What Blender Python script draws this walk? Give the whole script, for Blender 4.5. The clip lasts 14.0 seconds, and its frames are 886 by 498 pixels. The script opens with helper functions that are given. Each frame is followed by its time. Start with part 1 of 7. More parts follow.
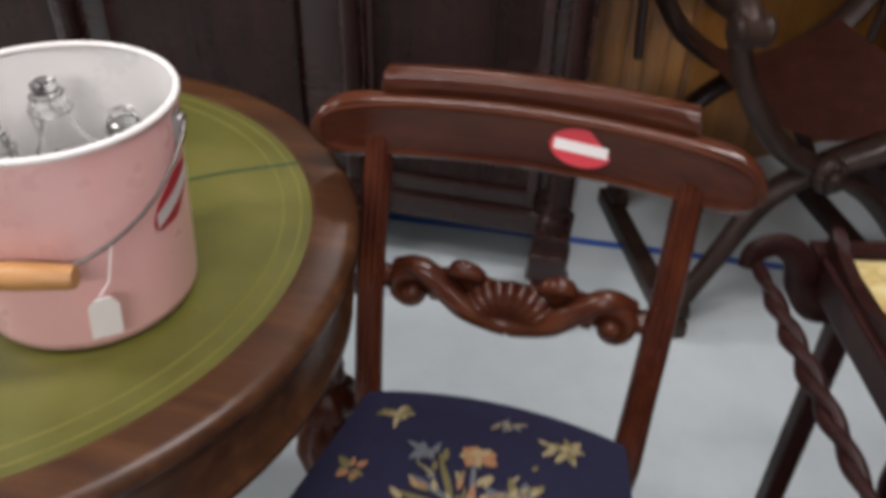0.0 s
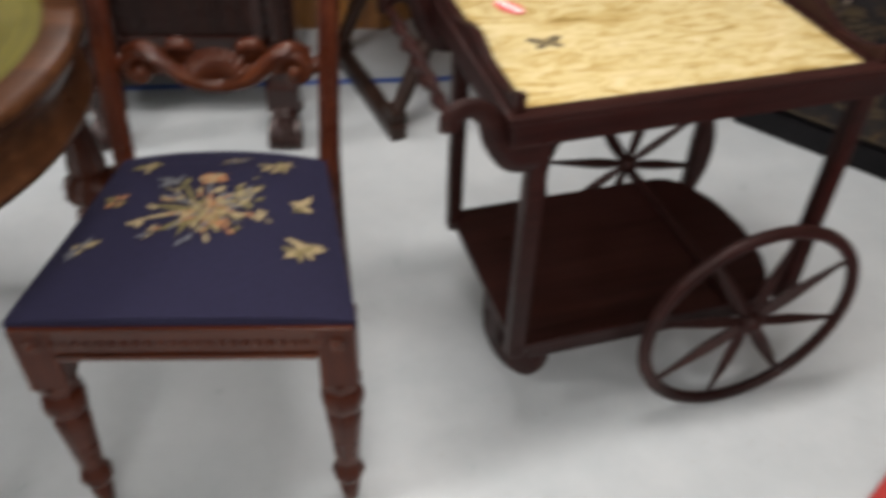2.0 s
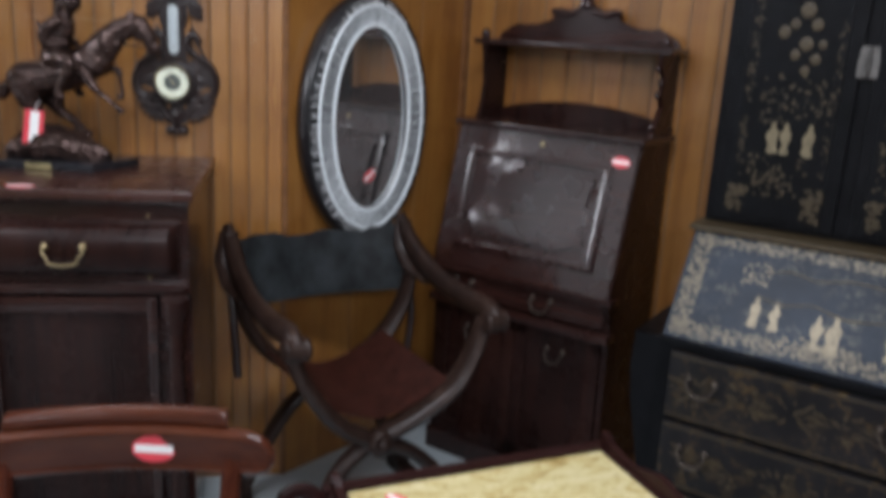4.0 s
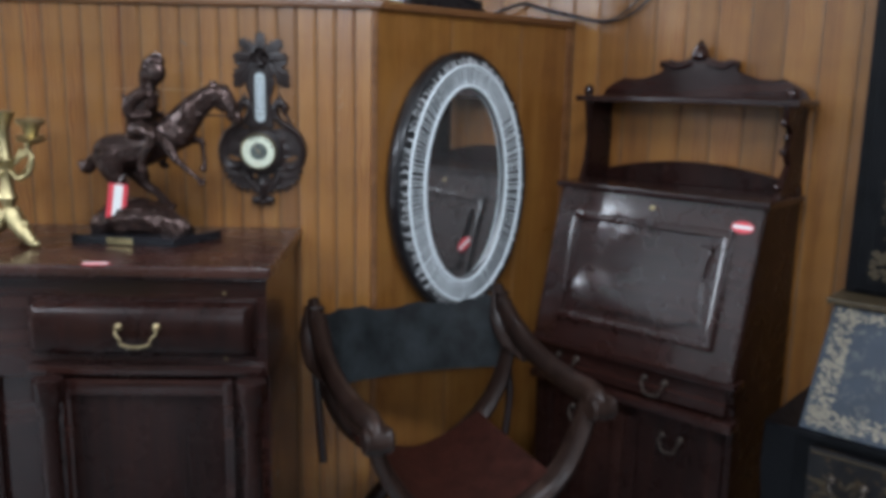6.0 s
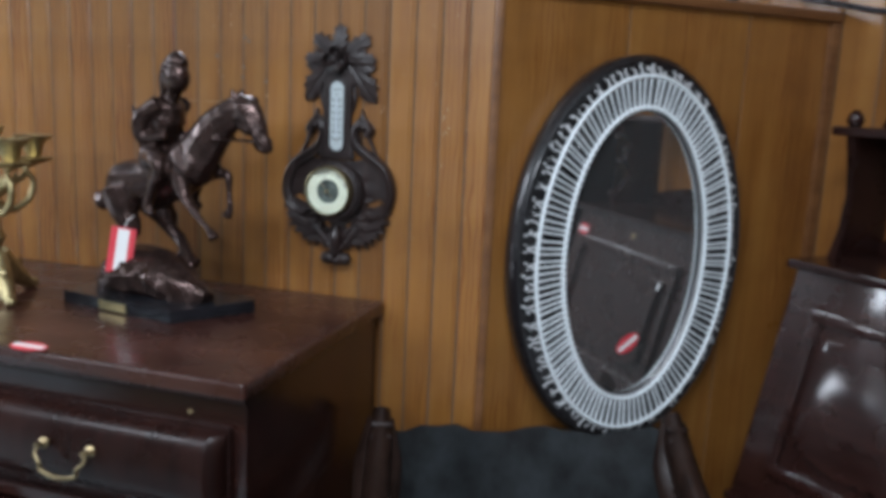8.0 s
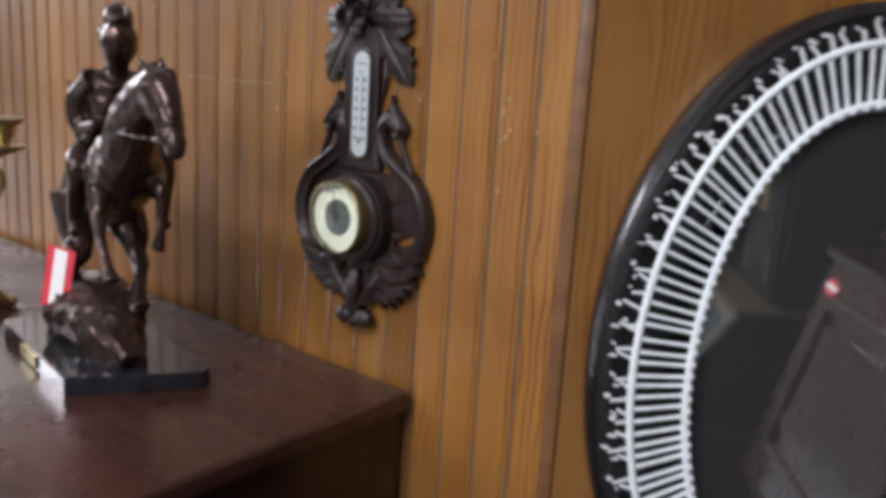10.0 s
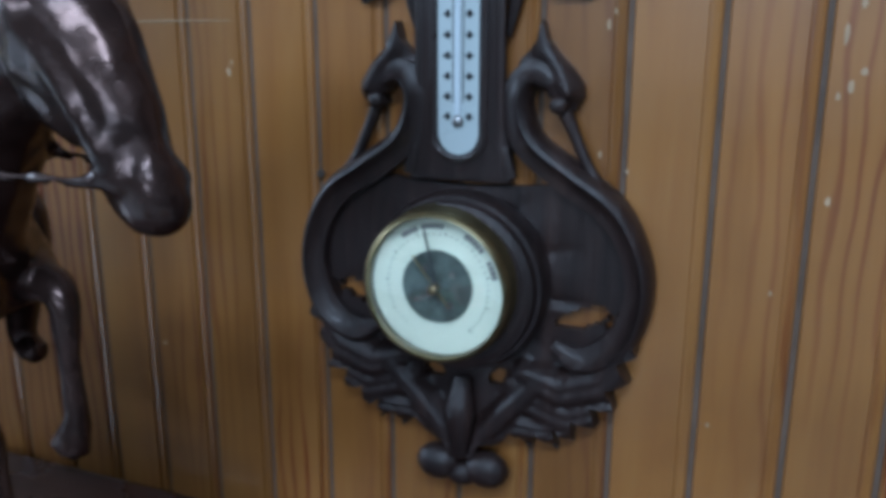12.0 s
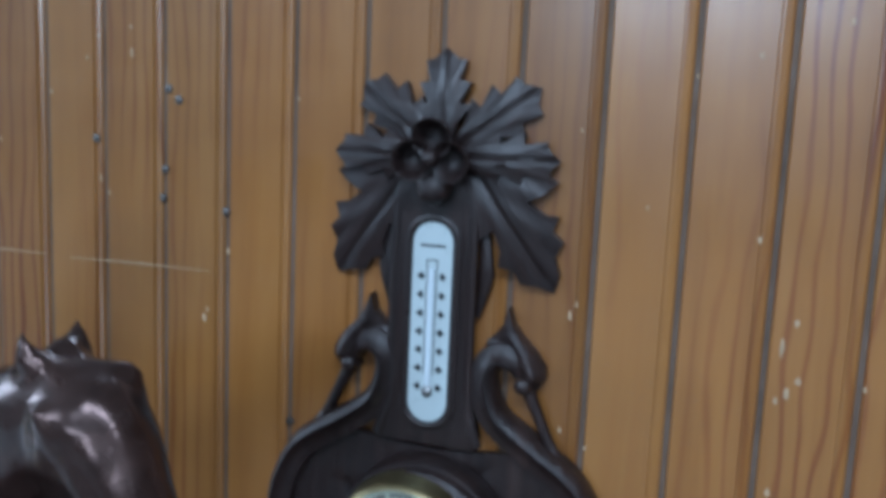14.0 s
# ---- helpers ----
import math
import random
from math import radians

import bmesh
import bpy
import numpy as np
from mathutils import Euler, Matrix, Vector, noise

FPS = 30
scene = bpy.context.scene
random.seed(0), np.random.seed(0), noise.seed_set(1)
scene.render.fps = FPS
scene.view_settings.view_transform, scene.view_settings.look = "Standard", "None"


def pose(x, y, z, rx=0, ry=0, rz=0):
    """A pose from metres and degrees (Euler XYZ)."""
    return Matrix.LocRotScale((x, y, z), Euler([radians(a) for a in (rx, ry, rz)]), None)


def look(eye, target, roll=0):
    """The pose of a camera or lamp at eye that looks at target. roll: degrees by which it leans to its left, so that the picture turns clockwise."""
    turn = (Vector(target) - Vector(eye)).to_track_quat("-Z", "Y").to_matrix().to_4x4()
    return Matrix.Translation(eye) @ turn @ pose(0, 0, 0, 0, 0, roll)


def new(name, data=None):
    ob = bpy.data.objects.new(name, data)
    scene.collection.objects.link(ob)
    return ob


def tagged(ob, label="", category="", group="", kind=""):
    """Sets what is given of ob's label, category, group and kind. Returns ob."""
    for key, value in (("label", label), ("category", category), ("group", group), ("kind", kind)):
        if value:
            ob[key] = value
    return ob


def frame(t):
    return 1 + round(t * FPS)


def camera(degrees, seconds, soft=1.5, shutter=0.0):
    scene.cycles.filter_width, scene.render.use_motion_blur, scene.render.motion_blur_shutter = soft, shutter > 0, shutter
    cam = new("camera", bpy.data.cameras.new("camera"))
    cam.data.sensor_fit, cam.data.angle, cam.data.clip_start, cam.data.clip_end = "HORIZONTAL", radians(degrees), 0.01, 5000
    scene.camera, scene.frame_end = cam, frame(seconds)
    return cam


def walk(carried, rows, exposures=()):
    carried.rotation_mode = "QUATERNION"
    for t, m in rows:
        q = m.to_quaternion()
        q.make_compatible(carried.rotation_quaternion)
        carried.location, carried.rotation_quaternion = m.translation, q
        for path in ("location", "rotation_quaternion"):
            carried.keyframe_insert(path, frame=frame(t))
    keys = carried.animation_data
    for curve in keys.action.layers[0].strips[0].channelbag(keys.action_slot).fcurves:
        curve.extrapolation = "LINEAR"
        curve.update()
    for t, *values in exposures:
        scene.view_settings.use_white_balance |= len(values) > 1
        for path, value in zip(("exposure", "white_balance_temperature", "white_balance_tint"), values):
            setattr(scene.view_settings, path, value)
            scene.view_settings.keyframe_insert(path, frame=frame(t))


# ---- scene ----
cam = camera(55.97, 14.0, soft=4.5, shutter=0.5)
PATH = [
    (0, (0.6170, 0.3233, 1.2864), (0.2650, 1.8882, 0.0917), 1.82),
    (0.5, (0.6313, 0.1757, 1.2931), (0.3641, 1.7381, 0.0735), -1.52),
    (1, (0.6478, 0.0508, 1.2926), (0.4477, 1.5871, 0.0278), -0.51),
    (1.5, (0.7518, -0.0720, 1.2715), (0.5358, 1.3743, -0.0929), -0.13),
    (2, (0.8172, -0.1392, 1.2984), (0.9281, 1.3680, -0.0116), 1.96),
    (2.5, (0.8240, -0.1685, 1.3485), (1.1731, 1.4081, 0.1684), 4.71),
    (3, (0.8124, -0.1570, 1.4274), (1.0998, 1.5537, 0.4319), 3.54),
    (3.5, (0.8263, -0.1598, 1.4759), (1.1521, 1.6413, 0.6699), 2.84),
    (4, (0.8252, -0.1738, 1.5249), (1.1659, 1.7323, 1.0241), 3.25),
    (4.2, (0.8124, -0.1703, 1.5321), (1.1333, 1.7569, 1.1044), 2.86),
    (6.3, (0.8975, 0.1397, 1.5256), (0.9444, 2.1078, 1.1734), 1.70),
    (6.5, (0.8714, 0.2411, 1.5166), (0.9045, 2.2170, 1.2086), 2.09),
    (7, (0.8925, 0.4674, 1.5324), (0.8091, 2.4415, 1.2228), -0.78),
    (7.5, (1.0757, 0.6607, 1.5325), (0.7026, 2.5979, 1.2040), 0.51),
    (7.7, (1.1210, 0.7525, 1.5387), (0.6641, 2.6689, 1.1942), 1.39),
    (9.8, (1.2963, 1.6002, 1.5445), (0.1224, 3.1695, 1.1455), 4.41),
    (10, (1.2572, 1.6682, 1.5448), (0.0408, 3.1987, 1.1232), 3.59),
    (10.5, (1.0485, 1.7839, 1.5237), (-0.0602, 3.3776, 1.0430), 2.52),
    (11, (0.8360, 1.8913, 1.5053), (-0.1696, 3.5332, 0.9641), 2.60),
    (11.5, (0.7426, 1.9622, 1.4920), (-0.2337, 3.6318, 0.9827), 0.31),
    (12, (0.6483, 1.9704, 1.4982), (-0.0822, 3.7643, 0.9999), 0.02),
    (12.5, (0.6328, 1.9756, 1.4993), (0.0303, 3.8067, 0.9663), 2.13),
    (13, (0.6290, 1.9742, 1.5257), (0.0100, 3.8276, 1.0997), 2.71),
    (13.5, (0.6315, 1.9730, 1.5771), (0.0425, 3.8548, 1.2425), 3.36),
    (14, (0.6261, 1.9524, 1.6229), (0.0253, 3.8392, 1.3418), 2.58),
]
walk(cam, [(t, look(eye, target, roll)) for t, eye, target, roll in PATH],
     exposures=[(0.0, -0.16, 6900, 18), (0.7, -0.06, 6900, 18), (2.0, 0.08, 7400, 20), (2.5, 0.08, 7300, 20), (3.0, -0.05, 7000, 19), (4.2, -0.12, 6000, 12), (6.3, -0.18, 5700, 8), (7.0, -0.3, 5600, 8), (7.7, -0.22, 5700, 8),
                (9.8, 0.0, 6300, 16), (10.2, -0.05, 6300, 15), (10.6, -0.2, 6200, 10), (11.4, -0.25, 5150, 5), (12.0, -0.38, 4750, 2), (14.0, -0.15, 4780, 2)])

# ---- world and lamps ----
world = bpy.data.worlds.new("world")
scene.world = world
world.use_nodes = True
world.node_tree.nodes["Background"].inputs[0].default_value = (0.6, 0.65, 0.7, 1)
world.node_tree.nodes["Background"].inputs[1].default_value = 0.05


def unseen_ceiling_lamp(x, y, rz, watts, length=1.2, width=0.28, tip=0.0):
    lamp = bpy.data.lights.new("unseen_lamp_panel", "AREA")
    lamp.shape, lamp.size, lamp.size_y, lamp.energy = "RECTANGLE", length, width, watts
    lamp.color = (0.98, 0.98, 1.0)
    ob = new("unseen_lamp_panel", lamp)
    ob.matrix_world = pose(x, y, 2.74 if not tip else 2.6, tip, 0, rz)
    return ob


unseen_ceiling_lamp(0.9, 0.95, 20, 42)
unseen_ceiling_lamp(-1.2, 0.2, 20, 34)
# unseen lamp, added and tipped at the boards to give them glare
unseen_ceiling_lamp(0.6, -2.7, 0, 62, 1.8, 0.4, 58)
unseen_ceiling_lamp(3.1, -2.2, 20, 32)
unseen_ceiling_lamp(0.2, 3.7, 20, 30)
# two unseen lamps added far west, placed to reflect in the bureau flap
for x, y in ((-5.5, 1.22), (-10.2, 0.14)):
    unseen_ceiling_lamp(x, y, 13, 300, 4.7, 0.7)


# ---- materials ----
def nodes_of(name):
    m = bpy.data.materials.new(name)
    m.use_nodes = True
    nt = m.node_tree
    return m, nt, nt.nodes["Principled BSDF"]


def put(nt, kind, **values):
    n = nt.nodes.new(kind)
    for k, v in values.items():
        n.inputs[k].default_value = v
    return n


def ramp(nt, fac, stops):
    r = nt.nodes.new("ShaderNodeValToRGB")
    els = r.color_ramp.elements
    while len(els) < len(stops):
        els.new(0.5)
    for e, (p, c) in zip(els, stops):
        e.position, e.color = p, (*c, 1)
    nt.links.new(fac, r.inputs[0])
    return r.outputs[0]


def blend(nt, fac, a, b, mode="MIX"):
    n = nt.nodes.new("ShaderNodeMix")
    n.data_type, n.blend_type = "RGBA", mode
    for sock, v in ((n.inputs[0], fac), (n.inputs[6], a), (n.inputs[7], b)):
        if hasattr(v, "is_output"):
            nt.links.new(v, sock)
        elif isinstance(v, tuple):
            sock.default_value = (*v, 1)
        else:
            sock.default_value = v
    return n.outputs[2]


def coords(nt, scale=(1, 1, 1), random_shift=False):
    tc = nt.nodes.new("ShaderNodeTexCoord")
    mp = nt.nodes.new("ShaderNodeMapping")
    mp.inputs["Scale"].default_value = scale
    nt.links.new(tc.outputs["Object"], mp.inputs[0])
    if random_shift:
        info = nt.nodes.new("ShaderNodeObjectInfo")
        mul = nt.nodes.new("ShaderNodeVectorMath")
        mul.operation = "SCALE"
        mul.inputs[0].default_value = (7.0, 11.0, 5.0)
        nt.links.new(info.outputs["Random"], mul.inputs["Scale"])
        nt.links.new(mul.outputs[0], mp.inputs["Location"])
    return mp.outputs[0]


def noise_tex(nt, vec, scale, detail=5, rough=0.6, distort=0.0):
    n = put(nt, "ShaderNodeTexNoise", Scale=scale, Detail=detail, Roughness=rough, Distortion=distort)
    nt.links.new(vec, n.inputs["Vector"])
    return n.outputs["Fac"]


def bump(nt, bsdf, fac, strength, dist=0.002):
    b = put(nt, "ShaderNodeBump", Strength=strength, Distance=dist)
    nt.links.new(fac, b.inputs["Height"])
    nt.links.new(b.outputs[0], bsdf.inputs["Normal"])


def wood(name, dark, mid, light, axis="z", rough=0.3, grain=60.0, coat=0.3, vary=0.0, relief=0.15, figure=0.0, spec=0.5, gloss=0.2):
    m, nt, bs = nodes_of(name)
    sc = [1.0, 1.0, 1.0]
    sc["xyz".index(axis)] = 0.06
    vec = coords(nt, tuple(sc), vary > 0)
    fine = noise_tex(nt, vec, grain, 6, 0.65, 0.4)
    broad = noise_tex(nt, vec, grain * 0.16, 3, 0.5, 1.2)
    col = ramp(nt, fine, [(0.3, dark), (0.52, mid), (0.75, light)])
    col2 = ramp(nt, broad, [(0.3, dark), (0.55, mid), (0.75, light)])
    mix = blend(nt, 0.5, col, col2)
    if figure:
        wv = put(nt, "ShaderNodeTexWave", Scale=26.0, Distortion=7.0, Detail=1.5)
        wv.inputs["Detail Scale"].default_value = 1.1
        nt.links.new(coords(nt, (1.0, 1.0, 0.26), True), wv.inputs["Vector"])
        line = ramp(nt, wv.outputs["Fac"], [(0.0, (1 - figure, 1 - figure * 1.6, 1 - figure * 1.8)), (0.3, (1, 1, 1)), (1.0, (1.04, 1.04, 1.04))])
        zone = noise_tex(nt, coords(nt, (1.0, 1.0, 0.3), True), 7.0, 2, 0.5)
        line = blend(nt, ramp(nt, zone, [(0.45, (0, 0, 0)), (0.68, (1, 1, 1))]), (1.0, 1.0, 1.0), line)
        mix = blend(nt, 1.0, mix, line, "MULTIPLY")
    worn = noise_tex(nt, coords(nt), 3.2, 4, 0.6)
    shade = ramp(nt, worn, [(0.3, (0.70, 0.63, 0.58)), (0.5, (0.95, 0.95, 0.95)), (0.7, (1.12, 1.1, 1.08))])
    mix = blend(nt, 1.0, mix, shade, "MULTIPLY")
    if vary:
        info = nt.nodes.new("ShaderNodeObjectInfo")
        tone = ramp(nt, info.outputs["Random"], [(0.0, (1 - vary,) * 3), (1.0, (1 + vary * 0.6,) * 3)])
        mix = blend(nt, 1.0, mix, tone, "MULTIPLY")
    nt.links.new(mix, bs.inputs["Base Color"])
    rr = ramp(nt, noise_tex(nt, coords(nt), 9.0, 5), [(0.3, (rough * 0.75,) * 3), (0.75, (min(1, rough * 1.5),) * 3)])
    nt.links.new(rr, bs.inputs["Roughness"])
    bs.inputs["Specular IOR Level"].default_value = spec
    bs.inputs["Coat Weight"].default_value = coat
    bs.inputs["Coat Roughness"].default_value = gloss
    bump(nt, bs, fine, relief)
    return m


def plain(name, col, rough=0.5, metal=0.0, spot=0.15, scale=14.0, relief=0.05, coat=0.0, spec=0.5):
    m, nt, bs = nodes_of(name)
    bs.inputs["Specular IOR Level"].default_value = spec
    f = noise_tex(nt, coords(nt), scale, 5)
    lo, hi = tuple(c * (1 - spot) for c in col), tuple(min(1, c * (1 + spot)) for c in col)
    nt.links.new(ramp(nt, f, [(0.3, lo), (0.7, hi)]), bs.inputs["Base Color"])
    g = noise_tex(nt, coords(nt), scale * 3.7, 4)
    nt.links.new(ramp(nt, g, [(0.3, (rough * 0.8,) * 3), (0.7, (min(1, rough * 1.25),) * 3)]), bs.inputs["Roughness"])
    bs.inputs["Metallic"].default_value = metal
    bs.inputs["Coat Weight"].default_value = coat
    bump(nt, bs, g, relief)
    return m


def glass(name, col=(1, 1, 1), rough=0.0):
    m, nt, bs = nodes_of(name)
    bs.inputs["Base Color"].default_value = (*col, 1)
    bs.inputs["Transmission Weight"].default_value = 1
    bs.inputs["Roughness"].default_value = rough
    bs.inputs["IOR"].default_value = 1.45
    return m


def floor_paint():
    m, nt, bs = nodes_of("painted concrete")
    big = noise_tex(nt, coords(nt), 1.3, 6, 0.65)
    mid = noise_tex(nt, coords(nt), 9.0, 6, 0.7)
    col = blend(nt, 0.35, ramp(nt, big, [(0.3, (0.40, 0.475, 0.50)), (0.7, (0.51, 0.58, 0.60))]),
                ramp(nt, mid, [(0.3, (0.37, 0.435, 0.455)), (0.72, (0.54, 0.60, 0.615))]))
    dirt = noise_tex(nt, coords(nt), 34.0, 5, 0.7)
    col = blend(nt, ramp(nt, dirt, [(0.62, (0, 0, 0)), (0.8, (0.45, 0.45, 0.45))]), col, (0.30, 0.30, 0.28))
    nt.links.new(col, bs.inputs["Base Color"])
    nt.links.new(ramp(nt, mid, [(0.3, (0.26,) * 3), (0.7, (0.48,) * 3)]), bs.inputs["Roughness"])
    bump(nt, bs, mid, 0.06)
    return m


def lacquer_gold(name, gold_scale=26.0, low=0.56, high=0.6, base=(0.012, 0.014, 0.02), gold=(0.42, 0.30, 0.12)):
    m, nt, bs = nodes_of(name)
    v = coords(nt)
    f = noise_tex(nt, v, gold_scale, 4, 0.7, 0.9)
    area = noise_tex(nt, v, gold_scale * 0.22, 2, 0.5)
    k = ramp(nt, f, [(low, (0, 0, 0)), (high, (1, 1, 1))])
    k2 = ramp(nt, area, [(0.42, (0, 0, 0)), (0.56, (1, 1, 1))])
    mask = blend(nt, 1.0, k, k2, "MULTIPLY")
    wear = noise_tex(nt, v, 5.0, 5)
    dark = ramp(nt, wear, [(0.3, base), (0.75, tuple(c * 2.6 + 0.004 for c in base))])
    nt.links.new(blend(nt, mask, dark, gold), bs.inputs["Base Color"])
    bs.inputs["Roughness"].default_value = 0.5
    bs.inputs["Coat Weight"].default_value = 0.0
    bs.inputs["Specular IOR Level"].default_value = 0.25
    bump(nt, bs, f, 0.15)
    return m


def marbled_yellow():
    m, nt, bs = nodes_of("yellow marbled laminate")
    v = coords(nt, (1.0, 2.4, 1.0))
    a = noise_tex(nt, v, 9.0, 8, 0.7, 1.6)
    b = noise_tex(nt, coords(nt), 60.0, 5, 0.7)
    col = ramp(nt, a, [(0.3, (0.20, 0.135, 0.04)), (0.40, (0.44, 0.34, 0.13)), (0.52, (0.57, 0.50, 0.255)), (0.75, (0.69, 0.635, 0.41))])
    col = blend(nt, ramp(nt, b, [(0.52, (0, 0, 0)), (0.70, (0.8,) * 3)]), col, (0.33, 0.245, 0.09))
    nt.links.new(col, bs.inputs["Base Color"])
    bs.inputs["Roughness"].default_value = 0.22
    bs.inputs["Coat Weight"].default_value = 0.4
    bump(nt, bs, a, 0.05)
    return m


def leather_top():
    m, nt, bs = nodes_of("green table leather")
    a = noise_tex(nt, coords(nt), 4.0, 5, 0.6)
    b = noise_tex(nt, coords(nt), 160.0, 4, 0.6)
    col = ramp(nt, a, [(0.3, (0.055, 0.056, 0.010)), (0.55, (0.098, 0.098, 0.018)), (0.75, (0.145, 0.132, 0.032))])
    nt.links.new(col, bs.inputs["Base Color"])
    nt.links.new(ramp(nt, a, [(0.3, (0.3,) * 3), (0.7, (0.45,) * 3)]), bs.inputs["Roughness"])
    bump(nt, bs, b, 0.12, 0.001)
    return m


PANEL = wood("honey wall panelling", (0.183, 0.072, 0.0145), (0.292, 0.129, 0.0275), (0.362, 0.181, 0.048), "z", 0.36, 36.0, 0.36, 0.2, 0.05, 0.5)
GROOVE = plain("groove dust", (0.115, 0.080, 0.056), 0.8, 0, 0.3)
LEDGE = wood("ledge wood", (0.10, 0.04, 0.015), (0.19, 0.085, 0.03), (0.28, 0.13, 0.05), "x", 0.35, 40.0, 0.2)
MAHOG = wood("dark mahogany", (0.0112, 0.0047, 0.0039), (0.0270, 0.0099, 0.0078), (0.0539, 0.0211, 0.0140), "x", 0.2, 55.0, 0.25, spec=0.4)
POLISHED = wood("french polished mahogany", (0.0112, 0.0047, 0.0039), (0.0270, 0.0099, 0.0078), (0.0539, 0.0211, 0.0140), "x", 0.26, 55.0, 0.8, spec=0.3, gloss=0.07)
POLISHED.node_tree.nodes["Principled BSDF"].inputs["Coat Roughness"].default_value = 0.09
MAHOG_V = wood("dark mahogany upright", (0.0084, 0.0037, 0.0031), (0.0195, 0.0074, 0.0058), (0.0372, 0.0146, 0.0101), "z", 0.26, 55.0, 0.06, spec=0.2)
# same mahogany, with the overhead glare on the top mixed into its colours
MAHOG_TOP = wood("glare-lightened mahogany top", (0.0195, 0.0080, 0.0056), (0.0484, 0.0181, 0.0129), (0.0930, 0.0374, 0.0235), "x", 0.26, 55.0, 0.25, spec=0.4)
CHAIR_W = wood("red mahogany", (0.020, 0.0053, 0.0032), (0.059, 0.0155, 0.007), (0.112, 0.034, 0.0125), "x", 0.16, 60.0, 0.0, spec=0.28)
CHAIR_V = wood("red mahogany upright", (0.020, 0.005, 0.0032), (0.057, 0.0138, 0.0064), (0.105, 0.029, 0.011), "z", 0.28, 60.0, 0.0, spec=0.16)
RIM_W = wood("worn walnut", (0.020, 0.0085, 0.0042), (0.058, 0.0235, 0.010), (0.135, 0.061, 0.026), "x", 0.33, 50.0, 0.03, spec=0.26)
TROL_W = wood("purple brown stained oak", (0.011, 0.0042, 0.004), (0.024, 0.0085, 0.0075), (0.042, 0.016, 0.013), "x", 0.36, 60.0, 0.0, spec=0.14)
SAV_W = wood("dull brown oak", (0.010, 0.0054, 0.0042), (0.025, 0.0140, 0.0105), (0.056, 0.033, 0.025), "z", 0.34, 55.0, 0.0, spec=0.22)
CARVED = wood("carved black walnut", (0.009, 0.0060, 0.0058), (0.023, 0.0140, 0.0125), (0.054, 0.032, 0.027), "z", 0.34, 150.0, 0.12, 0.0, 0.8, spec=0.4)
DULL_BRASS = plain("tarnished brass", (0.20, 0.165, 0.085), 0.38, 0.9, 0.3, 30.0)
BRASS = plain("aged brass", (0.30, 0.235, 0.13), 0.34, 1.0, 0.25, 30.0)
GILT = plain("gilt brass", (0.50, 0.42, 0.22), 0.42, 1.0, 0.3, 40.0, 0.2)
STEEL = plain("dull steel wire", (0.42, 0.42, 0.42), 0.35, 1.0, 0.15)
BRONZE = plain("brown patinated bronze", (0.052, 0.031, 0.026), 0.22, 0.65, 0.45, 40.0, 0.15)
MARBLE = plain("black marble", (0.012, 0.013, 0.016), 0.15, 0, 0.6, 20.0, 0.02, 0.5)
PINK = plain("pink enamel", (0.70, 0.41, 0.39), 0.3, 0, 0.05, 5.0, 0.02, 0.4)
ENAMEL = plain("white enamel", (0.72, 0.72, 0.70), 0.3, 0, 0.06, 6.0, 0.02, 0.3)
BLUE_CLOTH = plain("navy needlepoint", (0.0125, 0.013, 0.036), 0.9, 0, 0.3, 240.0, 0.6, 0.0, 0.25)
RED = plain("red sticker paper", (0.66, 0.05, 0.07), 0.35, 0, 0.06)
WHITE = plain("white paper", (0.86, 0.85, 0.83), 0.5, 0, 0.03)
CREAM = plain("cream wool", (0.55, 0.46, 0.26), 0.95, 0, 0.35, 300.0, 0.5)
PEACH = plain("peach wool", (0.56, 0.27, 0.13), 0.95, 0, 0.35, 300.0, 0.5)
OLIVE = plain("olive wool", (0.25, 0.22, 0.09), 0.95, 0, 0.35, 300.0, 0.5)
GREYBLUE = plain("grey blue wool", (0.20, 0.22, 0.24), 0.95, 0, 0.35, 300.0, 0.5)
BLACK_HIDE = plain("black leather", (0.030, 0.036, 0.039), 0.36, 0, 0.75, 11.0, 0.5)
RED_HIDE = plain("worn red brown leather", (0.072, 0.022, 0.015), 0.42, 0, 0.4, 22.0, 0.3)
BLACK_PAINT = plain("black lacquered cane", (0.012, 0.011, 0.012), 0.3, 0, 0.4, 40.0, 0.1, 0.3)
CANE_WORN = plain("worn grey cane", (0.62, 0.67, 0.69), 0.4, 0, 0.6, 120.0, 0.2)
CANE = plain("white painted cane", (0.84, 0.90, 0.92), 0.35, 0, 0.08, 60.0, 0.15)
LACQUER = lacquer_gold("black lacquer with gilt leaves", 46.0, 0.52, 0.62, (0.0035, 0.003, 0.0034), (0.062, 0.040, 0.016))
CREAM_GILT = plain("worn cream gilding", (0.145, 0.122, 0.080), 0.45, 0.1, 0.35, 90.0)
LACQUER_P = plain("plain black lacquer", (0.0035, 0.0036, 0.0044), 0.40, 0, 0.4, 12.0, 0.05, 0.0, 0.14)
# the flap's bluish sheen is put into this lacquer's base colour
LACQUER_S = lacquer_gold("black lacquer with blue sheen tint and gilt clouds", 34.0, 0.52, 0.70, (0.009, 0.0135, 0.0205), (0.125, 0.122, 0.10))
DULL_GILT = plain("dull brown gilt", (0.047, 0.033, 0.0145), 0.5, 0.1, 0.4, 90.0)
DARK_METAL = plain("blackened brass", (0.07, 0.056, 0.045), 0.38, 0.7, 0.3, 40.0)
PEWTER = plain("dark pewter", (0.16, 0.15, 0.14), 0.4, 0.9, 0.3, 40.0)
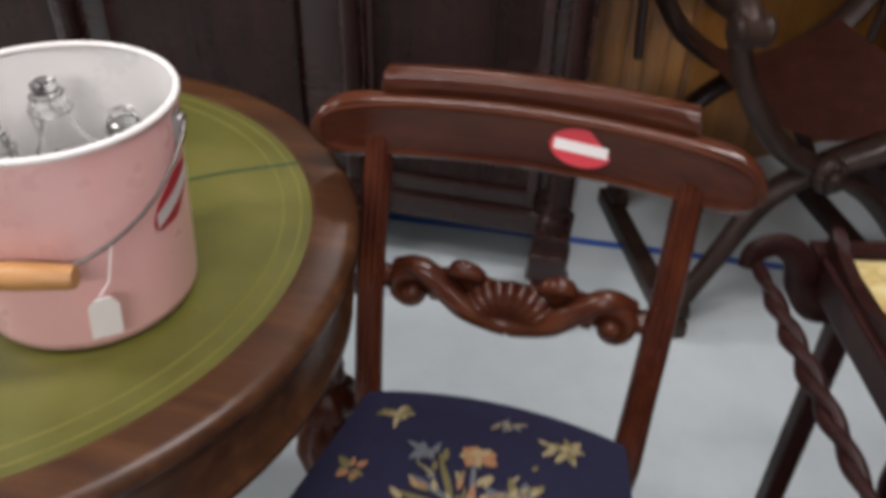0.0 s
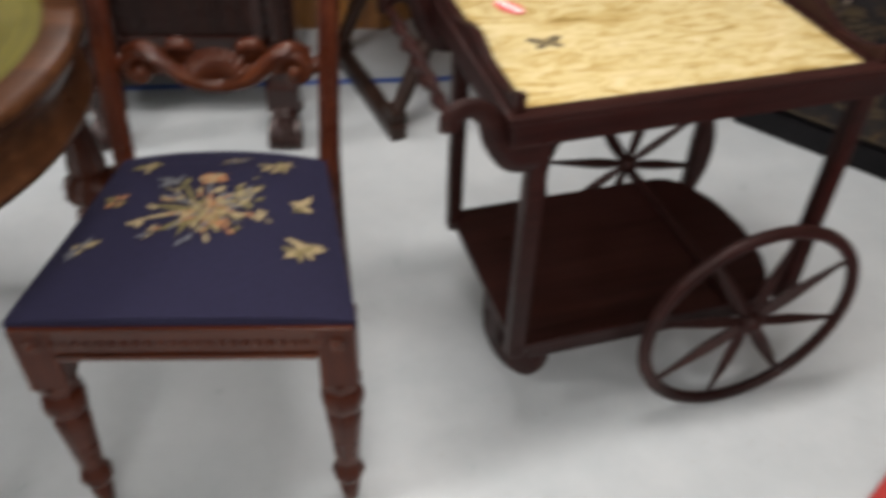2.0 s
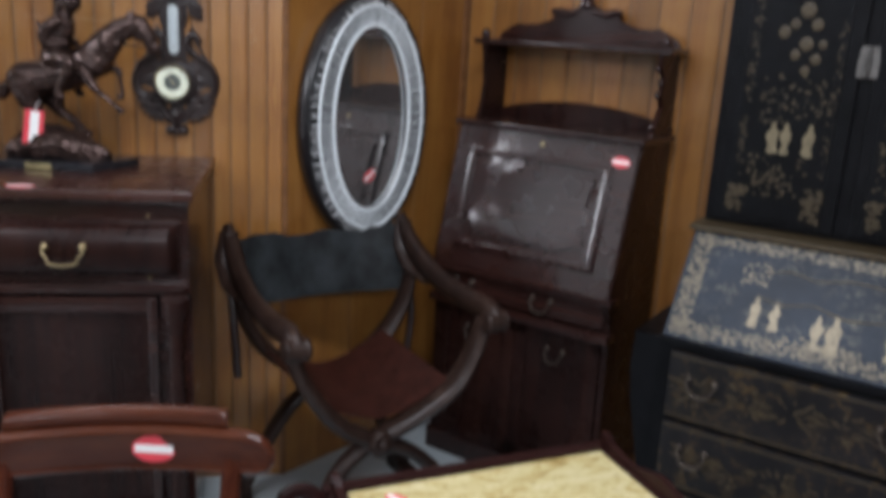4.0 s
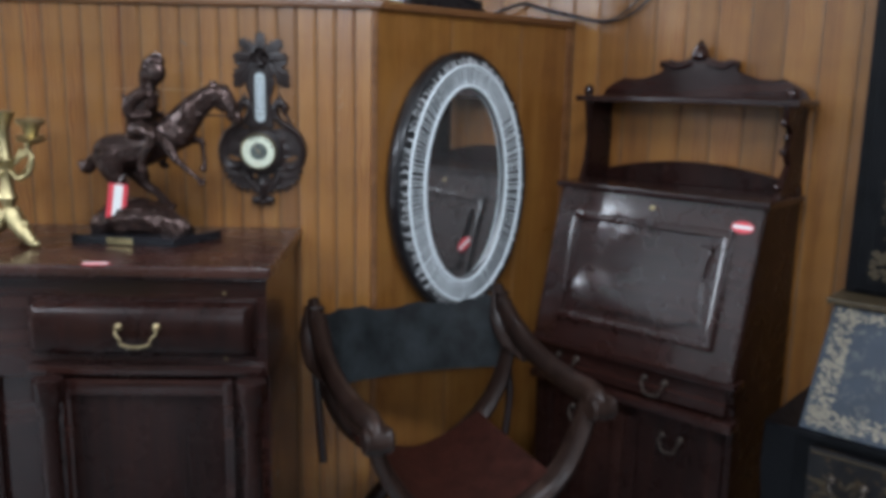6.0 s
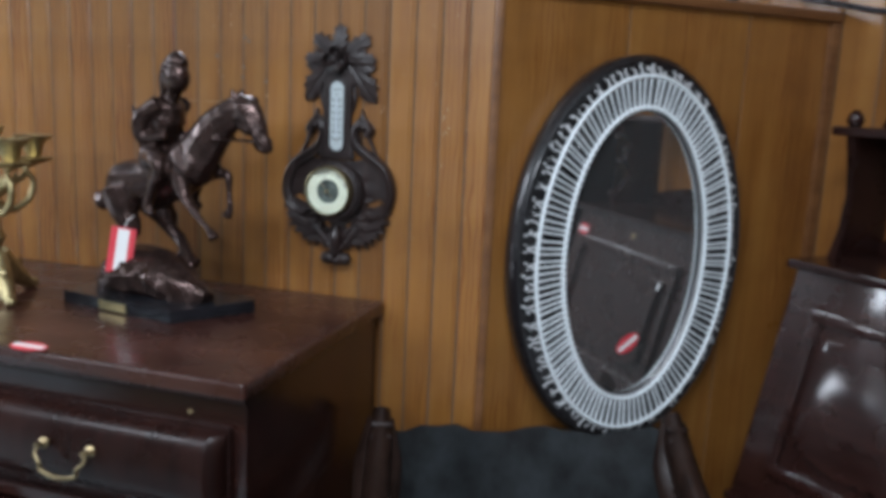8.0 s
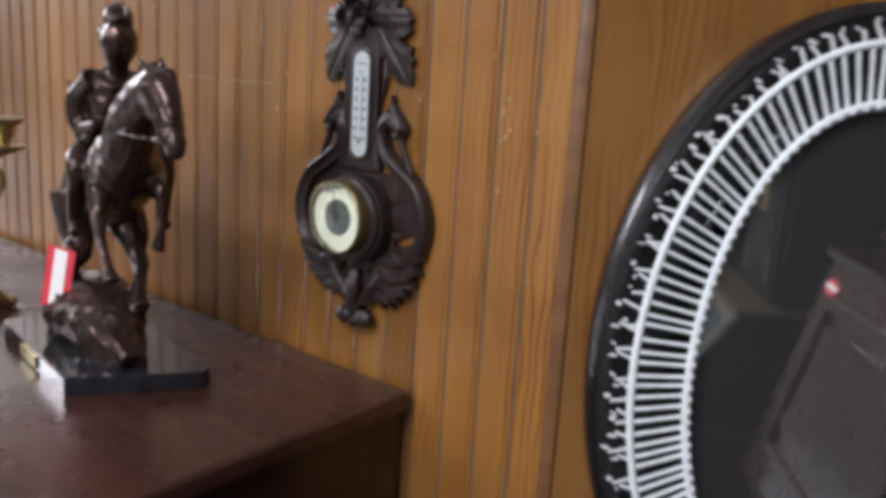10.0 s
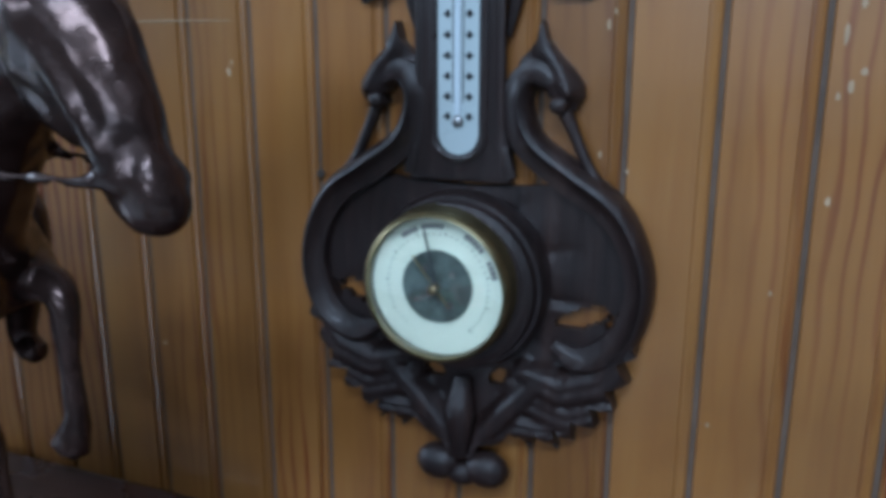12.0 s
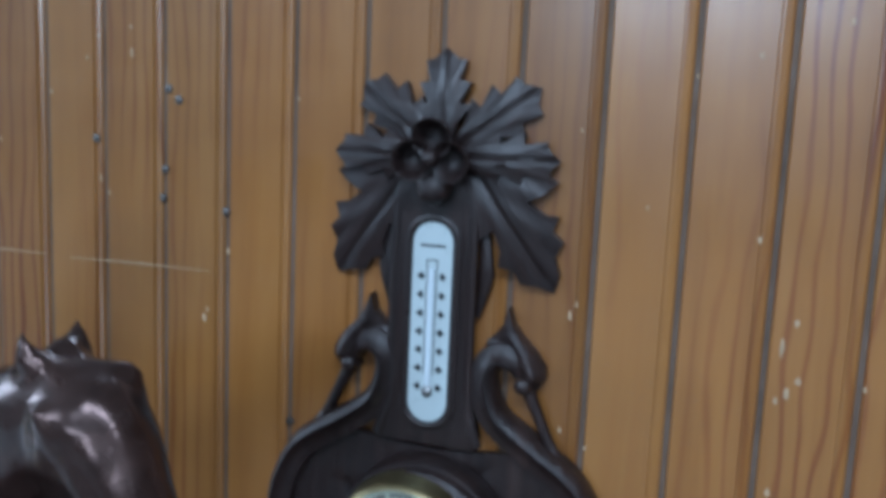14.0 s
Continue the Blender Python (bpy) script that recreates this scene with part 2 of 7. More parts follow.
CHIP = plain("bare wood chip", (0.44, 0.32, 0.19), 0.8, 0, 0.2, 60.0)
GOLD = plain("gilt paint", (0.165, 0.135, 0.08), 0.4, 0.2, 0.3, 90.0)
DIAL = plain("silvered cream dial", (0.44, 0.47, 0.36), 0.4, 0, 0.05)
DIAL_DARK = plain("dark dial centre", (0.05, 0.065, 0.055), 0.4, 0.3, 0.6, 120.0)
PORCELAIN = plain("milk glass plate", (0.50, 0.56, 0.565), 0.3, 0, 0.04)
INK_SOFT = plain("faded ink", (0.12, 0.12, 0.11), 0.5)
TUBE_GLASS = plain("clear tube glass", (0.62, 0.68, 0.72), 0.12, 0, 0.05)
INK = plain("black ink", (0.015, 0.015, 0.018), 0.5)
BLUE_TAPE = plain("blue tape", (0.03, 0.10, 0.38), 0.5)
MAT_RED = plain("red carpet", (0.42, 0.035, 0.03), 0.95, 0, 0.2, 220.0, 0.6)
PLASTER = plain("grey shop wall", (0.26, 0.25, 0.24), 0.8, 0, 0.08, 3.0)
CEIL = plain("white ceiling board", (0.75, 0.75, 0.74), 0.85, 0, 0.04, 3.0)
YELLOW_PAPER = plain("yellow paper", (0.75, 0.70, 0.45), 0.6)
BLACK_PLASTIC = plain("black plastic", (0.014, 0.015, 0.018), 0.3, 0, 0.3)
GREY_PLASTIC = plain("grey plastic", (0.40, 0.42, 0.44), 0.4)
GRIP = wood("turned beech grip", (0.25, 0.11, 0.035), (0.42, 0.21, 0.07), (0.55, 0.3, 0.11), "x", 0.4, 50.0, 0.2)
CLEAR = glass("clear glass")
FLOOR = floor_paint()
YELLOW = marbled_yellow()
LEATHER = leather_top()
MIRROR, _nt, _b = nodes_of("silvered mirror")
_b.inputs["Base Color"].default_value, _b.inputs["Metallic"].default_value, _b.inputs["Roughness"].default_value = (0.70, 0.72, 0.72, 1), 0.95, 0.04


# ---- builders ----
def mesh_of(name, bm, material, smooth=True, angle=48):
    me = bpy.data.meshes.new(name)
    bmesh.ops.recalc_face_normals(bm, faces=bm.faces)
    if smooth:
        for f in bm.faces:
            f.smooth = True
        for e in bm.edges:
            if len(e.link_faces) == 2:
                turn = e.calc_face_angle(0)
                small, large = sorted(f.calc_area() for f in e.link_faces)
                # flat faces stay flat beside their narrow bevels
                if turn > radians(angle) or (turn > 0.12 and large > 3e-4 and large > 6 * small):
                    e.smooth = False
    bm.to_mesh(me)
    bm.free()
    for m in (material if isinstance(material, list) else [material]):
        me.materials.append(m)
    return me


def part(name, bm, material, parent=None, label="", smooth=True, m=None):
    ob = new(name, bm if isinstance(bm, bpy.types.Mesh) else mesh_of(name, bm, material, smooth))
    if parent:
        ob.parent = parent
    if m is not None:
        ob.matrix_basis = m
    if label:
        ob["label"] = label
    return ob


def thing(name, m, label, category, group="", kind=""):
    ob = new(name)
    ob.empty_display_size = 0.05
    ob.matrix_world = m
    return tagged(ob, label, category, group, kind)


def B():
    return bmesh.new()


def box(bm, lo, hi, bevel=0.0, m=None, seg=2):
    r = bmesh.ops.create_cube(bm, size=1.0)
    vs = r["verts"]
    for v in vs:
        v.co = Vector([lo[i] + (v.co[i] + 0.5) * (hi[i] - lo[i]) for i in range(3)])
    if bevel:
        es = list({e for v in vs for e in v.link_edges})
        out = bmesh.ops.bevel(bm, geom=es, offset=bevel, segments=seg, affect="EDGES", profile=0.6)
        vs = list({v for f in out["faces"] for v in f.verts} | {v for v in vs if v.is_valid})
    if m is not None:
        bmesh.ops.transform(bm, matrix=m, verts=[v for v in vs if v.is_valid])
    return bm


def tube(bm, pts, radii, seg=10, closed=False, flat=1.0, up=None):
    """Sweep of a round section along pts; flat squeezes it across the side axis."""
    pts = [Vector(p) for p in pts]
    n = len(pts)
    if not hasattr(radii, "__len__"):
        radii = [radii] * n
    rings, prev = [], None
    for i, p in enumerate(pts):
        a = pts[(i - 1) % n] if closed or i else p
        b = pts[(i + 1) % n] if closed or i < n - 1 else p
        t = (b - a).normalized()
        if prev is None:
            ref = Vector(up) if up else (Vector((0, 0, 1)) if abs(t.z) < 0.9 else Vector((1, 0, 0)))
            side = t.cross(ref).normalized()
        else:
            side = (prev - t * prev.dot(t)).normalized()
        prev = side
        other = side.cross(t)
        rings.append([bm.verts.new(p + (side * math.cos(k) * flat + other * math.sin(k)) * radii[i])
                      for k in (2 * math.pi * j / seg for j in range(seg))])
    for i in range(n if closed else n - 1):
        r, s = rings[i], rings[(i + 1) % n]
        for j in range(seg):
            bm.faces.new((r[j], r[(j + 1) % seg], s[(j + 1) % seg], s[j]))
    if not closed:
        bm.faces.new(rings[0][::-1])
        bm.faces.new(rings[-1])
    return bm


def lathe(bm, prof, seg=24, m=None, caps=True):
    rings = []
    for r, z in prof:
        rings.append([bm.verts.new((r * math.cos(2 * math.pi * j / seg), r * math.sin(2 * math.pi * j / seg), z)) for j in range(seg)])
    for a, b in zip(rings, rings[1:]):
        for j in range(seg):
            bm.faces.new((a[j], a[(j + 1) % seg], b[(j + 1) % seg], b[j]))
    if caps:
        if prof[0][0] > 1e-5:
            bm.faces.new(rings[0][::-1])
        if prof[-1][0] > 1e-5:
            bm.faces.new(rings[-1])
    if m is not None:
        bmesh.ops.transform(bm, matrix=m, verts=[v for r in rings for v in r])
    return bm


def slab(bm, outline, depth, m=None, bevel=0.0, y0=0.0):
    """An outline in x, z pushed along y from y0 to y0 + depth."""
    lo = [bm.verts.new((x, y0, z)) for x, z in outline]
    hi = [bm.verts.new((x, y0 + depth, z)) for x, z in outline]
    n = len(outline)
    fa = bm.faces.new(lo)
    fb = bm.faces.new(hi[::-1])
    for i in range(n):
        bm.faces.new((lo[i], hi[i], hi[(i + 1) % n], lo[(i + 1) % n]))
    vs = lo + hi
    if bevel:
        es = list(fa.edges) + list(fb.edges)
        out = bmesh.ops.bevel(bm, geom=es, offset=bevel, segments=2, affect="EDGES", profile=0.6)
        vs = list({v for v in vs if v.is_valid} | {v for f in out["faces"] for v in f.verts})
    if m is not None:
        bmesh.ops.transform(bm, matrix=m, verts=[v for v in vs if v.is_valid])
    return bm


def ball(bm, c, r, seg=12, squash=(1, 1, 1)):
    out = bmesh.ops.create_uvsphere(bm, u_segments=seg, v_segments=max(6, seg // 2 + 2), radius=r)
    for v in out["verts"]:
        v.co = Vector((v.co.x * squash[0], v.co.y * squash[1], v.co.z * squash[2])) + Vector(c)
    return bm


def curve_pts(ctrl, n=6):
    """Smooth points through the control points."""
    c = [Vector(p) for p in ctrl]
    c = [2 * c[0] - c[1]] + c + [2 * c[-1] - c[-2]]
    out = []
    for i in range(1, len(c) - 2):
        for k in range(n):
            t = k / n
            p0, p1, p2, p3 = c[i - 1:i + 3]
            out.append(0.5 * (2 * p1 + (p2 - p0) * t + (2 * p0 - 5 * p1 + 4 * p2 - p3) * t * t + (3 * p1 - p0 - 3 * p2 + p3) * t ** 3))
    return out + [c[-2]]


def spread(vals, n):
    """Linear resampling of a list of radii to n values."""
    return [float(v) for v in np.interp(np.linspace(0, 1, n), np.linspace(0, 1, len(vals)), vals)]


def strip(bm, ctrl, radii, n=6, seg=10, flat=1.0, up=None):
    p = curve_pts(ctrl, n)
    return tube(bm, p, spread(radii if hasattr(radii, "__len__") else [radii, radii], len(p)), seg, False, flat, up)


def ellipse(a, b, n, y=0.0):
    return [(a * math.cos(2 * math.pi * k / n), y, b * math.sin(2 * math.pi * k / n)) for k in range(n)]


def sticker(m, label, w=0.028, h=0.019):
    """A red oval sticker with a white bar, lying in its x, z plane and facing -y."""
    t = thing("price_sticker", m, label, "sticker", "red price stickers")
    part("disc", slab(B(), [(w * math.cos(a), h * math.sin(a)) for a in (2 * math.pi * k / 28 for k in range(28))], -0.0008), RED, t)
    bm = B()
    box(bm, (-w * 0.86, -0.0016, -h * 0.27), (w * 0.86, -0.0009, h * 0.3))
    part("bar", bm, WHITE, t, "white printed bar")
    return t


# ---- setting ----
def room():
    fl = part("floor", box(B(), (-14.5, -3.4, -0.1), (4.8, 4.9, 0.0)), FLOOR, smooth=False)
    tagged(fl, "pale grey-green painted concrete floor, scuffed", "floor", kind="structure")
    ce = part("ceiling", box(B(), (-14.5, -3.4, 2.8), (4.8, 4.9, 2.9)), CEIL, smooth=False)
    tagged(ce, "plain white ceiling boards", "ceiling", kind="structure")
    for name, lo, hi in (("wall_west", (-14.6, -3.5, 0), (-14.5, 4.9, 2.8)), ("wall_south", (-14.5, -3.5, 0), (4.8, -3.4, 2.8)),
                         ("wall_east", (4.8, -3.5, 0), (4.9, 4.9, 2.8)), ("wall_north", (-14.5, 4.8, 0), (4.8, 4.9, 2.8))):
        tagged(part(name, box(B(), lo, hi), PLASTER, smooth=False), "plain grey painted shop wall", "wall", kind="structure")
    tape = part("floor_tape", box(B(), (-0.95, -0.012, 0.001), (0.92, 0.012, 0.003)), BLUE_TAPE, smooth=False)
    tape.matrix_world = pose(0.2, 2.118, 0, 0, 0, 3.1)
    tagged(tape, "strip of blue tape stuck along the floor", "tape", kind="structure")


SEAM, CORNER = Vector((0.782, 2.5, 0)), Vector((1.447, 3.045, 0))
ANG_B = math.degrees(math.atan2(CORNER.y - SEAM.y, CORNER.x - SEAM.x))
LEN_B = (CORNER - SEAM).length
ANG_C = -43.0
TOP = 1.746


def plank_mesh(name, w, h, bead):
    """A tongue-and-groove board, face at y = 0, with a bead along its right edge."""
    bm = B()
    prof = [(0.0019, 0.009), (0.0019, 0.002), (0.0030, 0.0)]
    if bead:
        f = w - bead
        prof += [(f - 0.0022, 0.0), (f - 0.0014, 0.0013), (f - 0.0002, 0.0014), (f + 0.001, 0.0011), (f + bead * 0.5, 0.0003), (w - 0.0026, 0.0009), (w - 0.0016, 0.0026), (w - 0.0016, 0.009)]
    else:
        prof += [(w - 0.003, 0.0), (w - 0.0012, 0.003), (w - 0.0012, 0.009)]
    lo = [bm.verts.new((x, y, 0)) for x, y in prof]
    hi = [bm.verts.new((x, y, h)) for x, y in prof]
    for i in range(len(prof) - 1):
        bm.faces.new((lo[i], lo[i + 1], hi[i + 1], hi[i]))
    bm.faces.new(hi)
    bm.faces.new((lo[-1], lo[0], hi[0], hi[-1]))
    return mesh_of(name, bm, PANEL, True, 25)


def walls():
    a = part("wall_a", box(B(), (-2.8, 2.5024, 0), (0.777, 2.62, TOP)), GROOVE, smooth=False)
    tagged(a, "honey-brown beadboard partition with nail holes", "wall", kind="structure")
    me = plank_mesh("plank", 0.0554, TOP, 0.0078)
    for k in range(44):
        part("plank", me, None, a, m=pose(0.7775 - 0.0554 * (k + 1), 2.5, 0))
    wide = plank_mesh("wide_plank", 1.0, TOP, 0)
    part("wide_plank", wide, None, a, m=pose(0.7775 - 0.0554 * 44 - 1.0, 2.5, 0))
    # chips, nails and a scratch on the boards
    rnd = random.Random(3)
    def chip(x, z, w, h, mat, name, lab):
        w, h = w * 0.68, h * 0.68
        pts = [(x + w * (0.6 + 0.5 * rnd.random()) * math.cos(k), z + h * (0.6 + 0.5 * rnd.random()) * math.sin(k)) for k in (0, 0.9, 1.8, 2.7, 3.6, 4.5, 5.4)]
        part(name, slab(B(), pts, -0.0007, None, 0, 2.4999), mat, a, lab, smooth=False)
    for x, z, w, h in ((0.681, 1.470, 0.0034, 0.007), (0.687, 1.478, 0.003, 0.004), (0.675, 1.464, 0.002, 0.004), (0.676, 1.499, 0.0022, 0.010), (0.683, 1.515, 0.0026, 0.004), (0.657, 1.565, 0.0022, 0.004), (0.588, 1.580, 0.0018, 0.002), (0.543, 1.504, 0.0018, 0.006), (0.547, 1.512, 0.0014, 0.004),
                       (0.543, 1.627, 0.0016, 0.002), (0.612, 1.663, 0.0014, 0.003), (0.260, 1.471, 0.0026, 0.006), (0.263, 1.478, 0.0018, 0.003), (0.281, 1.525, 0.0022, 0.004), (0.173, 1.563, 0.0018, 0.003), (0.165, 1.574, 0.0014, 0.005), (0.195, 1.671, 0.002, 0.006), (0.194, 1.691, 0.0022, 0.003),
                       (0.153, 1.667, 0.0018, 0.003), (0.164, 1.684, 0.0014, 0.002), (0.338, 1.641, 0.0012, 0.002), (0.696, 1.696, 0.002, 0.004), (0.648, 1.676, 0.0016, 0.003), (0.541, 1.424, 0.0018, 0.004), (0.559, 1.414, 0.0016, 0.003), (0.725, 1.478, 0.0014, 0.004), (0.676, 1.403, 0.0028, 0.005), (0.650, 1.344, 0.002, 0.0026),
                       (0.177, 1.244, 0.003, 0.0024), (0.118, 1.640, 0.0016, 0.003), (0.065, 1.60, 0.0016, 0.003), (-0.06, 1.62, 0.0018, 0.004), (0.73, 1.30, 0.0018, 0.003), (0.62, 1.25, 0.0016, 0.003)):
        chip(x, z, w, h, CHIP, "paint_chip", "pale bare chip")
    for x, z in ((0.228, 1.645), (0.237, 1.637), (0.161, 1.605), (0.279, 1.555), (0.225, 1.584), (0.336, 1.399), (0.223, 1.562)):
        part("nail_head", lathe(B(), [(0.0034, 0), (0.0032, 0.0012), (0, 0.0018)], 10, pose(x, 2.5, z, 90)), PEWTER, a, "dark nail head")
    for x0, x1, z0, z1 in ((0.03, 0.110, 1.507, 1.508), (0.133, 0.264, 1.507, 1.508)):
        part("scratch", tube(B(), [(x0, 2.4998, z0), ((x0 + x1) / 2, 2.4998, (z0 + z1) / 2 + 0.0006), (x1, 2.4998, z1)], [0.0004, 0.0007, 0.0003], 5), CHIP, a, "thin pale scratch")
    b = part("wall_b", box(B(), (0.0, 0.0028, 0), (LEN_B, 0.11, TOP)), GROOVE, smooth=False)
    b.matrix_world = Matrix.Translation(SEAM) @ pose(0, 0, 0, 0, 0, ANG_B)
    tagged(b, "honey-brown smooth wood panel partition", "wall", kind="structure")
    x = 0.004
    for w in (0.29, 0.31, LEN_B - 0.625):
        part("panel", plank_mesh("panel", w, TOP, 0), None, b, m=pose(x, 0, 0))
        x += w
    c = part("wall_c", box(B(), (-2.35, 0.0026, 0), (3.6, 0.12, 2.8)), GROOVE, smooth=False)
    c.matrix_world = Matrix.Translation(CORNER) @ pose(0, 0, 0, 0, 0, ANG_C)
    tagged(c, "tall honey-brown vertical board wall", "wall", kind="structure")
    me = plank_mesh("board", 0.105, 2.8, 0.008)
    for k in range(56):
        part("board", me, None, c, m=pose(-2.3 + 0.105 * k, 0, 0))
    seam = part("corner_trim", box(B(), (-0.012, -0.004, 0), (0.006, 0.012, TOP), 0.003), LEDGE)
    seam.matrix_world = Matrix.Translation(SEAM) @ pose(0, 0, 0, 0, 0, ANG_B / 2)
    tagged(seam, "thin dark wood strip covering the panel joint", "trim", kind="structure")
    post = part("corner_trim", box(B(), (-0.028, -0.012, 0), (0.0, 0.01, TOP), 0.004), LEDGE)
    post.matrix_world = Matrix.Translation(CORNER) @ pose(0, 0, 0, 0, 0, ANG_B)
    tagged(post, "upright wood edge strip at the wall corner", "trim", kind="structure")
    la = part("ledge_trim", box(B(), (-2.8, 2.482, TOP), (0.80, 2.72, TOP + 0.022), 0.005), LEDGE)
    tagged(la, "narrow wooden ledge capping the partition", "ledge", kind="structure")
    lb = part("ledge_trim", box(B(), (0.012, -0.018, TOP + 0.0005), (LEN_B - 0.004, 0.23, TOP + 0.0225), 0.005), LEDGE)
    lb.matrix_world = Matrix.Translation(SEAM) @ pose(0, 0, 0, 0, 0, ANG_B)
    tagged(lb, "narrow wooden ledge capping the angled partition", "ledge", kind="structure")


def red_mat():
    t = part("floor_mat", box(B(), (-1.3, -0.95, 0.001), (0, 0, 0.009), 0.003), MAT_RED)
    t.matrix_world = pose(2.135, 1.07, 0, 0, 0, 40.9)
    tagged(t, "flat red carpet mat lying on the grey floor", "mat")


room()
walls()
red_mat()


# ---- sideboard with drawer, pilasters and paw feet ----
def paw(m, parent):
    bm = B()
    box(bm, (-0.036, -0.02, 0.10), (0.036, 0.05, 0.17), 0.008)
    strip(bm, [(0, 0.02, 0.12), (0, 0.0, 0.07), (0, -0.012, 0.03)], [0.033, 0.03, 0.036], 4, 12)
    for k in range(4):
        x = -0.027 + 0.018 * k
        strip(bm, [(x * 0.8, 0.0, 0.075), (x, -0.028, 0.05), (x * 1.05, -0.045, 0.022), (x * 1.05, -0.05, 0.004)], [0.010, 0.011, 0.012, 0.008], 4, 8)
    for z in (0.09, 0.105):
        tube(bm, [(0.036 * math.cos(a), 0.012 + 0.036 * math.sin(a), z) for a in (2 * math.pi * j / 16 for j in range(16))], 0.005, 6, True)
    box(bm, (-0.03, -0.04, 0.0), (0.03, 0.035, 0.03), 0.008)
    return part("paw_foot", bm, MAHOG, parent, "carved lion paw foot", m=m @ Matrix.Diagonal((1.22, 1.12, 1.0, 1.0)))


def bail_handle(m, parent, w=0.044, mat=None):
    bm = B()
    pts = [(-w, -0.012, 0.0), (-w * 1.05, -0.018, -0.012), (-w * 0.8, -0.022, -0.024), (-w * 0.72, -0.022, -0.036), (0, -0.024, -0.042),
           (w * 0.72, -0.022, -0.036), (w * 0.8, -0.022, -0.024), (w * 1.05, -0.018, -0.012), (w, -0.012, 0.0)]
    strip(bm, pts, [0.0028, 0.003, 0.0035, 0.004, 0.0045, 0.004, 0.0035, 0.003, 0.0028], 4, 8)
    for s in (-1, 1):
        lathe(bm, [(0.010, 0.0), (0.009, 0.003), (0.004, 0.006), (0.004, 0.014), (0.006, 0.016), (0.0, 0.018)], 12, pose(s * w, 0, 0, 90))
    return part("handle", bm, mat or BRASS, parent, "swan-neck bail handle", m=m)


def sideboard():
    t = thing("sideboard", pose(0, 0, 0), "dark mahogany sideboard with bowed drawer, pilasters and paw feet", "sideboard")
    L, R, F, K = -1.15, 0.55, 1.955, 2.488
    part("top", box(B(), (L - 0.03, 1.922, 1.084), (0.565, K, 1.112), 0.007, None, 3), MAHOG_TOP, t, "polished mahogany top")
    bm = B()
    box(bm, (L, F, 0.835), (R, K, 1.084), 0.002)
    box(bm, (L, 1.985, 0.17), (R, K, 0.835), 0.002)
    part("body", bm, MAHOG, t)
    part("cornice", tube(B(), [(L - 0.005, 1.95, 1.076), (R + 0.004, 1.95, 1.076)], 0.009, 8), MAHOG, t)
    for x0, x1 in ((0.004, 0.524), (-1.14, -0.62)):
        n, prof = 14, []
        for k in range(n + 1):
            a = math.pi * k / n
            prof.append((0.04 * math.sin(a) ** 0.7 if 0 < k < n else 0.0, 0.960 - 0.064 * math.cos(a)))
        bm = B()
        secs = [(x0, 0.55), (x0 + 0.008, 0.86), (x0 + 0.02, 1.0), (x1 - 0.02, 1.0), (x1 - 0.008, 0.86), (x1, 0.55)]
        rings = [[bm.verts.new((x, F - 0.012 - d * (1.6 * k - 0.6 if k > 0.6 else 0.3), 0.960 + (z - 0.960) * (0.9 + 0.1 * k))) for d, z in prof] for x, k in secs]
        for a, b in zip(rings, rings[1:]):
            for j in range(n):
                bm.faces.new((a[j], a[j + 1], b[j + 1], b[j]))
        bm.faces.new(rings[0])
        bm.faces.new(rings[-1][::-1])
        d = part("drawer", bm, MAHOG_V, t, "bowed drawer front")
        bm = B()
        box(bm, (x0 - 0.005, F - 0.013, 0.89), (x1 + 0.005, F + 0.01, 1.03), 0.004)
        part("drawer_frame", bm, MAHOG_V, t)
        cx = (x0 + x1) / 2
        bail_handle(pose(cx, F - 0.055, 0.974), d)
        for z in (1.042, 0.882):
            for x in ((x0 + x1) / 2 + 0.188,):
                bm = lathe(B(), [(0.0045, 0), (0.0045, 0.002), (0.002, 0.004), (0, 0.0045)], 10, pose(x, F - 0.0, z, 90))
                part("stud", bm, BRASS, t, "small brass stud")
        part("rail", box(B(), (x0 - 0.015, F - 0.018, 0.845), (x1 + 0.015, F + 0.02, 0.868), 0.004), MAHOG, t)
        bm = B()
        box(bm, (x0 + 0.075, 1.955, 0.25), (x1 - 0.075, 1.99, 0.79), 0.004)
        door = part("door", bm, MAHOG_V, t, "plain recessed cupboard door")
        for lo, hi in (((x0 + 0.075, 1.942, 0.79), (x1 - 0.075, 1.986, 0.83)), ((x0 + 0.075, 1.942, 0.205), (x1 - 0.075, 1.986, 0.25)),
                       ((x0 + 0.055, 1.94, 0.2), (x0 + 0.08, 1.986, 0.832)), ((x1 - 0.08, 1.94, 0.2), (x1 - 0.055, 1.986, 0.832))):
            part("moulding", box(B(), lo, hi, 0.006), MAHOG, door)
        for x in (x0 + 0.045, x1 - 0.004):
            bm = lathe(B(), [(0.034, 0.2), (0.034, 0.222), (0.026, 0.23), (0.03, 0.245), (0.023, 0.26), (0.0235, 0.5), (0.021, 0.755), (0.026, 0.765), (0.022, 0.775), (0.034, 0.8), (0.034, 0.845)], 20, pose(x, 1.9, 0))
            part("pilaster", bm, MAHOG_V, t, "turned half column")
            part("plinth_block", box(B(), (x - 0.04, 1.85, 0.165), (x + 0.04, 1.97, 0.2), 0.005), MAHOG, t)
            paw(pose(x, 1.835, 0), t)
        part("base_rail", box(B(), (x0 - 0.03, 1.925, 0.145), (x1 + 0.02, 2.0, 0.205), 0.008), MAHOG, t)
    bm = B()
    box(bm, (-0.58, 1.965, 0.22), (-0.10, 1.99, 0.82), 0.006)
    part("centre_panel", bm, MAHOG_V, t)
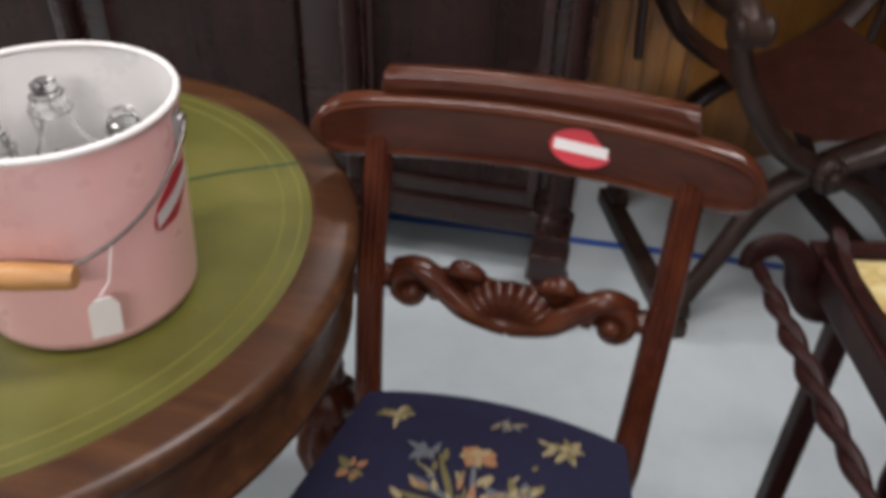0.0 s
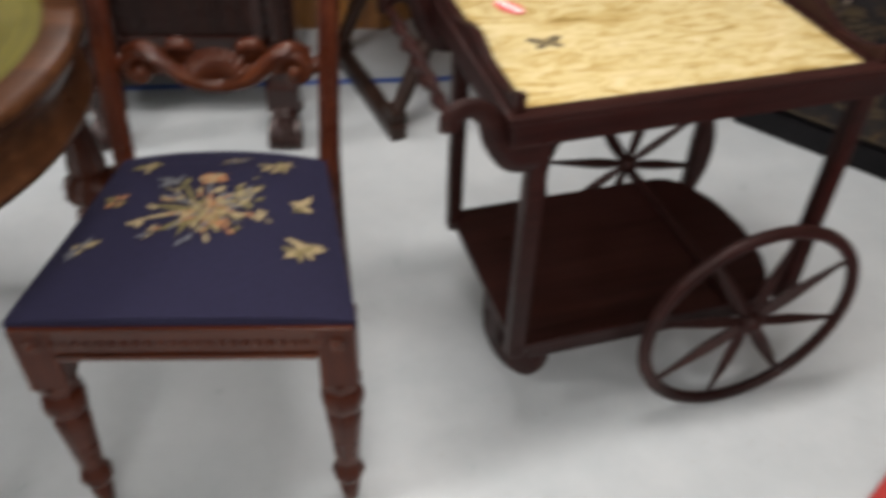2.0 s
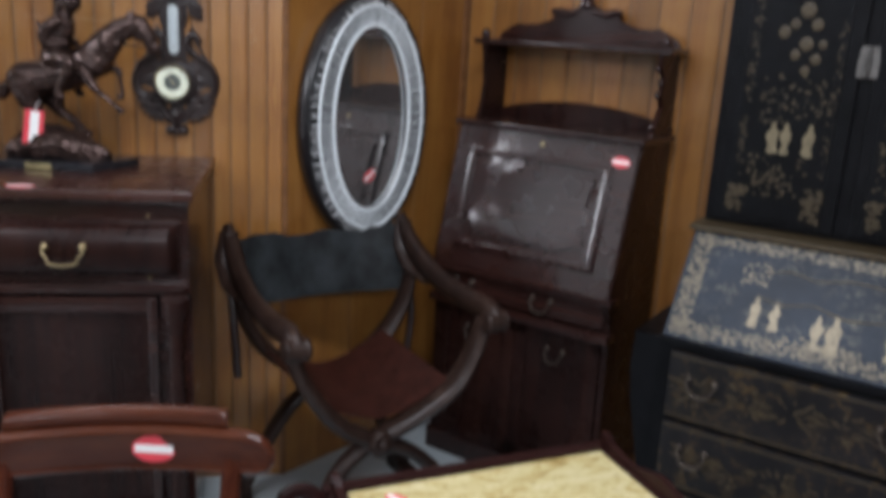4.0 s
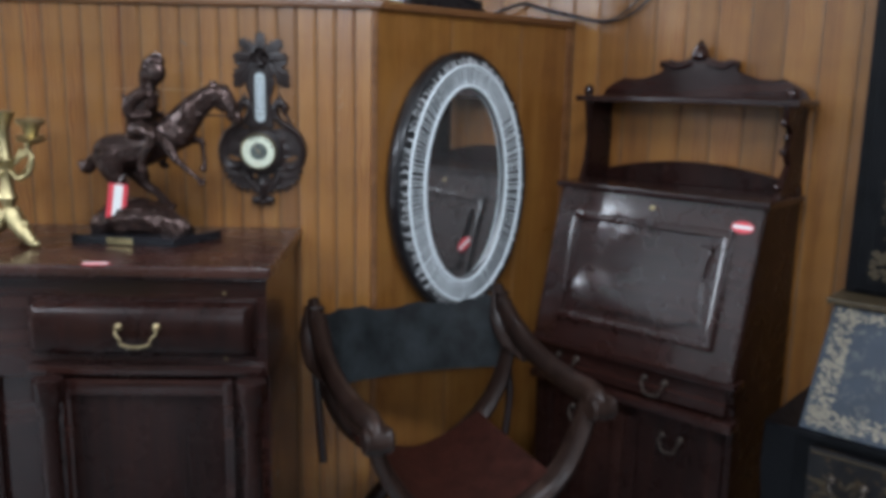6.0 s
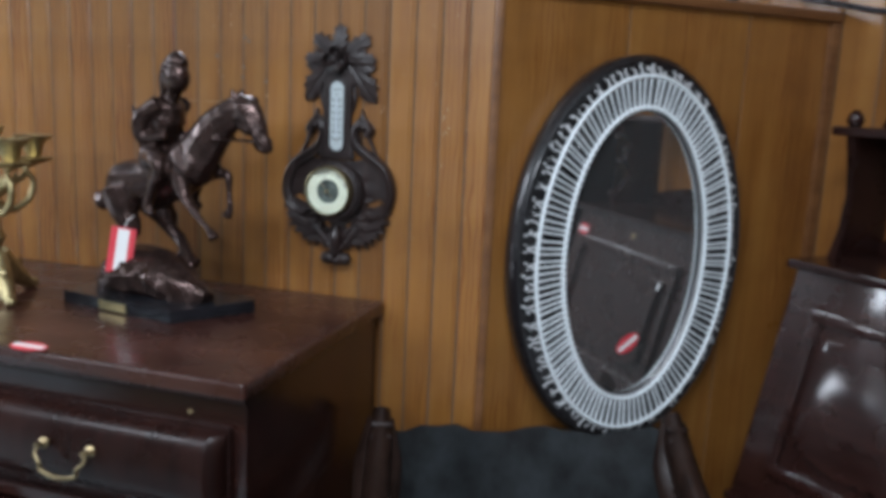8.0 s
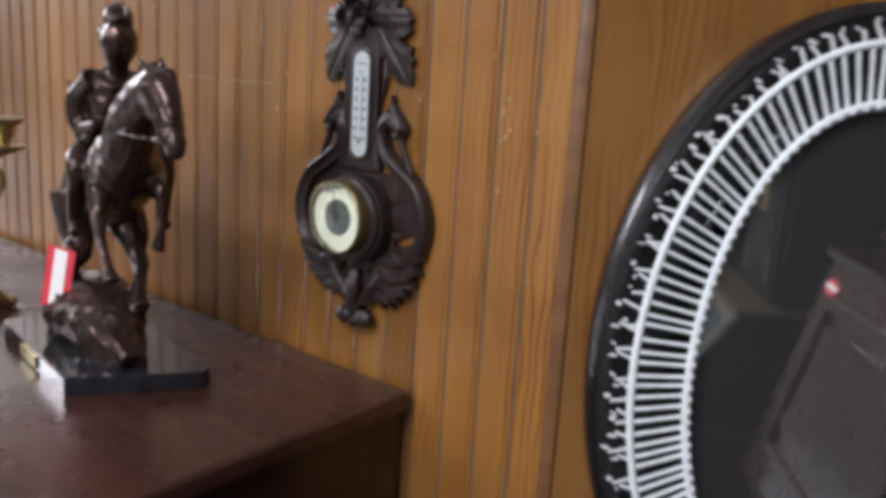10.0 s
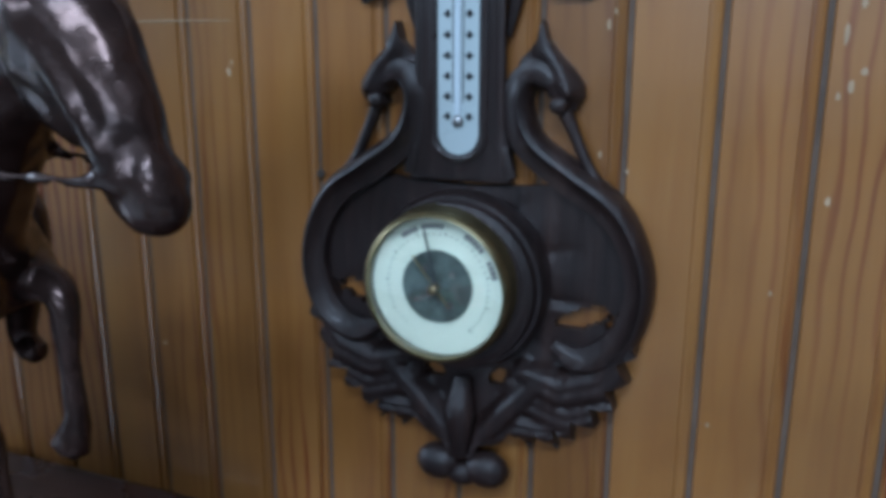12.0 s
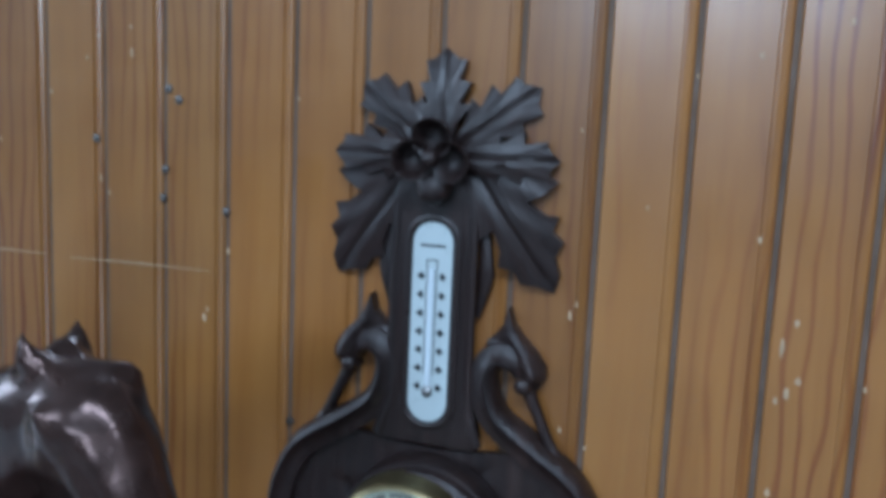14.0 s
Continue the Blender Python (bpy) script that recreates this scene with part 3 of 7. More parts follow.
    for x in (-1.09, 0.46):
        part("back_foot", box(B(), (x - 0.03, 2.4, 0), (x + 0.03, 2.46, 0.18), 0.006), MAHOG_V, t)


# ---- bronze rider ----
def bronze_rider():
    bm = B()
    S = lambda pts, rad, flat=1.0: strip(bm, pts, rad, 6, 12, flat)
    # barrel, chest, croup
    S([(-0.118, 0, 0.205), (-0.09, 0, 0.228), (-0.03, 0, 0.235), (0.03, 0, 0.258), (0.085, 0, 0.288), (0.115, 0, 0.31)], [0.03, 0.048, 0.05, 0.048, 0.05, 0.036])
    S([(0.085, 0, 0.28), (0.12, 0, 0.325), (0.155, 0, 0.362), (0.188, 0, 0.386), (0.204, 0, 0.391)], [0.05, 0.042, 0.033, 0.027, 0.022])
    # head
    S([(0.190, 0, 0.393), (0.210, 0, 0.386), (0.228, 0, 0.366), (0.240, 0, 0.343), (0.247, 0, 0.331)], [0.023, 0.028, 0.021, 0.0155, 0.0150])
    S([(0.20, 0, 0.382), (0.208, 0, 0.366), (0.222, 0, 0.35)], [0.02, 0.018, 0.011])
    ball(bm, (0.248, 0, 0.327), 0.0155, 12, (1, 0.95, 0.85))
    S([(0.252, 0, 0.322), (0.238, 0, 0.326), (0.226, 0, 0.338)], [0.0085, 0.009, 0.008])
    for k in range(6):
        S([(0.192 + 0.004 * k, -0.01 + 0.004 * k, 0.412), (0.206 + 0.003 * k, -0.012 + 0.005 * k, 0.408), (0.217 + 0.002 * k, -0.013 + 0.005 * k, 0.392)], [0.004, 0.005, 0.002])
    for s in (-1, 1):
        S([(0.196, s * 0.011, 0.404), (0.192, s * 0.014, 0.416), (0.190, s * 0.016, 0.426)], [0.007, 0.0065, 0.001])
        ball(bm, (0.226, s * 0.0175, 0.385), 0.006, 8)
        ball(bm, (0.254, s * 0.010, 0.335), 0.0046, 8)
        S([(0.205, s * 0.026, 0.40), (0.228, s * 0.0215, 0.366), (0.240, s * 0.018, 0.343)], 0.0033)
        S([(0.246, s * 0.016, 0.335), (0.17, s * 0.03, 0.335), (0.075, s * 0.025, 0.335)], 0.0027)
    tube(bm, [(0.238 + 0.004 * math.cos(a), 0.0175 * math.sin(a), 0.347 + 0.017 * math.cos(a) * 0.6) for a in (2 * math.pi * j / 16 for j in range(16))], 0.0034, 6, True)
    # mane
    for k in range(9):
        u = k / 8
        x, z = 0.1 + 0.098 * u, 0.352 + 0.062 * u
        S([(x, 0, z), (x - 0.012, 0.012, z - 0.006), (x - 0.016, 0.022, z - 0.026)], [0.009, 0.008, 0.003])
    # fore legs
    S([(0.075, -0.03, 0.27), (0.10, -0.037, 0.228), (0.126, -0.040, 0.206), (0.154, -0.043, 0.184), (0.171, -0.045, 0.17)], [0.023, 0.0130, 0.0080, 0.0054, 0.0064])
    S([(0.169, -0.045, 0.172), (0.179, -0.046, 0.16)], [0.0075, 0.0105])
    S([(0.095, 0.03, 0.272), (0.134, 0.031, 0.269), (0.148, 0.029, 0.263), (0.152, 0.026, 0.236), (0.156, 0.024, 0.206)], [0.023, 0.0105, 0.0080, 0.0052, 0.0062])
    S([(0.156, 0.024, 0.205), (0.149, 0.023, 0.188)], [0.0070, 0.0100])
    # hind legs
    S([(-0.085, -0.026, 0.22), (-0.07, -0.034, 0.175), (-0.05, -0.034, 0.145), (-0.07, -0.034, 0.11), (-0.062, -0.034, 0.07)], [0.04, 0.027, 0.015, 0.0105, 0.012])
    S([(-0.075, 0.026, 0.21), (-0.035, 0.032, 0.168), (-0.018, 0.032, 0.14), (0.02, 0.032, 0.118), (0.05, 0.032, 0.092)], [0.038, 0.025, 0.014, 0.0105, 0.011])
    S([(0.05, 0.032, 0.092), (0.066, 0.032, 0.082)], [0.011, 0.014])
    # tail
    S([(-0.12, 0, 0.225), (-0.14, 0, 0.205), (-0.155, 0, 0.186), (-0.17, 0, 0.192), (-0.178, 0, 0.188)], [0.012, 0.016, 0.02, 0.015, 0.006])
    # rider
    seat_from = len(bm.verts)
    S([(-0.03, 0, 0.285), (-0.028, 0, 0.325), (-0.015, 0, 0.375), (0.0, 0, 0.405)], [0.036, 0.034, 0.041, 0.028])
    S([(0.0, 0, 0.405), (0.012, 0, 0.43)], [0.014, 0.014])
    ball(bm, (0.014, 0, 0.448), 0.027, 14, (1.05, 0.95, 1.15))
    S([(0.032, 0, 0.467), (0.012, 0, 0.478), (-0.012, 0, 0.466)], [0.014, 0.021, 0.018])
    S([(0.0, 0, 0.465), (-0.012, 0, 0.44), (-0.022, 0, 0.415)], [0.026, 0.023, 0.012])
    for s in (-1, 1):
        S([(-0.004, s * 0.03, 0.4), (-0.035, s * 0.046, 0.37), (-0.03, s * 0.044, 0.335), (0.02, s * 0.03, 0.34)], [0.019, 0.016, 0.013, 0.009])
        S([(-0.03, s * 0.028, 0.298), (0.015, s * 0.052, 0.3), (0.035, s * 0.058, 0.28), (0.01, s * 0.06, 0.235), (0.0, s * 0.06, 0.205), (0.02, s * 0.062, 0.198)], [0.023, 0.019, 0.015, 0.012, 0.010, 0.008])
    S([(-0.05, -0.052, 0.395), (-0.042, -0.05, 0.35), (-0.032, -0.046, 0.31)], 0.0035)
    ball(bm, (-0.015, 0, 0.283), 0.05, 14, (1.05, 1.0, 0.4))
    for v in list(bm.verts)[seat_from:]:
        v.co.x += 0.016 + 0.06 * max(0, v.co.z - 0.29)
        v.co.z -= 0.008
    # rock
    S([(-0.13, 0, 0.028), (-0.06, 0, 0.055), (0.0, 0, 0.06), (0.06, 0, 0.045), (0.125, 0, 0.028)], [0.022, 0.056, 0.05, 0.044, 0.018])
    S([(-0.07, -0.02, 0.06), (-0.06, -0.02, 0.075)], [0.035, 0.024])
    S([(0.03, 0.02, 0.06), (0.06, 0.03, 0.07)], [0.03, 0.02])
    S([(-0.02, 0.0, 0.05), (-0.01, 0.0, 0.10)], [0.035, 0.018])
    for v in bm.verts:
        v.co.z = max(v.co.z, 0.018)
    for v in bm.verts:
        if v.co.x > 0.09 and v.co.z > 0.29:
            v.co.y *= 0.82
        up = min(1, max(0, (v.co.z - 0.07) / 0.06))
        v.co.y += 0.034 * up * min(1, max(0, (0.13 - v.co.x) / 0.13))
        v.co.x *= 1.09
    raw = new("raw", mesh_of("raw", bm, BRONZE))
    rm = raw.modifiers.new("remesh", "REMESH")
    rm.mode, rm.voxel_size = "VOXEL", 0.0032
    sm = raw.modifiers.new("smooth", "SMOOTH")
    sm.factor, sm.iterations = 0.5, 2
    dg = bpy.context.evaluated_depsgraph_get()
    solid = bpy.data.meshes.new_from_object(raw.evaluated_get(dg))
    bpy.data.objects.remove(raw)
    bm = B()
    bm.from_mesh(solid)
    for v in bm.verts:
        k = 0.006 if v.co.z < 0.09 else 0.0006
        if v.co.z > 0.33 and v.co.x > 0.1:
            k = 0.0011
        v.co += Vector(noise.noise_vector(v.co * (38 if v.co.z < 0.085 else 75))) * k
    for f in bm.faces:
        f.material_index, f.smooth = 0, True
    n0 = len(bm.faces)
    rim = [(-0.155, 0.085), (0.125, 0.085), (0.19, -0.07), (0.18, -0.085), (-0.185, -0.085), (-0.195, -0.07)]
    slab(bm, rim, 0.024, pose(0, 0, 0, 90))
    bm.faces.ensure_lookup_table()
    for f in bm.faces[n0:]:
        f.material_index, f.smooth = 1, False
    n1 = len(bm.faces)
    box(bm, (-0.055, -0.0885, 0.003), (0.015, -0.0855, 0.019))
    bm.faces.ensure_lookup_table()
    for f in bm.faces[n1:]:
        f.material_index, f.smooth = 2, False
    me = bpy.data.meshes.new("equestrian_statue")
    bm.to_mesh(me)
    bm.free()
    for m in (BRONZE, MARBLE, GILT):
        me.materials.append(m)
    ob = new("equestrian_statue", me)
    ob.matrix_world = pose(0.174, 2.252, 1.1125, 0, 0, -10)
    tagged(ob, "brown bronze horse and rider statue on a black marble base", "statue")
    tag = thing("price_tag", pose(0.118, 2.226, 1.220, -4, 8, 20), "red and white rectangular price tag hung on the bronze statue", "price tag")
    part("card", box(B(), (-0.024, -0.001, -0.045), (0.024, 0.001, 0.045), 0.0006), RED, tag)
    part("bar", box(B(), (-0.010, -0.0018, -0.04), (0.012, -0.0011, 0.042)), WHITE, tag, "white printed stripe")
    part("string", strip(B(), [(0, 0, 0.044), (0.004, 0.004, 0.06), (0.012, 0.012, 0.07)], 0.0008, 4, 5), WHITE, tag)


def candelabra():
    t = thing("candelabra", pose(-0.135, 2.17, 1.1125), "ornate gilt brass candelabra standing on the sideboard", "candelabra")
    bm = B()
    for k in range(3):
        a = radians(-30 + 120 * k)
        c, s = math.cos(a), math.sin(a)
        strip(bm, [(0.01 * c, 0.01 * s, 0.085), (0.03 * c, 0.03 * s, 0.055), (0.055 * c, 0.055 * s, 0.035), (0.085 * c, 0.085 * s, 0.012), (0.10 * c, 0.10 * s, 0.009)], [0.022, 0.024, 0.02, 0.012, 0.009], 5, 10)
        ball(bm, (0.10 * c, 0.10 * s, 0.01), 0.01, 10)
        strip(bm, [(0.03 * c, 0.03 * s, 0.06), (0.062 * c, 0.062 * s, 0.06), (0.066 * c, 0.066 * s, 0.045)], [0.008, 0.007, 0.004], 5, 8)
    part("base", bm, GILT, t, "scrolled three-footed base")
    part("stem", lathe(B(), [(0.03, 0.07), (0.018, 0.085), (0.014, 0.10), (0.024, 0.12), (0.017, 0.135), (0.013, 0.18), (0.018, 0.2), (0.026, 0.215), (0.015, 0.23), (0.012, 0.29), (0.02, 0.31), (0.03, 0.335), (0.0, 0.34)], 16), GILT, t)
    for k in range(4):
        a = radians(-20 + 90 * k)
        c, s = math.cos(a), math.sin(a)
        p = lambda r, z: (r * c, r * s, z)
        arm = part("arm", strip(B(), [p(0.01, 0.19), p(0.04, 0.17), p(0.075, 0.19), p(0.085, 0.225), p(0.07, 0.25), p(0.088, 0.262)], [0.008, 0.007, 0.007, 0.006, 0.005, 0.007], 5, 8), GILT, t, "leafy scrolled arm")
        part("cup", lathe(B(), [(0.008, 0.258), (0.034, 0.268), (0.036, 0.272), (0.012, 0.274), (0.017, 0.285), (0.02, 0.30), (0.034, 0.312), (0.036, 0.316), (0.014, 0.318), (0.014, 0.31), (0, 0.309)], 16, pose(0.088 * c, 0.088 * s, 0)), GILT, arm)
        for j in range(2):
            strip_pts = [p(0.02 + 0.02 * j, 0.2 + 0.02 * j), p(0.045 + 0.02 * j, 0.225 + 0.01 * j), p(0.05 + 0.015 * j, 0.245)]
            part("leaf", strip(B(), strip_pts, [0.004, 0.008, 0.002], 4, 6, 0.4), GILT, arm)


# ---- barometer ----
def relief(out, height, step=0.003, back=0.0, holes=()):
    """A carved sheet inside an outline in x and z, its face raised to y = -height(x, z)."""
    bm = B()
    bm.faces.new([bm.verts.new((x, 0, z)) for x, z in out])
    xs, zs = [p[0] for p in out], [p[1] for p in out]
    for lo, hi, no in ((min(xs), max(xs), (1, 0, 0)), (min(zs), max(zs), (0, 0, 1))):
        k = lo + step * 0.5
        while k < hi:
            bmesh.ops.bisect_plane(bm, geom=bm.verts[:] + bm.edges[:] + bm.faces[:], dist=1e-5, plane_co=(k * no[0], 0, k * no[2]), plane_no=no)
            k += step
    gone = []
    for f in bm.faces:
        c = f.calc_center_median()
        if any(((c.x - hx) * math.cos(ha) + (c.z - hz) * math.sin(ha)) ** 2 / ra ** 2 + ((c.z - hz) * math.cos(ha) - (c.x - hx) * math.sin(ha)) ** 2 / rb ** 2 < 1 for hx, hz, ra, rb, ha in holes):
            gone.append(f)
    if gone:
        bmesh.ops.delete(bm, geom=gone, context="FACES")
    bmesh.ops.triangulate(bm, faces=[f for f in bm.faces if len(f.verts) > 4])
    for v in bm.verts:
        v.co.y = -height(v.co.x, v.co.z)
    rim = [e for e in bm.edges if len(e.link_faces) == 1]
    ext = bmesh.ops.extrude_edge_only(bm, edges=rim)
    for v in ext["geom"]:
        if isinstance(v, bmesh.types.BMVert):
            v.co.y = back
    bmesh.ops.recalc_face_normals(bm, faces=bm.faces[:])
    return bm


def near_line(x, z, pts):
    """Distance to a polyline and the place along it, 0 to 1."""
    best, place = 9.0, 0.0
    n = len(pts) - 1
    for i in range(n):
        (ax, az), (bx, bz) = pts[i], pts[i + 1]
        dx, dz = bx - ax, bz - az
        u = max(0.0, min(1.0, ((x - ax) * dx + (z - az) * dz) / (dx * dx + dz * dz)))
        d = math.hypot(x - ax - u * dx, z - az - u * dz)
        if d < best:
            best, place = d, (i + u) / n
    return best, place


def toothed(l, w, teeth=3, seed=1):
    """A broad leaf outline along +z, widest past the middle, with forward teeth."""
    rnd = random.Random(seed)
    def side(s):
        pts = [(s * w * 0.12, 0.0), (s * w * 0.24, l * 0.25)]
        for k in range(teeth):
            u = 0.40 + 0.44 * k / max(1, teeth - 1)
            half = w * 0.5 * (1.0 if k < teeth - 1 else 0.72) * (0.9 + 0.2 * rnd.random())
            pts += [(s * half, l * (u + 0.03)), (s * half * 0.56, l * (u + 0.05))]
        return pts
    return side(1) + [(w * 0.05, l * 0.97), (0.0, l), (-w * 0.05, l * 0.97)] + side(-1)[::-1]


DROOP = [(0.006, 0.0), (0.012, 0.014), (0.022, 0.021), (0.036, 0.020), (0.047, 0.030), (0.040, 0.036), (0.043, 0.043), (0.030, 0.044), (0.019, 0.042), (0.024, 0.056), (0.031, 0.062), (0.022, 0.068), (0.024, 0.078), (0.014, 0.083), (0.010, 0.095), (0.0, 0.103),
         (-0.007, 0.093), (-0.016, 0.086), (-0.014, 0.076), (-0.022, 0.068), (-0.014, 0.060), (-0.010, 0.046), (-0.020, 0.046), (-0.030, 0.048), (-0.027, 0.037), (-0.033, 0.030), (-0.021, 0.021), (-0.010, 0.012), (-0.006, 0.0)]


def carved_leaf(out, m, parent, name="leaf", rise=0.008, flip=1):
    l = max(z for x, z in out)
    w = max(abs(x) for x, z in out)
    def height(x, z):
        u, v = z / l, abs(x) / w
        h = 0.0035 + rise * math.sin(math.pi * min(1, 0.15 + 0.8 * u)) * (1 - 0.75 * v ** 1.3)
        h += 0.0004 * math.cos(19 * (0.9 * u - 0.7 * v)) * min(1, 4 * v)
        return h - 0.0034 * math.exp(-(x / 0.0018) ** 2) * (1 - 0.5 * u)
    return part(name, relief([(flip * x, z) for x, z in out], height, 0.0025), CARVED, parent, m=m)


STEM = [(0.060, 0.124), (0.056, 0.133), (0.045, 0.137), (0.036, 0.128), (0.035, 0.113), (0.044, 0.092), (0.069, 0.073), (0.098, 0.053), (0.114, 0.027), (0.119, 0.0), (0.113, -0.026), (0.100, -0.043), (0.082, -0.050), (0.064, -0.042)]
HOOK = [(0.050, 0.170), (0.054, 0.158), (0.060, 0.150), (0.070, 0.140), (0.0765, 0.131), (0.0775, 0.123), (0.072, 0.115), (0.064, 0.1125), (0.058, 0.116), (0.061, 0.124), (0.055, 0.130), (0.045, 0.136), (0.034, 0.137), (0.036, 0.146), (0.042, 0.152), (0.047, 0.158)]
FRONDS = (([(0.118, -0.036), (0.098, -0.064), (0.070, -0.074), (0.044, -0.064)], 0.013, 0.021), ([(0.105, -0.082), (0.075, -0.094), (0.050, -0.086), (0.036, -0.074)], 0.012, 0.018),
          ([(0.060, -0.066), (0.036, -0.092), (0.016, -0.114), (0.008, -0.134)], 0.008, 0.022), ([(0.085, -0.098), (0.062, -0.106), (0.038, -0.106), (0.018, -0.122)], 0.009, 0.017))
WING = [(0.0, 0.062), (0.034, 0.064), (0.058, 0.066), (0.087, 0.053), (0.109, 0.030), (0.115, 0.0), (0.115, -0.026), (0.1205, -0.040), (0.108, -0.047), (0.1165, -0.062), (0.101, -0.066), (0.108, -0.082), (0.091, -0.081), (0.096, -0.098),
        (0.079, -0.093), (0.080, -0.113), (0.066, -0.101), (0.069, -0.121), (0.053, -0.107), (0.050, -0.124), (0.036, -0.110), (0.026, -0.124), (0.014, -0.122), (0.007, -0.138), (0.0, -0.138)]


def gouged(bm, ctrl, widths, tall, y0, s):
    """A carved band along points in x and z: a hollow inside, a sharp ridge and a steep outer cheek."""
    pts = curve_pts([(x, 0, z) for x, z in ctrl], 6)
    ws = spread(widths, len(pts))
    rings = []
    for i, p in enumerate(pts):
        d = (pts[min(i + 1, len(pts) - 1)] - pts[max(i - 1, 0)]).normalized()
        side = Vector((-d.z, 0, d.x))
        k = min(1.0, ws[i] / max(ws) + 0.25)
        rings.append([bm.verts.new((s * (p.x + side.x * u * ws[i]), y0 - tall * h * k, p.z + side.z * u * ws[i]))
                      for u, h in ((-1.0, -0.6), (-0.95, 0.30), (-0.55, 0.36), (-0.1, 0.52), (0.32, 1.0), (0.5, 0.97), (0.86, 0.5), (1.0, 0.1), (1.0, -0.6))])
    for a, b in zip(rings, rings[1:]):
        for j in range(8):
            bm.faces.new((a[j], a[j + 1], b[j + 1], b[j]))
    bm.faces.new(rings[0])
    bm.faces.new(rings[-1])
    bmesh.ops.recalc_face_normals(bm, faces=bm.faces[:])
    return bm


def cap_height(x, z):
    """The folded leaf over a scroll's top: two lobes with a valley along it."""
    d, u = near_line(abs(x), z, [(0.050, 0.170), (0.053, 0.152), (0.063, 0.140), (0.070, 0.126)])
    e, v = near_line(abs(x), z, [(0.038, 0.141), (0.050, 0.140), (0.060, 0.130), (0.066, 0.118)])
    return 0.0085 + 0.0125 * math.exp(-(d / 0.0055) ** 2) * (0.35 + 0.65 * u) + 0.004 * math.exp(-(e / 0.003) ** 2)


def wing_height(x, z):
    x = abs(x)
    if z > -0.028 + 0.1 * x:
        # feathered fan between stem and hub
        fan = math.atan2(z + 0.045, x + 0.02)
        r = math.hypot(x + 0.02, z + 0.045)
        h = 0.0085 - 0.05 * max(0, r - 0.085) + 0.0042 * (abs(math.sin(fan * 8.5 + r * 34)) ** 0.5 - 0.7) * min(1, max(0, (0.125 - r) * 30))
    else:
        h = 0.0055 + 0.0022 * abs(math.sin(math.atan2(z + 0.02, x + 0.01) * 5 + 26 * math.hypot(x, z)))
    for line, wide, tall in FRONDS:
        d, u = near_line(x, z, line)
        wd = wide * (0.45 + 0.75 * math.sin(math.pi * (0.12 + 0.8 * u)))
        if d < wd:
            h = max(h, 0.006 + (tall - 0.006) * math.sqrt(1 - (d / wd) ** 2) - 0.0022 * math.exp(-(d / 0.0018) ** 2))
    return h


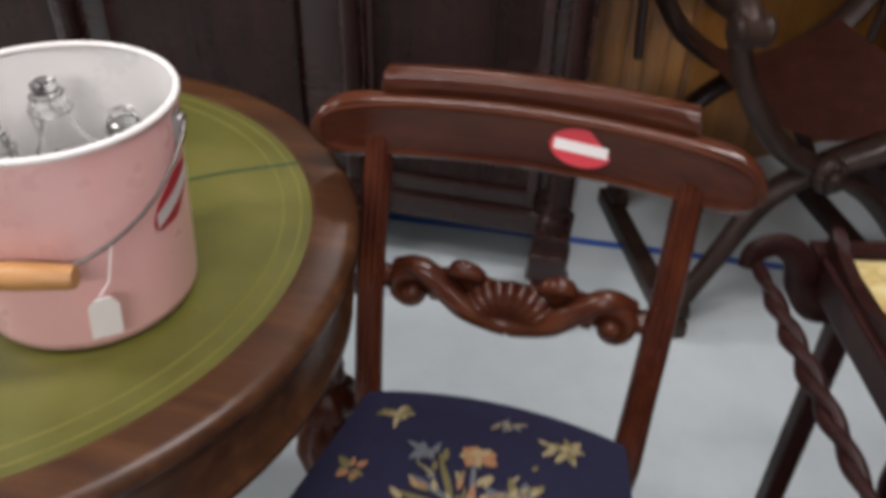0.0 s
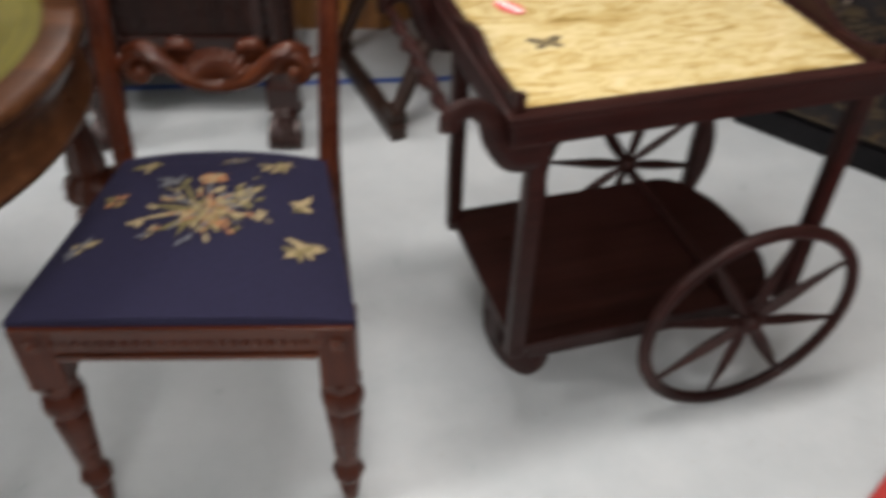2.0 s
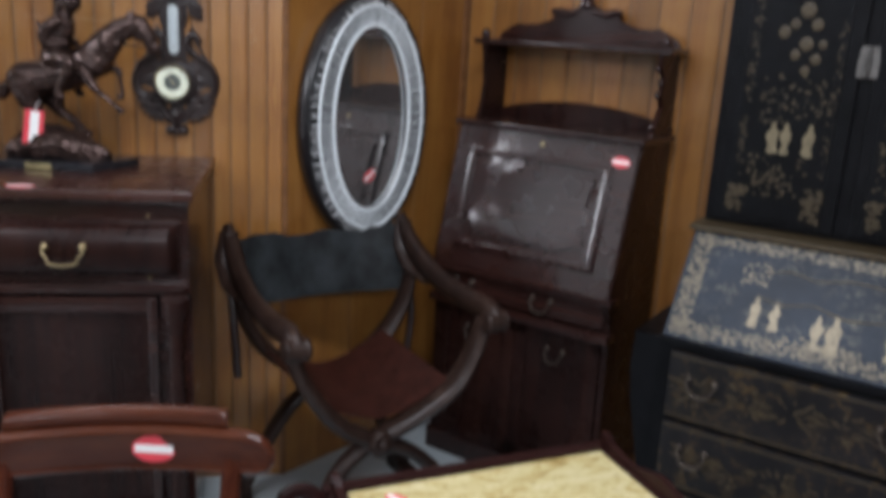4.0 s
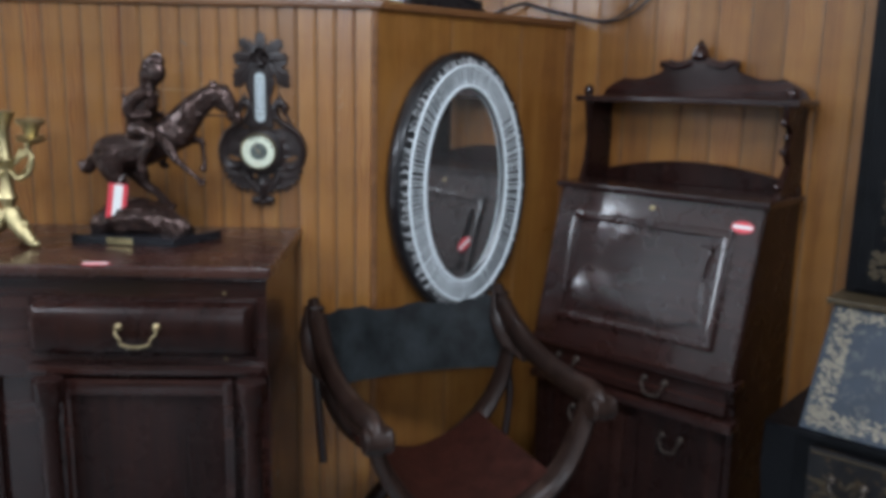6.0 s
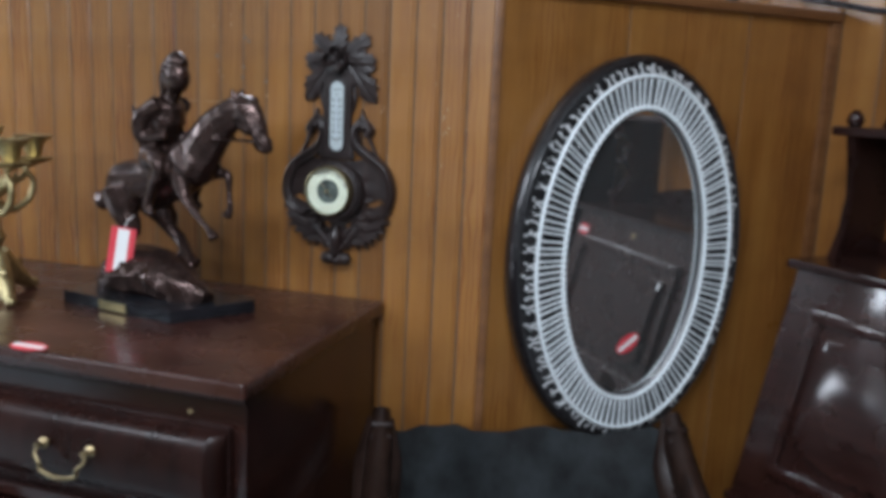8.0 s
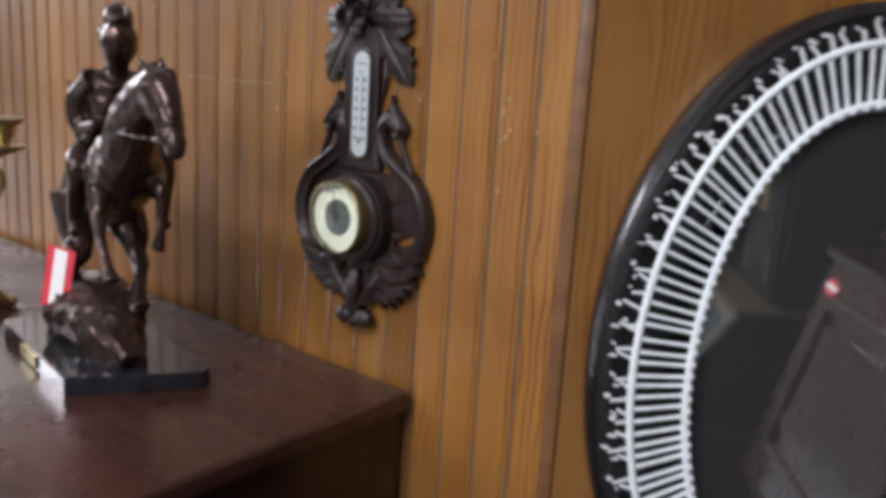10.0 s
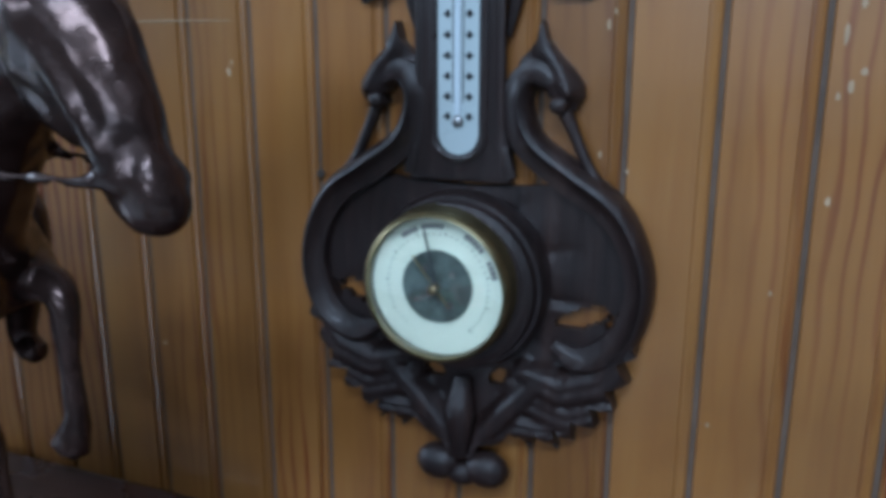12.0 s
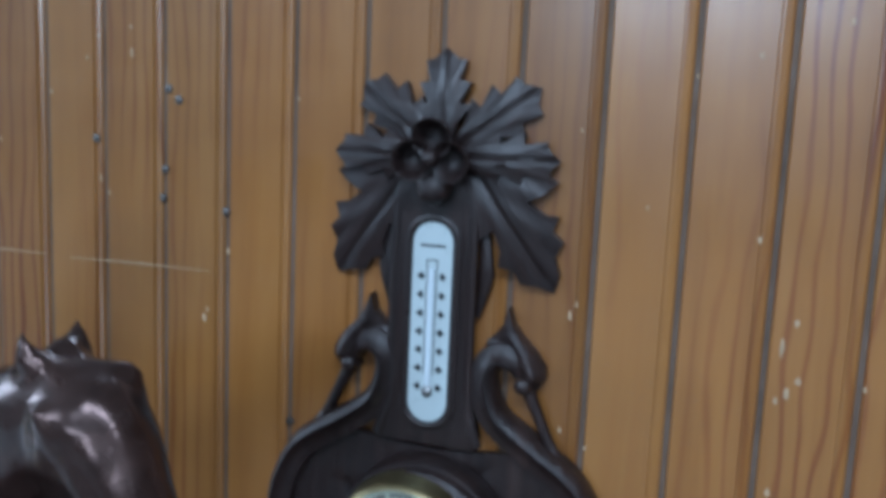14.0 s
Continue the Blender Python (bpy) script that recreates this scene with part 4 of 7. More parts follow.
def barometer():
    CX, CZ = 0.4535, 1.337
    t = thing("barometer", pose(CX, 2.4995, CZ), "carved dark walnut aneroid barometer with thermometer, hung on wall", "barometer")
    for s in (-1, 1):
        out = [(s * x, z) for x, z in WING]
        holes = [(s * 0.082, -0.022, 0.019, 0.007, s * 0.35), (s * 0.024, -0.073, 0.009, 0.006, s * 0.8), (s * 0.103, -0.022, 0.008, 0.004, s * 0.9)]
        part("wing", relief(out, wing_height, 0.0026, 0.0, holes), CARVED, t, "pierced wing carved with leaves")
        sc = part("scroll", gouged(B(), STEM, [0.004, 0.0075, 0.009, 0.0095, 0.010, 0.0105, 0.011, 0.0105, 0.0095, 0.0095, 0.0105, 0.0115, 0.010, 0.004], 0.0125, -0.0095, s), CARVED, t, "carved leafy scroll")
        part("hook", relief([(s * x, z) for x, z in HOOK], cap_height, 0.0022), CARVED, sc, "folded leaf tip")
        part("curl", ball(B(), (s * 0.0635, -0.0145, 0.1185), 0.0062, 10, (1, 0.9, 1)), CARVED, sc)
        part("strut", strip(B(), [(s * x, -0.008, z) for x, z in ((0.066, 0.114), (0.074, 0.097), (0.083, 0.078), (0.094, 0.062))], [0.005, 0.004, 0.004, 0.005], 5, 8), CARVED, sc)
        part("berry", ball(B(), (s * 0.0185, -0.013, -0.1435), 0.0155, 14, (1.1, 0.75, 0.9)), CARVED, t)
    part("berry", ball(B(), (0, -0.013, -0.150), 0.011, 12, (1.1, 0.8, 0.85)), CARVED, t)
    part("bud", strip(B(), [(0, -0.012, -0.075), (0, -0.018, -0.1), (0, -0.014, -0.135)], [0.006, 0.011, 0.006], 6, 10), CARVED, t)
    hub = lathe(B(), [(0.0615, 0.0), (0.0625, 0.014), (0.060, 0.020), (0.0575, 0.0205), (0.0560, 0.026), (0.051, 0.028)], 40, pose(0, -0.010, -0.001, 90))
    part("hub", hub, CARVED, t)
    # shaft with thermometer
    bm = B()
    slab(bm, [(-0.036, 0.066), (0.036, 0.066), (0.037, 0.076), (0.0315, 0.088), (0.0290, 0.11), (0.0275, 0.235), (0.021, 0.252), (0.010, 0.262), (-0.010, 0.262), (-0.021, 0.252), (-0.0275, 0.235), (-0.0290, 0.11), (-0.0315, 0.088), (-0.037, 0.076)], -0.024, None, 0.004)
    part("shaft", bm, CARVED, t)
    for s in (-1, 1):
        part("edge_moulding", strip(B(), [(s * 0.036, -0.022, 0.07), (s * 0.0325, -0.023, 0.084), (s * 0.0285, -0.022, 0.11), (s * 0.027, -0.022, 0.235), (s * 0.019, -0.022, 0.251)], [0.005, 0.004, 0.0034, 0.0034, 0.002], 6, 8), CARVED, t)
        part("side_leaf", strip(B(), [(s * 0.031, -0.010, 0.16), (s * 0.036, -0.011, 0.19), (s * 0.033, -0.009, 0.225)], [0.002, 0.006, 0.003], 6, 8), CARVED, t)
    w, z0, z1 = 0.0142, 0.098, 0.2105
    cap = [(w * math.cos(a), z1 + w * math.sin(a)) for a in (math.pi * k / 10 for k in range(11))] + [(-w * math.cos(a), z0 - w * math.sin(a)) for a in (math.pi * k / 10 for k in range(11))]
    big = [(x * 1.24, 0.16 + (z - 0.16) * 1.04) for x, z in cap]
    bm = B()
    loop = [(x, -0.0255, z) for x, z in big]
    tube(bm, loop, 0.0030, 6, True)
    part("recess_rim", bm, CARVED, t)
    pl = part("thermometer_plate", slab(B(), cap, -0.0012, None, 0, -0.0243), PORCELAIN, t, "white milk-glass thermometer plate")
    part("tube", tube(B(), [(0, -0.027, z0 + 0.012), (0, -0.027, z1 - 0.018)], 0.0024, 10), TUBE_GLASS, pl, "glass capillary tube")
    part("bulb", ball(B(), (0, -0.027, z0 + 0.008), 0.0042, 10), STEEL, pl)
    bm = B()
    for s in (-1, 1):
        box(bm, (s * 0.0036 - 0.0003, -0.0263, z0 + 0.02), (s * 0.0036 + 0.0003, -0.0256, z1 - 0.012))
    box(bm, (-0.004, -0.0263, z1 - 0.0125), (0.004, -0.0256, z1 - 0.0118))
    box(bm, (-0.009, -0.0263, z1 - 0.003), (0.009, -0.0256, z1 - 0.0015))
    part("scale_line", bm, INK, pl)
    rnd = random.Random(21)
    for k in range(7):
        z = z0 + 0.010 + k * 0.0130
        for s in (-1, 1):
            hw = 0.0022 + 0.0006 * rnd.random()
            part("graduation", box(B(), (s * 0.0078 - hw, -0.0263, z), (s * 0.0078 + hw, -0.0256, z + 0.0019)), INK, pl, smooth=False)
            part("graduation", box(B(), (s * 0.0074 - 0.0008, -0.0263, z - 0.0014), (s * 0.0074 + 0.0012, -0.0256, z + 0.0036)), INK, pl, smooth=False)
    # the shaft lies close to the wall
    for o in t.children:
        if o.name.split(".")[0] in ("shaft", "edge_moulding", "side_leaf", "recess_rim", "thermometer_plate"):
            o.matrix_basis = pose(-0.004, 0, 0) @ Matrix.Diagonal((1.0, 0.58, 1.0, 1.0))
    # crown of leaves and flower
    fz = 0.269
    for ang, l, wd, dy, sd in ((-2, 0.068, 0.040, 0.0, 4), (52, 0.073, 0.040, 0.003, 5), (-52, 0.075, 0.040, 0.003, 6), (90, 0.073, 0.036, -0.004, 7), (-90, 0.076, 0.036, -0.004, 8)):
        lm = pose(0.006 * math.sin(radians(ang)), -0.010 + dy, fz + 0.004 * math.cos(radians(ang))) @ pose(0, 0, 0, 0, ang, 0) @ pose(0, 0, 0, -7, 0, 0)
        carved_leaf(toothed(l, wd, 3, sd), lm, t)
    for s in (-1, 1):
        lm = pose(s * 0.018, -0.007, fz - 0.004) @ pose(0, 0, 0, 0, s * 144, 0) @ pose(0, 0, 0, -4, 0, 0)
        carved_leaf(DROOP, lm, t, "drooping_leaf", 0.007, -s)
    cup = [(0.001, -0.004), (0.008, -0.002), (0.0135, 0.006), (0.0160, 0.014), (0.0185, 0.0172), (0.0180, 0.0186), (0.0150, 0.016), (0.0120, 0.006), (0.007, 0.0), (0.001, -0.002)]
    for ang, sz, tip in ((0, 0.76, -20), (94, 0.76, -8), (-94, 0.76, -8)):
        d = 0.0160
        part("petal", lathe(B(), cup, 18), CARVED, t, "cupped flower petal", m=pose(d * math.sin(radians(ang)), -0.028, fz + d * math.cos(radians(ang)), 90 - tip, 0, -ang * 0.16) @ Matrix.Scale(sz, 4))
    part("petal", lathe(B(), [(0.0152, 0.0), (0.0150, 0.006), (0.0115, 0.011), (0.006, 0.0135), (0.0, 0.014)], 18), CARVED, t, "rounded drooping flower petal", m=pose(-0.001, -0.024, fz - 0.0195, 76) @ Matrix.Scale(0.82, 4))
    part("flower_heart", ball(B(), (0, -0.041, fz - 0.001), 0.0058, 10), CARVED, t)
    # dial
    lath = lambda prof, mat, nm, lab="": part(nm, lathe(B(), prof, 48, pose(-0.005, 0, 0.002, 90), False), mat, t, lab)
    lath([(0.052, 0.03), (0.053, 0.034), (0.0515, 0.037), (0.0515, 0.05), (0.050, 0.0555), (0.0475, 0.057), (0.0465, 0.052)], DULL_BRASS, "bezel", "tarnished brass bezel")
    lath([(0.0, 0.0475), (0.047, 0.0475), (0.047, 0.044), (0.0, 0.044)], DIAL, "dial_face", "cream dial ring")
    lath([(0.0, 0.049), (0.0245, 0.049), (0.0245, 0.047), (0.0, 0.047)], DIAL_DARK, "movement", "open dark clockwork centre")
    for k in range(44):
        a = math.degrees(radians(230 - 280 * k / 43))
        big_mark = k % 5 == 0
        bm = box(B(), (-0.0004, -0.0484, 0.0345), (0.0004, -0.0478, 0.0372 if big_mark else 0.0358))
        part("dial_mark", bm, INK_SOFT, t, smooth=False, m=pose(-0.005, 0, 0.002, 0, a - 90, 0))
    # words round the dial, too small to read
    for a, n in ((-36, 4), (-14, 5), (30, 5), (62, 4)):
        for j in range(n):
            bm = box(B(), (-0.0013, -0.0484, 0.0385), (0.0013, -0.0478, 0.0420))
            part("letter_bar", bm, INK_SOFT, t, smooth=False, m=pose(-0.005, 0, 0.002, 0, a + j * 4.6, 0))
    bm = B()
    box(bm, (-0.0006, -0.0512, -0.012), (0.0006, -0.0505, 0.038))
    part("pointer", bm, INK, t, "blued steel pointer", m=pose(-0.005, 0, 0.002, 0, -12, 0))
    for x, z, r in ((0.009, -0.012, 0.0028), (-0.008, 0.012, 0.002), (0.011, 0.009, 0.0022), (-0.004, -0.003, 0.004)):
        part("movement_screw", lathe(B(), [(r, 0.0485), (r, 0.0503), (0, 0.0506)], 12, pose(-0.005 + x, 0, 0.002 + z, 90)), PEWTER, t)
    bm = B()
    box(bm, (-0.0005, -0.0526, -0.016), (0.0005, -0.0519, 0.026))
    part("set_hand", bm, BRASS, t, "brass set hand", m=pose(-0.005, 0, 0.002, 0, -38, 0))
    part("knob", lathe(B(), [(0.003, 0.05), (0.003, 0.058), (0.0, 0.059)], 12, pose(-0.005, 0, 0.002, 90)), BRASS, t)
    g = lath([(0.0, 0.0565), (0.03, 0.0555), (0.0465, 0.0535), (0.0465, 0.0525), (0.03, 0.0545), (0.0, 0.0555)], CLEAR, "glass", "clear convex glass")
    g.visible_shadow = False


# ---- oval mirror ----
def oval_mirror():
    base = Matrix.Translation(SEAM) @ pose(0, 0, 0, 0, 0, ANG_B) @ pose(0.308, -0.008, 1.229, -0.2, 0, 0.3) @ Matrix.Diagonal((0.95, 1.0, 0.935, 1.0))
    t = thing("oval_mirror", base, "oval wall mirror in black and white woven cane frame", "mirror")
    N = 96
    bm = B()
    rings = []
    for sc, y in ((0.86, 0.0), (1.0, 0.004), (1.03, -0.015), (1.03, -0.045), (1.0, -0.056), (0.955, -0.05), (0.7, -0.03)):
        rings.append([bm.verts.new((0.288 * sc * math.cos(a), y, 0.428 * sc * math.sin(a))) for a in (2 * math.pi * k / N for k in range(N))])
    for a, b in zip(rings, rings[1:]):
        for j in range(N):
            bm.faces.new((a[j], a[(j + 1) % N], b[(j + 1) % N], b[j]))
    bm.faces.new(rings[0])
    part("back_rim", bm, BLACK_PAINT, t, "black lacquered cane rim")
    ring = lambda nm, a, b, y, r, mat, flat=1.0: part(nm, tube(B(), ellipse(a, b, N, y), r, 8, True, flat), mat, t)
    ring("outer_hoop", 0.250, 0.396, -0.066, 0.0046, CANE)
    ring("inner_hoop", 0.184, 0.330, -0.0625, 0.0046, CANE)
    ring("inner_bead", 0.179, 0.324, -0.056, 0.003, STEEL)
    bm = B()
    vs = [bm.verts.new((0.182 * math.cos(a), -0.05, 0.327 * math.sin(a))) for a in (2 * math.pi * k / N for k in range(N))]
    vb = [bm.verts.new((0.182 * math.cos(a), -0.046, 0.327 * math.sin(a))) for a in (2 * math.pi * k / N for k in range(N))]
    bm.faces.new(vs)
    bm.faces.new(vb[::-1])
    for j in range(N):
        bm.faces.new((vs[j], vb[j], vb[(j + 1) % N], vs[(j + 1) % N]))
    part("mirror_glass", bm, MIRROR, t, "dark reflecting mirror glass", smooth=False)
    sticker(base @ pose(0.004, -0.051, -0.203, 0, -35, 0), "red oval price sticker stuck on the mirror glass", 0.032, 0.018)
    # even spacing along the ellipse
    def spaced(a, b, n):
        ts = np.linspace(0, 2 * math.pi, 2001)
        d = np.hypot(np.diff(a * np.cos(ts)), np.diff(b * np.sin(ts)))
        s = np.concatenate([[0], np.cumsum(d)])
        return np.interp(np.arange(n) * s[-1] / n, s, ts)
    rod = mesh_of("spoke", lathe(B(), [(0.0029, 0), (0.0022, 0.5), (0.0029, 1.0)], 7), CANE)
    jit = random.Random(31)
    knot = mesh_of("knot", ball(B(), (0, 0, 0), 0.0052, 8), CANE_WORN)
    def between(p, q, me, name):
        p, q = Vector(p), Vector(q)
        rot = (q - p).to_track_quat("Z", "Y").to_matrix().to_4x4()
        part(name, me, None, t, m=Matrix.Translation(p) @ rot @ Matrix.Diagonal((1, 1, (q - p).length, 1)))
    for a in spaced(0.21, 0.358, 132):
        c, s = math.cos(a + jit.uniform(-0.008, 0.008)), math.sin(a + jit.uniform(-0.008, 0.008))
        between((0.182 * c, -0.062, 0.328 * s), (0.254 * c, -0.066, 0.400 * s), rod, "spoke")
    bm = B()
    for a in spaced(0.182, 0.328, 112):
        ball(bm, (0.181 * math.cos(a), -0.064, 0.327 * math.sin(a)), 0.0040, 6)
    part("beading", bm, CANE, t)
    thin = mesh_of("loop", lathe(B(), [(0.0025, 0), (0.0019, 1.0)], 6), CANE_WORN)
    for k, a in enumerate(spaced(0.255, 0.402, 126)):
        a += jit.uniform(-0.018, 0.018)
        c, s, e = math.cos(a), math.sin(a), jit.uniform(-0.006, 0.008)
        lean = 0.014 if k % 2 else -0.014
        between((0.250 * c, -0.066, 0.396 * s), ((0.268 + e) * math.cos(a + lean), -0.057, (0.412 + e) * math.sin(a + lean)), thin, "loop")
        part("knot", knot, None, t, m=pose((0.271 + e) * c, -0.055, (0.414 + e) * s, 0, 40 * jit.random(), 0) @ Matrix.Diagonal((jit.uniform(0.25, 1.3), 0.45, jit.uniform(0.2, 0.8), 1)))


sideboard()
bronze_rider()
candelabra()
barometer()
oval_mirror()
sticker(pose(0.163, 1.938, 1.1135, -90, 0, 0), "red oval price sticker lying on the sideboard top", 0.034, 0.02)


# ---- drum table ----
def turned_leg(prof, mat, parent, m, name="leg", flutes=0, lab=""):
    bm = lathe(B(), prof, 48)
    if flutes:
        for v in bm.verts:
            r = math.hypot(v.co.x, v.co.y)
            if r > 1e-4:
                a = math.atan2(v.co.y, v.co.x)
                k = 1 + flutes * (0.5 + 0.5 * math.cos(8 * a))
                v.co.x *= k
                v.co.y *= k
    return part(name, bm, mat, parent, lab, m=m)


TC = (-0.053, 0.926)


def drum_table():
    t = thing("drum_table", pose(TC[0], TC[1], 0), "round walnut drum table with tooled green leather top", "table")
    R = 0.428
    part("rim", lathe(B(), [(0.374, 0.715), (0.374, 0.7445), (0.378, 0.7462), (0.412, 0.7462), (0.423, 0.743), (R, 0.734), (0.424, 0.722), (0.415, 0.716), (0.412, 0.70)], 96, None, False), RIM_W, t, "worn moulded walnut rim")
    part("leather", lathe(B(), [(0.0, 0.7445), (0.374, 0.7445), (0.374, 0.73), (0.0, 0.73)], 96), LEATHER, t, "faded green leather inset")
    line_gilt = plain("faded gilt line", (0.16, 0.15, 0.03), 0.5)
    for r in (0.342, 0.362):
        bm = tube(B(), [(r * math.cos(a), r * math.sin(a), 0.7446) for a in (2 * math.pi * k / 96 for k in range(96))], 0.0011, 5, True)
        part("tooled_line", bm, line_gilt, t)
    a = Vector((0.15, 0.135, 0.7449))
    b = Vector((0.292, 0.232, 0.7449))
    part("leather_crease", tube(B(), [a, (a + b) / 2 + Vector((0, 0.006, 0)), b], 0.0017, 6), plain("dark green crease", (0.012, 0.06, 0.022), 0.5), t, "dark green crease in the leather")
    bm = lathe(B(), [(0.412, 0.705), (0.407, 0.70), (0.409, 0.645), (0.416, 0.638), (0.417, 0.627), (0.410, 0.619), (0.387, 0.619), (0.387, 0.70)], 96, None, False)
    part("apron", bm, RIM_W, t, "deep curved walnut apron")
    part("underside", lathe(B(), [(0.0, 0.70), (0.4, 0.70), (0.4, 0.69), (0.0, 0.69)], 48), MAHOG, t)
    prof = [(0.018, 0.0), (0.026, 0.012), (0.026, 0.03), (0.018, 0.045), (0.022, 0.06), (0.024, 0.10), (0.020, 0.13), (0.028, 0.14), (0.022, 0.15), (0.026, 0.17), (0.036, 0.22), (0.042, 0.27), (0.038, 0.31), (0.028, 0.33), (0.038, 0.345), (0.044, 0.365), (0.04, 0.385), (0.03, 0.40), (0.034, 0.42), (0.03, 0.46), (0.024, 0.51), (0.02, 0.54), (0.032, 0.56), (0.034, 0.575), (0.034, 0.60)]
    for k in range(4):
        a = radians(-58 + 90 * k)
        x, y = 0.372 * math.cos(a), 0.372 * math.sin(a)
        leg = turned_leg([(r * 0.86 + max(0, r - 0.03) * 0.7, z) for r, z in prof], CHAIR_V, t, pose(x, y, 0), flutes=0.16, lab="bulbous carved turned leg")
        part("leg_block", box(B(), (-0.036, -0.036, 0.585), (0.036, 0.036, 0.70), 0.005), CHAIR_V, t, m=pose(x, y, 0, 0, 0, math.degrees(a)))
        part("knob", lathe(B(), [(0.018, 0.0), (0.018, 0.004), (0.010, 0.008), (0.013, 0.014), (0.008, 0.02), (0, 0.021)], 16, pose(0, 0, 0, 0, 90, 0)), MAHOG, t, "round turned boss", m=pose(0.41 * math.cos(a), 0.41 * math.sin(a), 0.668, 0, 0, math.degrees(a)))


BX, BY, BZ = 0.134, 0.878, 0.7465


def bucket():
    t = thing("enamel_bucket", pose(BX, BY, BZ), "pink enamel bucket with wire bail and white interior", "bucket")
    H = 0.21
    out = [(0.0, 0.0), (0.094, 0.0), (0.1, 0.004), (0.1015, 0.012), (0.112, H - 0.004)]
    part("body", lathe(B(), out, 64, None, False), PINK, t)
    part("lining", lathe(B(), [(0.0, 0.004), (0.097, 0.006), (0.1102, H - 0.004)], 64, None, False), ENAMEL, t, "white enamel lining")
    part("rim", tube(B(), [(0.112 * math.cos(a), 0.112 * math.sin(a), H - 0.002) for a in (2 * math.pi * k / 64 for k in range(64))], 0.0034, 8, True), ENAMEL, t, "rolled pale rim")
    ang = radians(14)
    ax = Vector((math.cos(ang), math.sin(ang), 0))
    nrm = Vector((ax.y, -ax.x, 0))
    for s in (-1, 1):
        m = Matrix.Translation(ax * s * 0.1125 + Vector((0, 0, H - 0.028))) @ pose(0, 0, 0, 0, 0, math.degrees(ang))
        bm = B()
        box(bm, (-0.003, -0.008, -0.016), (0.003, 0.008, 0.016), 0.002)
        tube(bm, [(0.004 * s, 0.007 * math.cos(a), 0.004 + 0.007 * math.sin(a)) for a in (2 * math.pi * k / 12 for k in range(12))], 0.0022, 6, True)
        part("ear", bm, STEEL, t, "riveted steel ear", m=m)
    pts = []
    for k in range(25):
        a = math.pi * k / 24
        pts.append(ax * 0.119 * math.cos(a) + nrm * (0.123 * math.sin(a)) + Vector((0, 0, H - 0.024 - 0.078 * math.sin(a))))
    bail = part("bail", tube(B(), pts, 0.0018, 8), PEWTER, t, "thin wire bail hanging down")
    mid = pts[12]
    g = lathe(B(), [(0.0095, -0.048), (0.0105, -0.044), (0.0115, -0.02), (0.0125, 0.0), (0.0115, 0.02), (0.0105, 0.044), (0.0095, 0.048)], 16, Matrix.Translation(mid) @ pose(0, 0, 0, 0, 0, math.degrees(ang)) @ pose(0, 0, 0, 0, 90, 0))
    part("grip", g, GRIP, bail, "turned wooden grip")
    p = pts[7]
    tagp = Vector((0.079, -0.09, 0.05))
    part("string", tube(B(), [p, (p + tagp) / 2 + Vector((0.001, -0.001, 0)), tagp + Vector((0, 0, 0.024))], 0.0009, 5), WHITE, bail, "white cotton string")
    a = math.degrees(math.atan2(tagp.y, tagp.x)) + 90
    card = slab(B(), [(-0.013, -0.024), (0.013, -0.024), (0.013, 0.014), (0.006, 0.024), (-0.006, 0.024), (-0.013, 0.014)], 0.001)
    part("tag", card, WHITE, bail, "small white paper tag", m=Matrix.Translation(tagp) @ pose(0, 0, 0, 8, 4, a))
    v = Vector((0.098, 0.004, 0))
    th = math.atan2(v.y, v.x)
    # sticker wrapped round the wall
    def wrap(name, w, h, mat, parent, off, lab=""):
        bm = B()
        top, rows = [], []
        for j in range(7):
            z = -h + 2 * h * j / 6
            half = w * math.sqrt(max(0.02, 1 - (z / h) ** 2)) if name == "disc" else w
            rows.append([])
            for i in range(9):
                u = -half + 2 * half * i / 8
                zz = z + u * 0.42
                r = 0.1018 + off + (0.125 + zz - 0.012) * 0.048
                rows[-1].append(bm.verts.new((r * math.cos(th + u * 1.0 / 0.1), r * math.sin(th + u * 1.0 / 0.1), 0.125 + zz)))
        for a, b in zip(rows, rows[1:]):
            for i in range(8):
                bm.faces.new((a[i], a[i + 1], b[i + 1], b[i]))
        ex = bmesh.ops.solidify(bm, geom=bm.faces[:], thickness=0.0005)
        return part(name, bm, mat, parent, lab)
    st = thing("price_sticker", pose(BX, BY, BZ), "red oval price sticker stuck on the pink bucket", "sticker", "red price stickers")
    wrap("disc", 0.031, 0.021, RED, st, 0.0012)
    wrap("bar", 0.028, 0.0075, WHITE, st, 0.0022, "white printed bar")


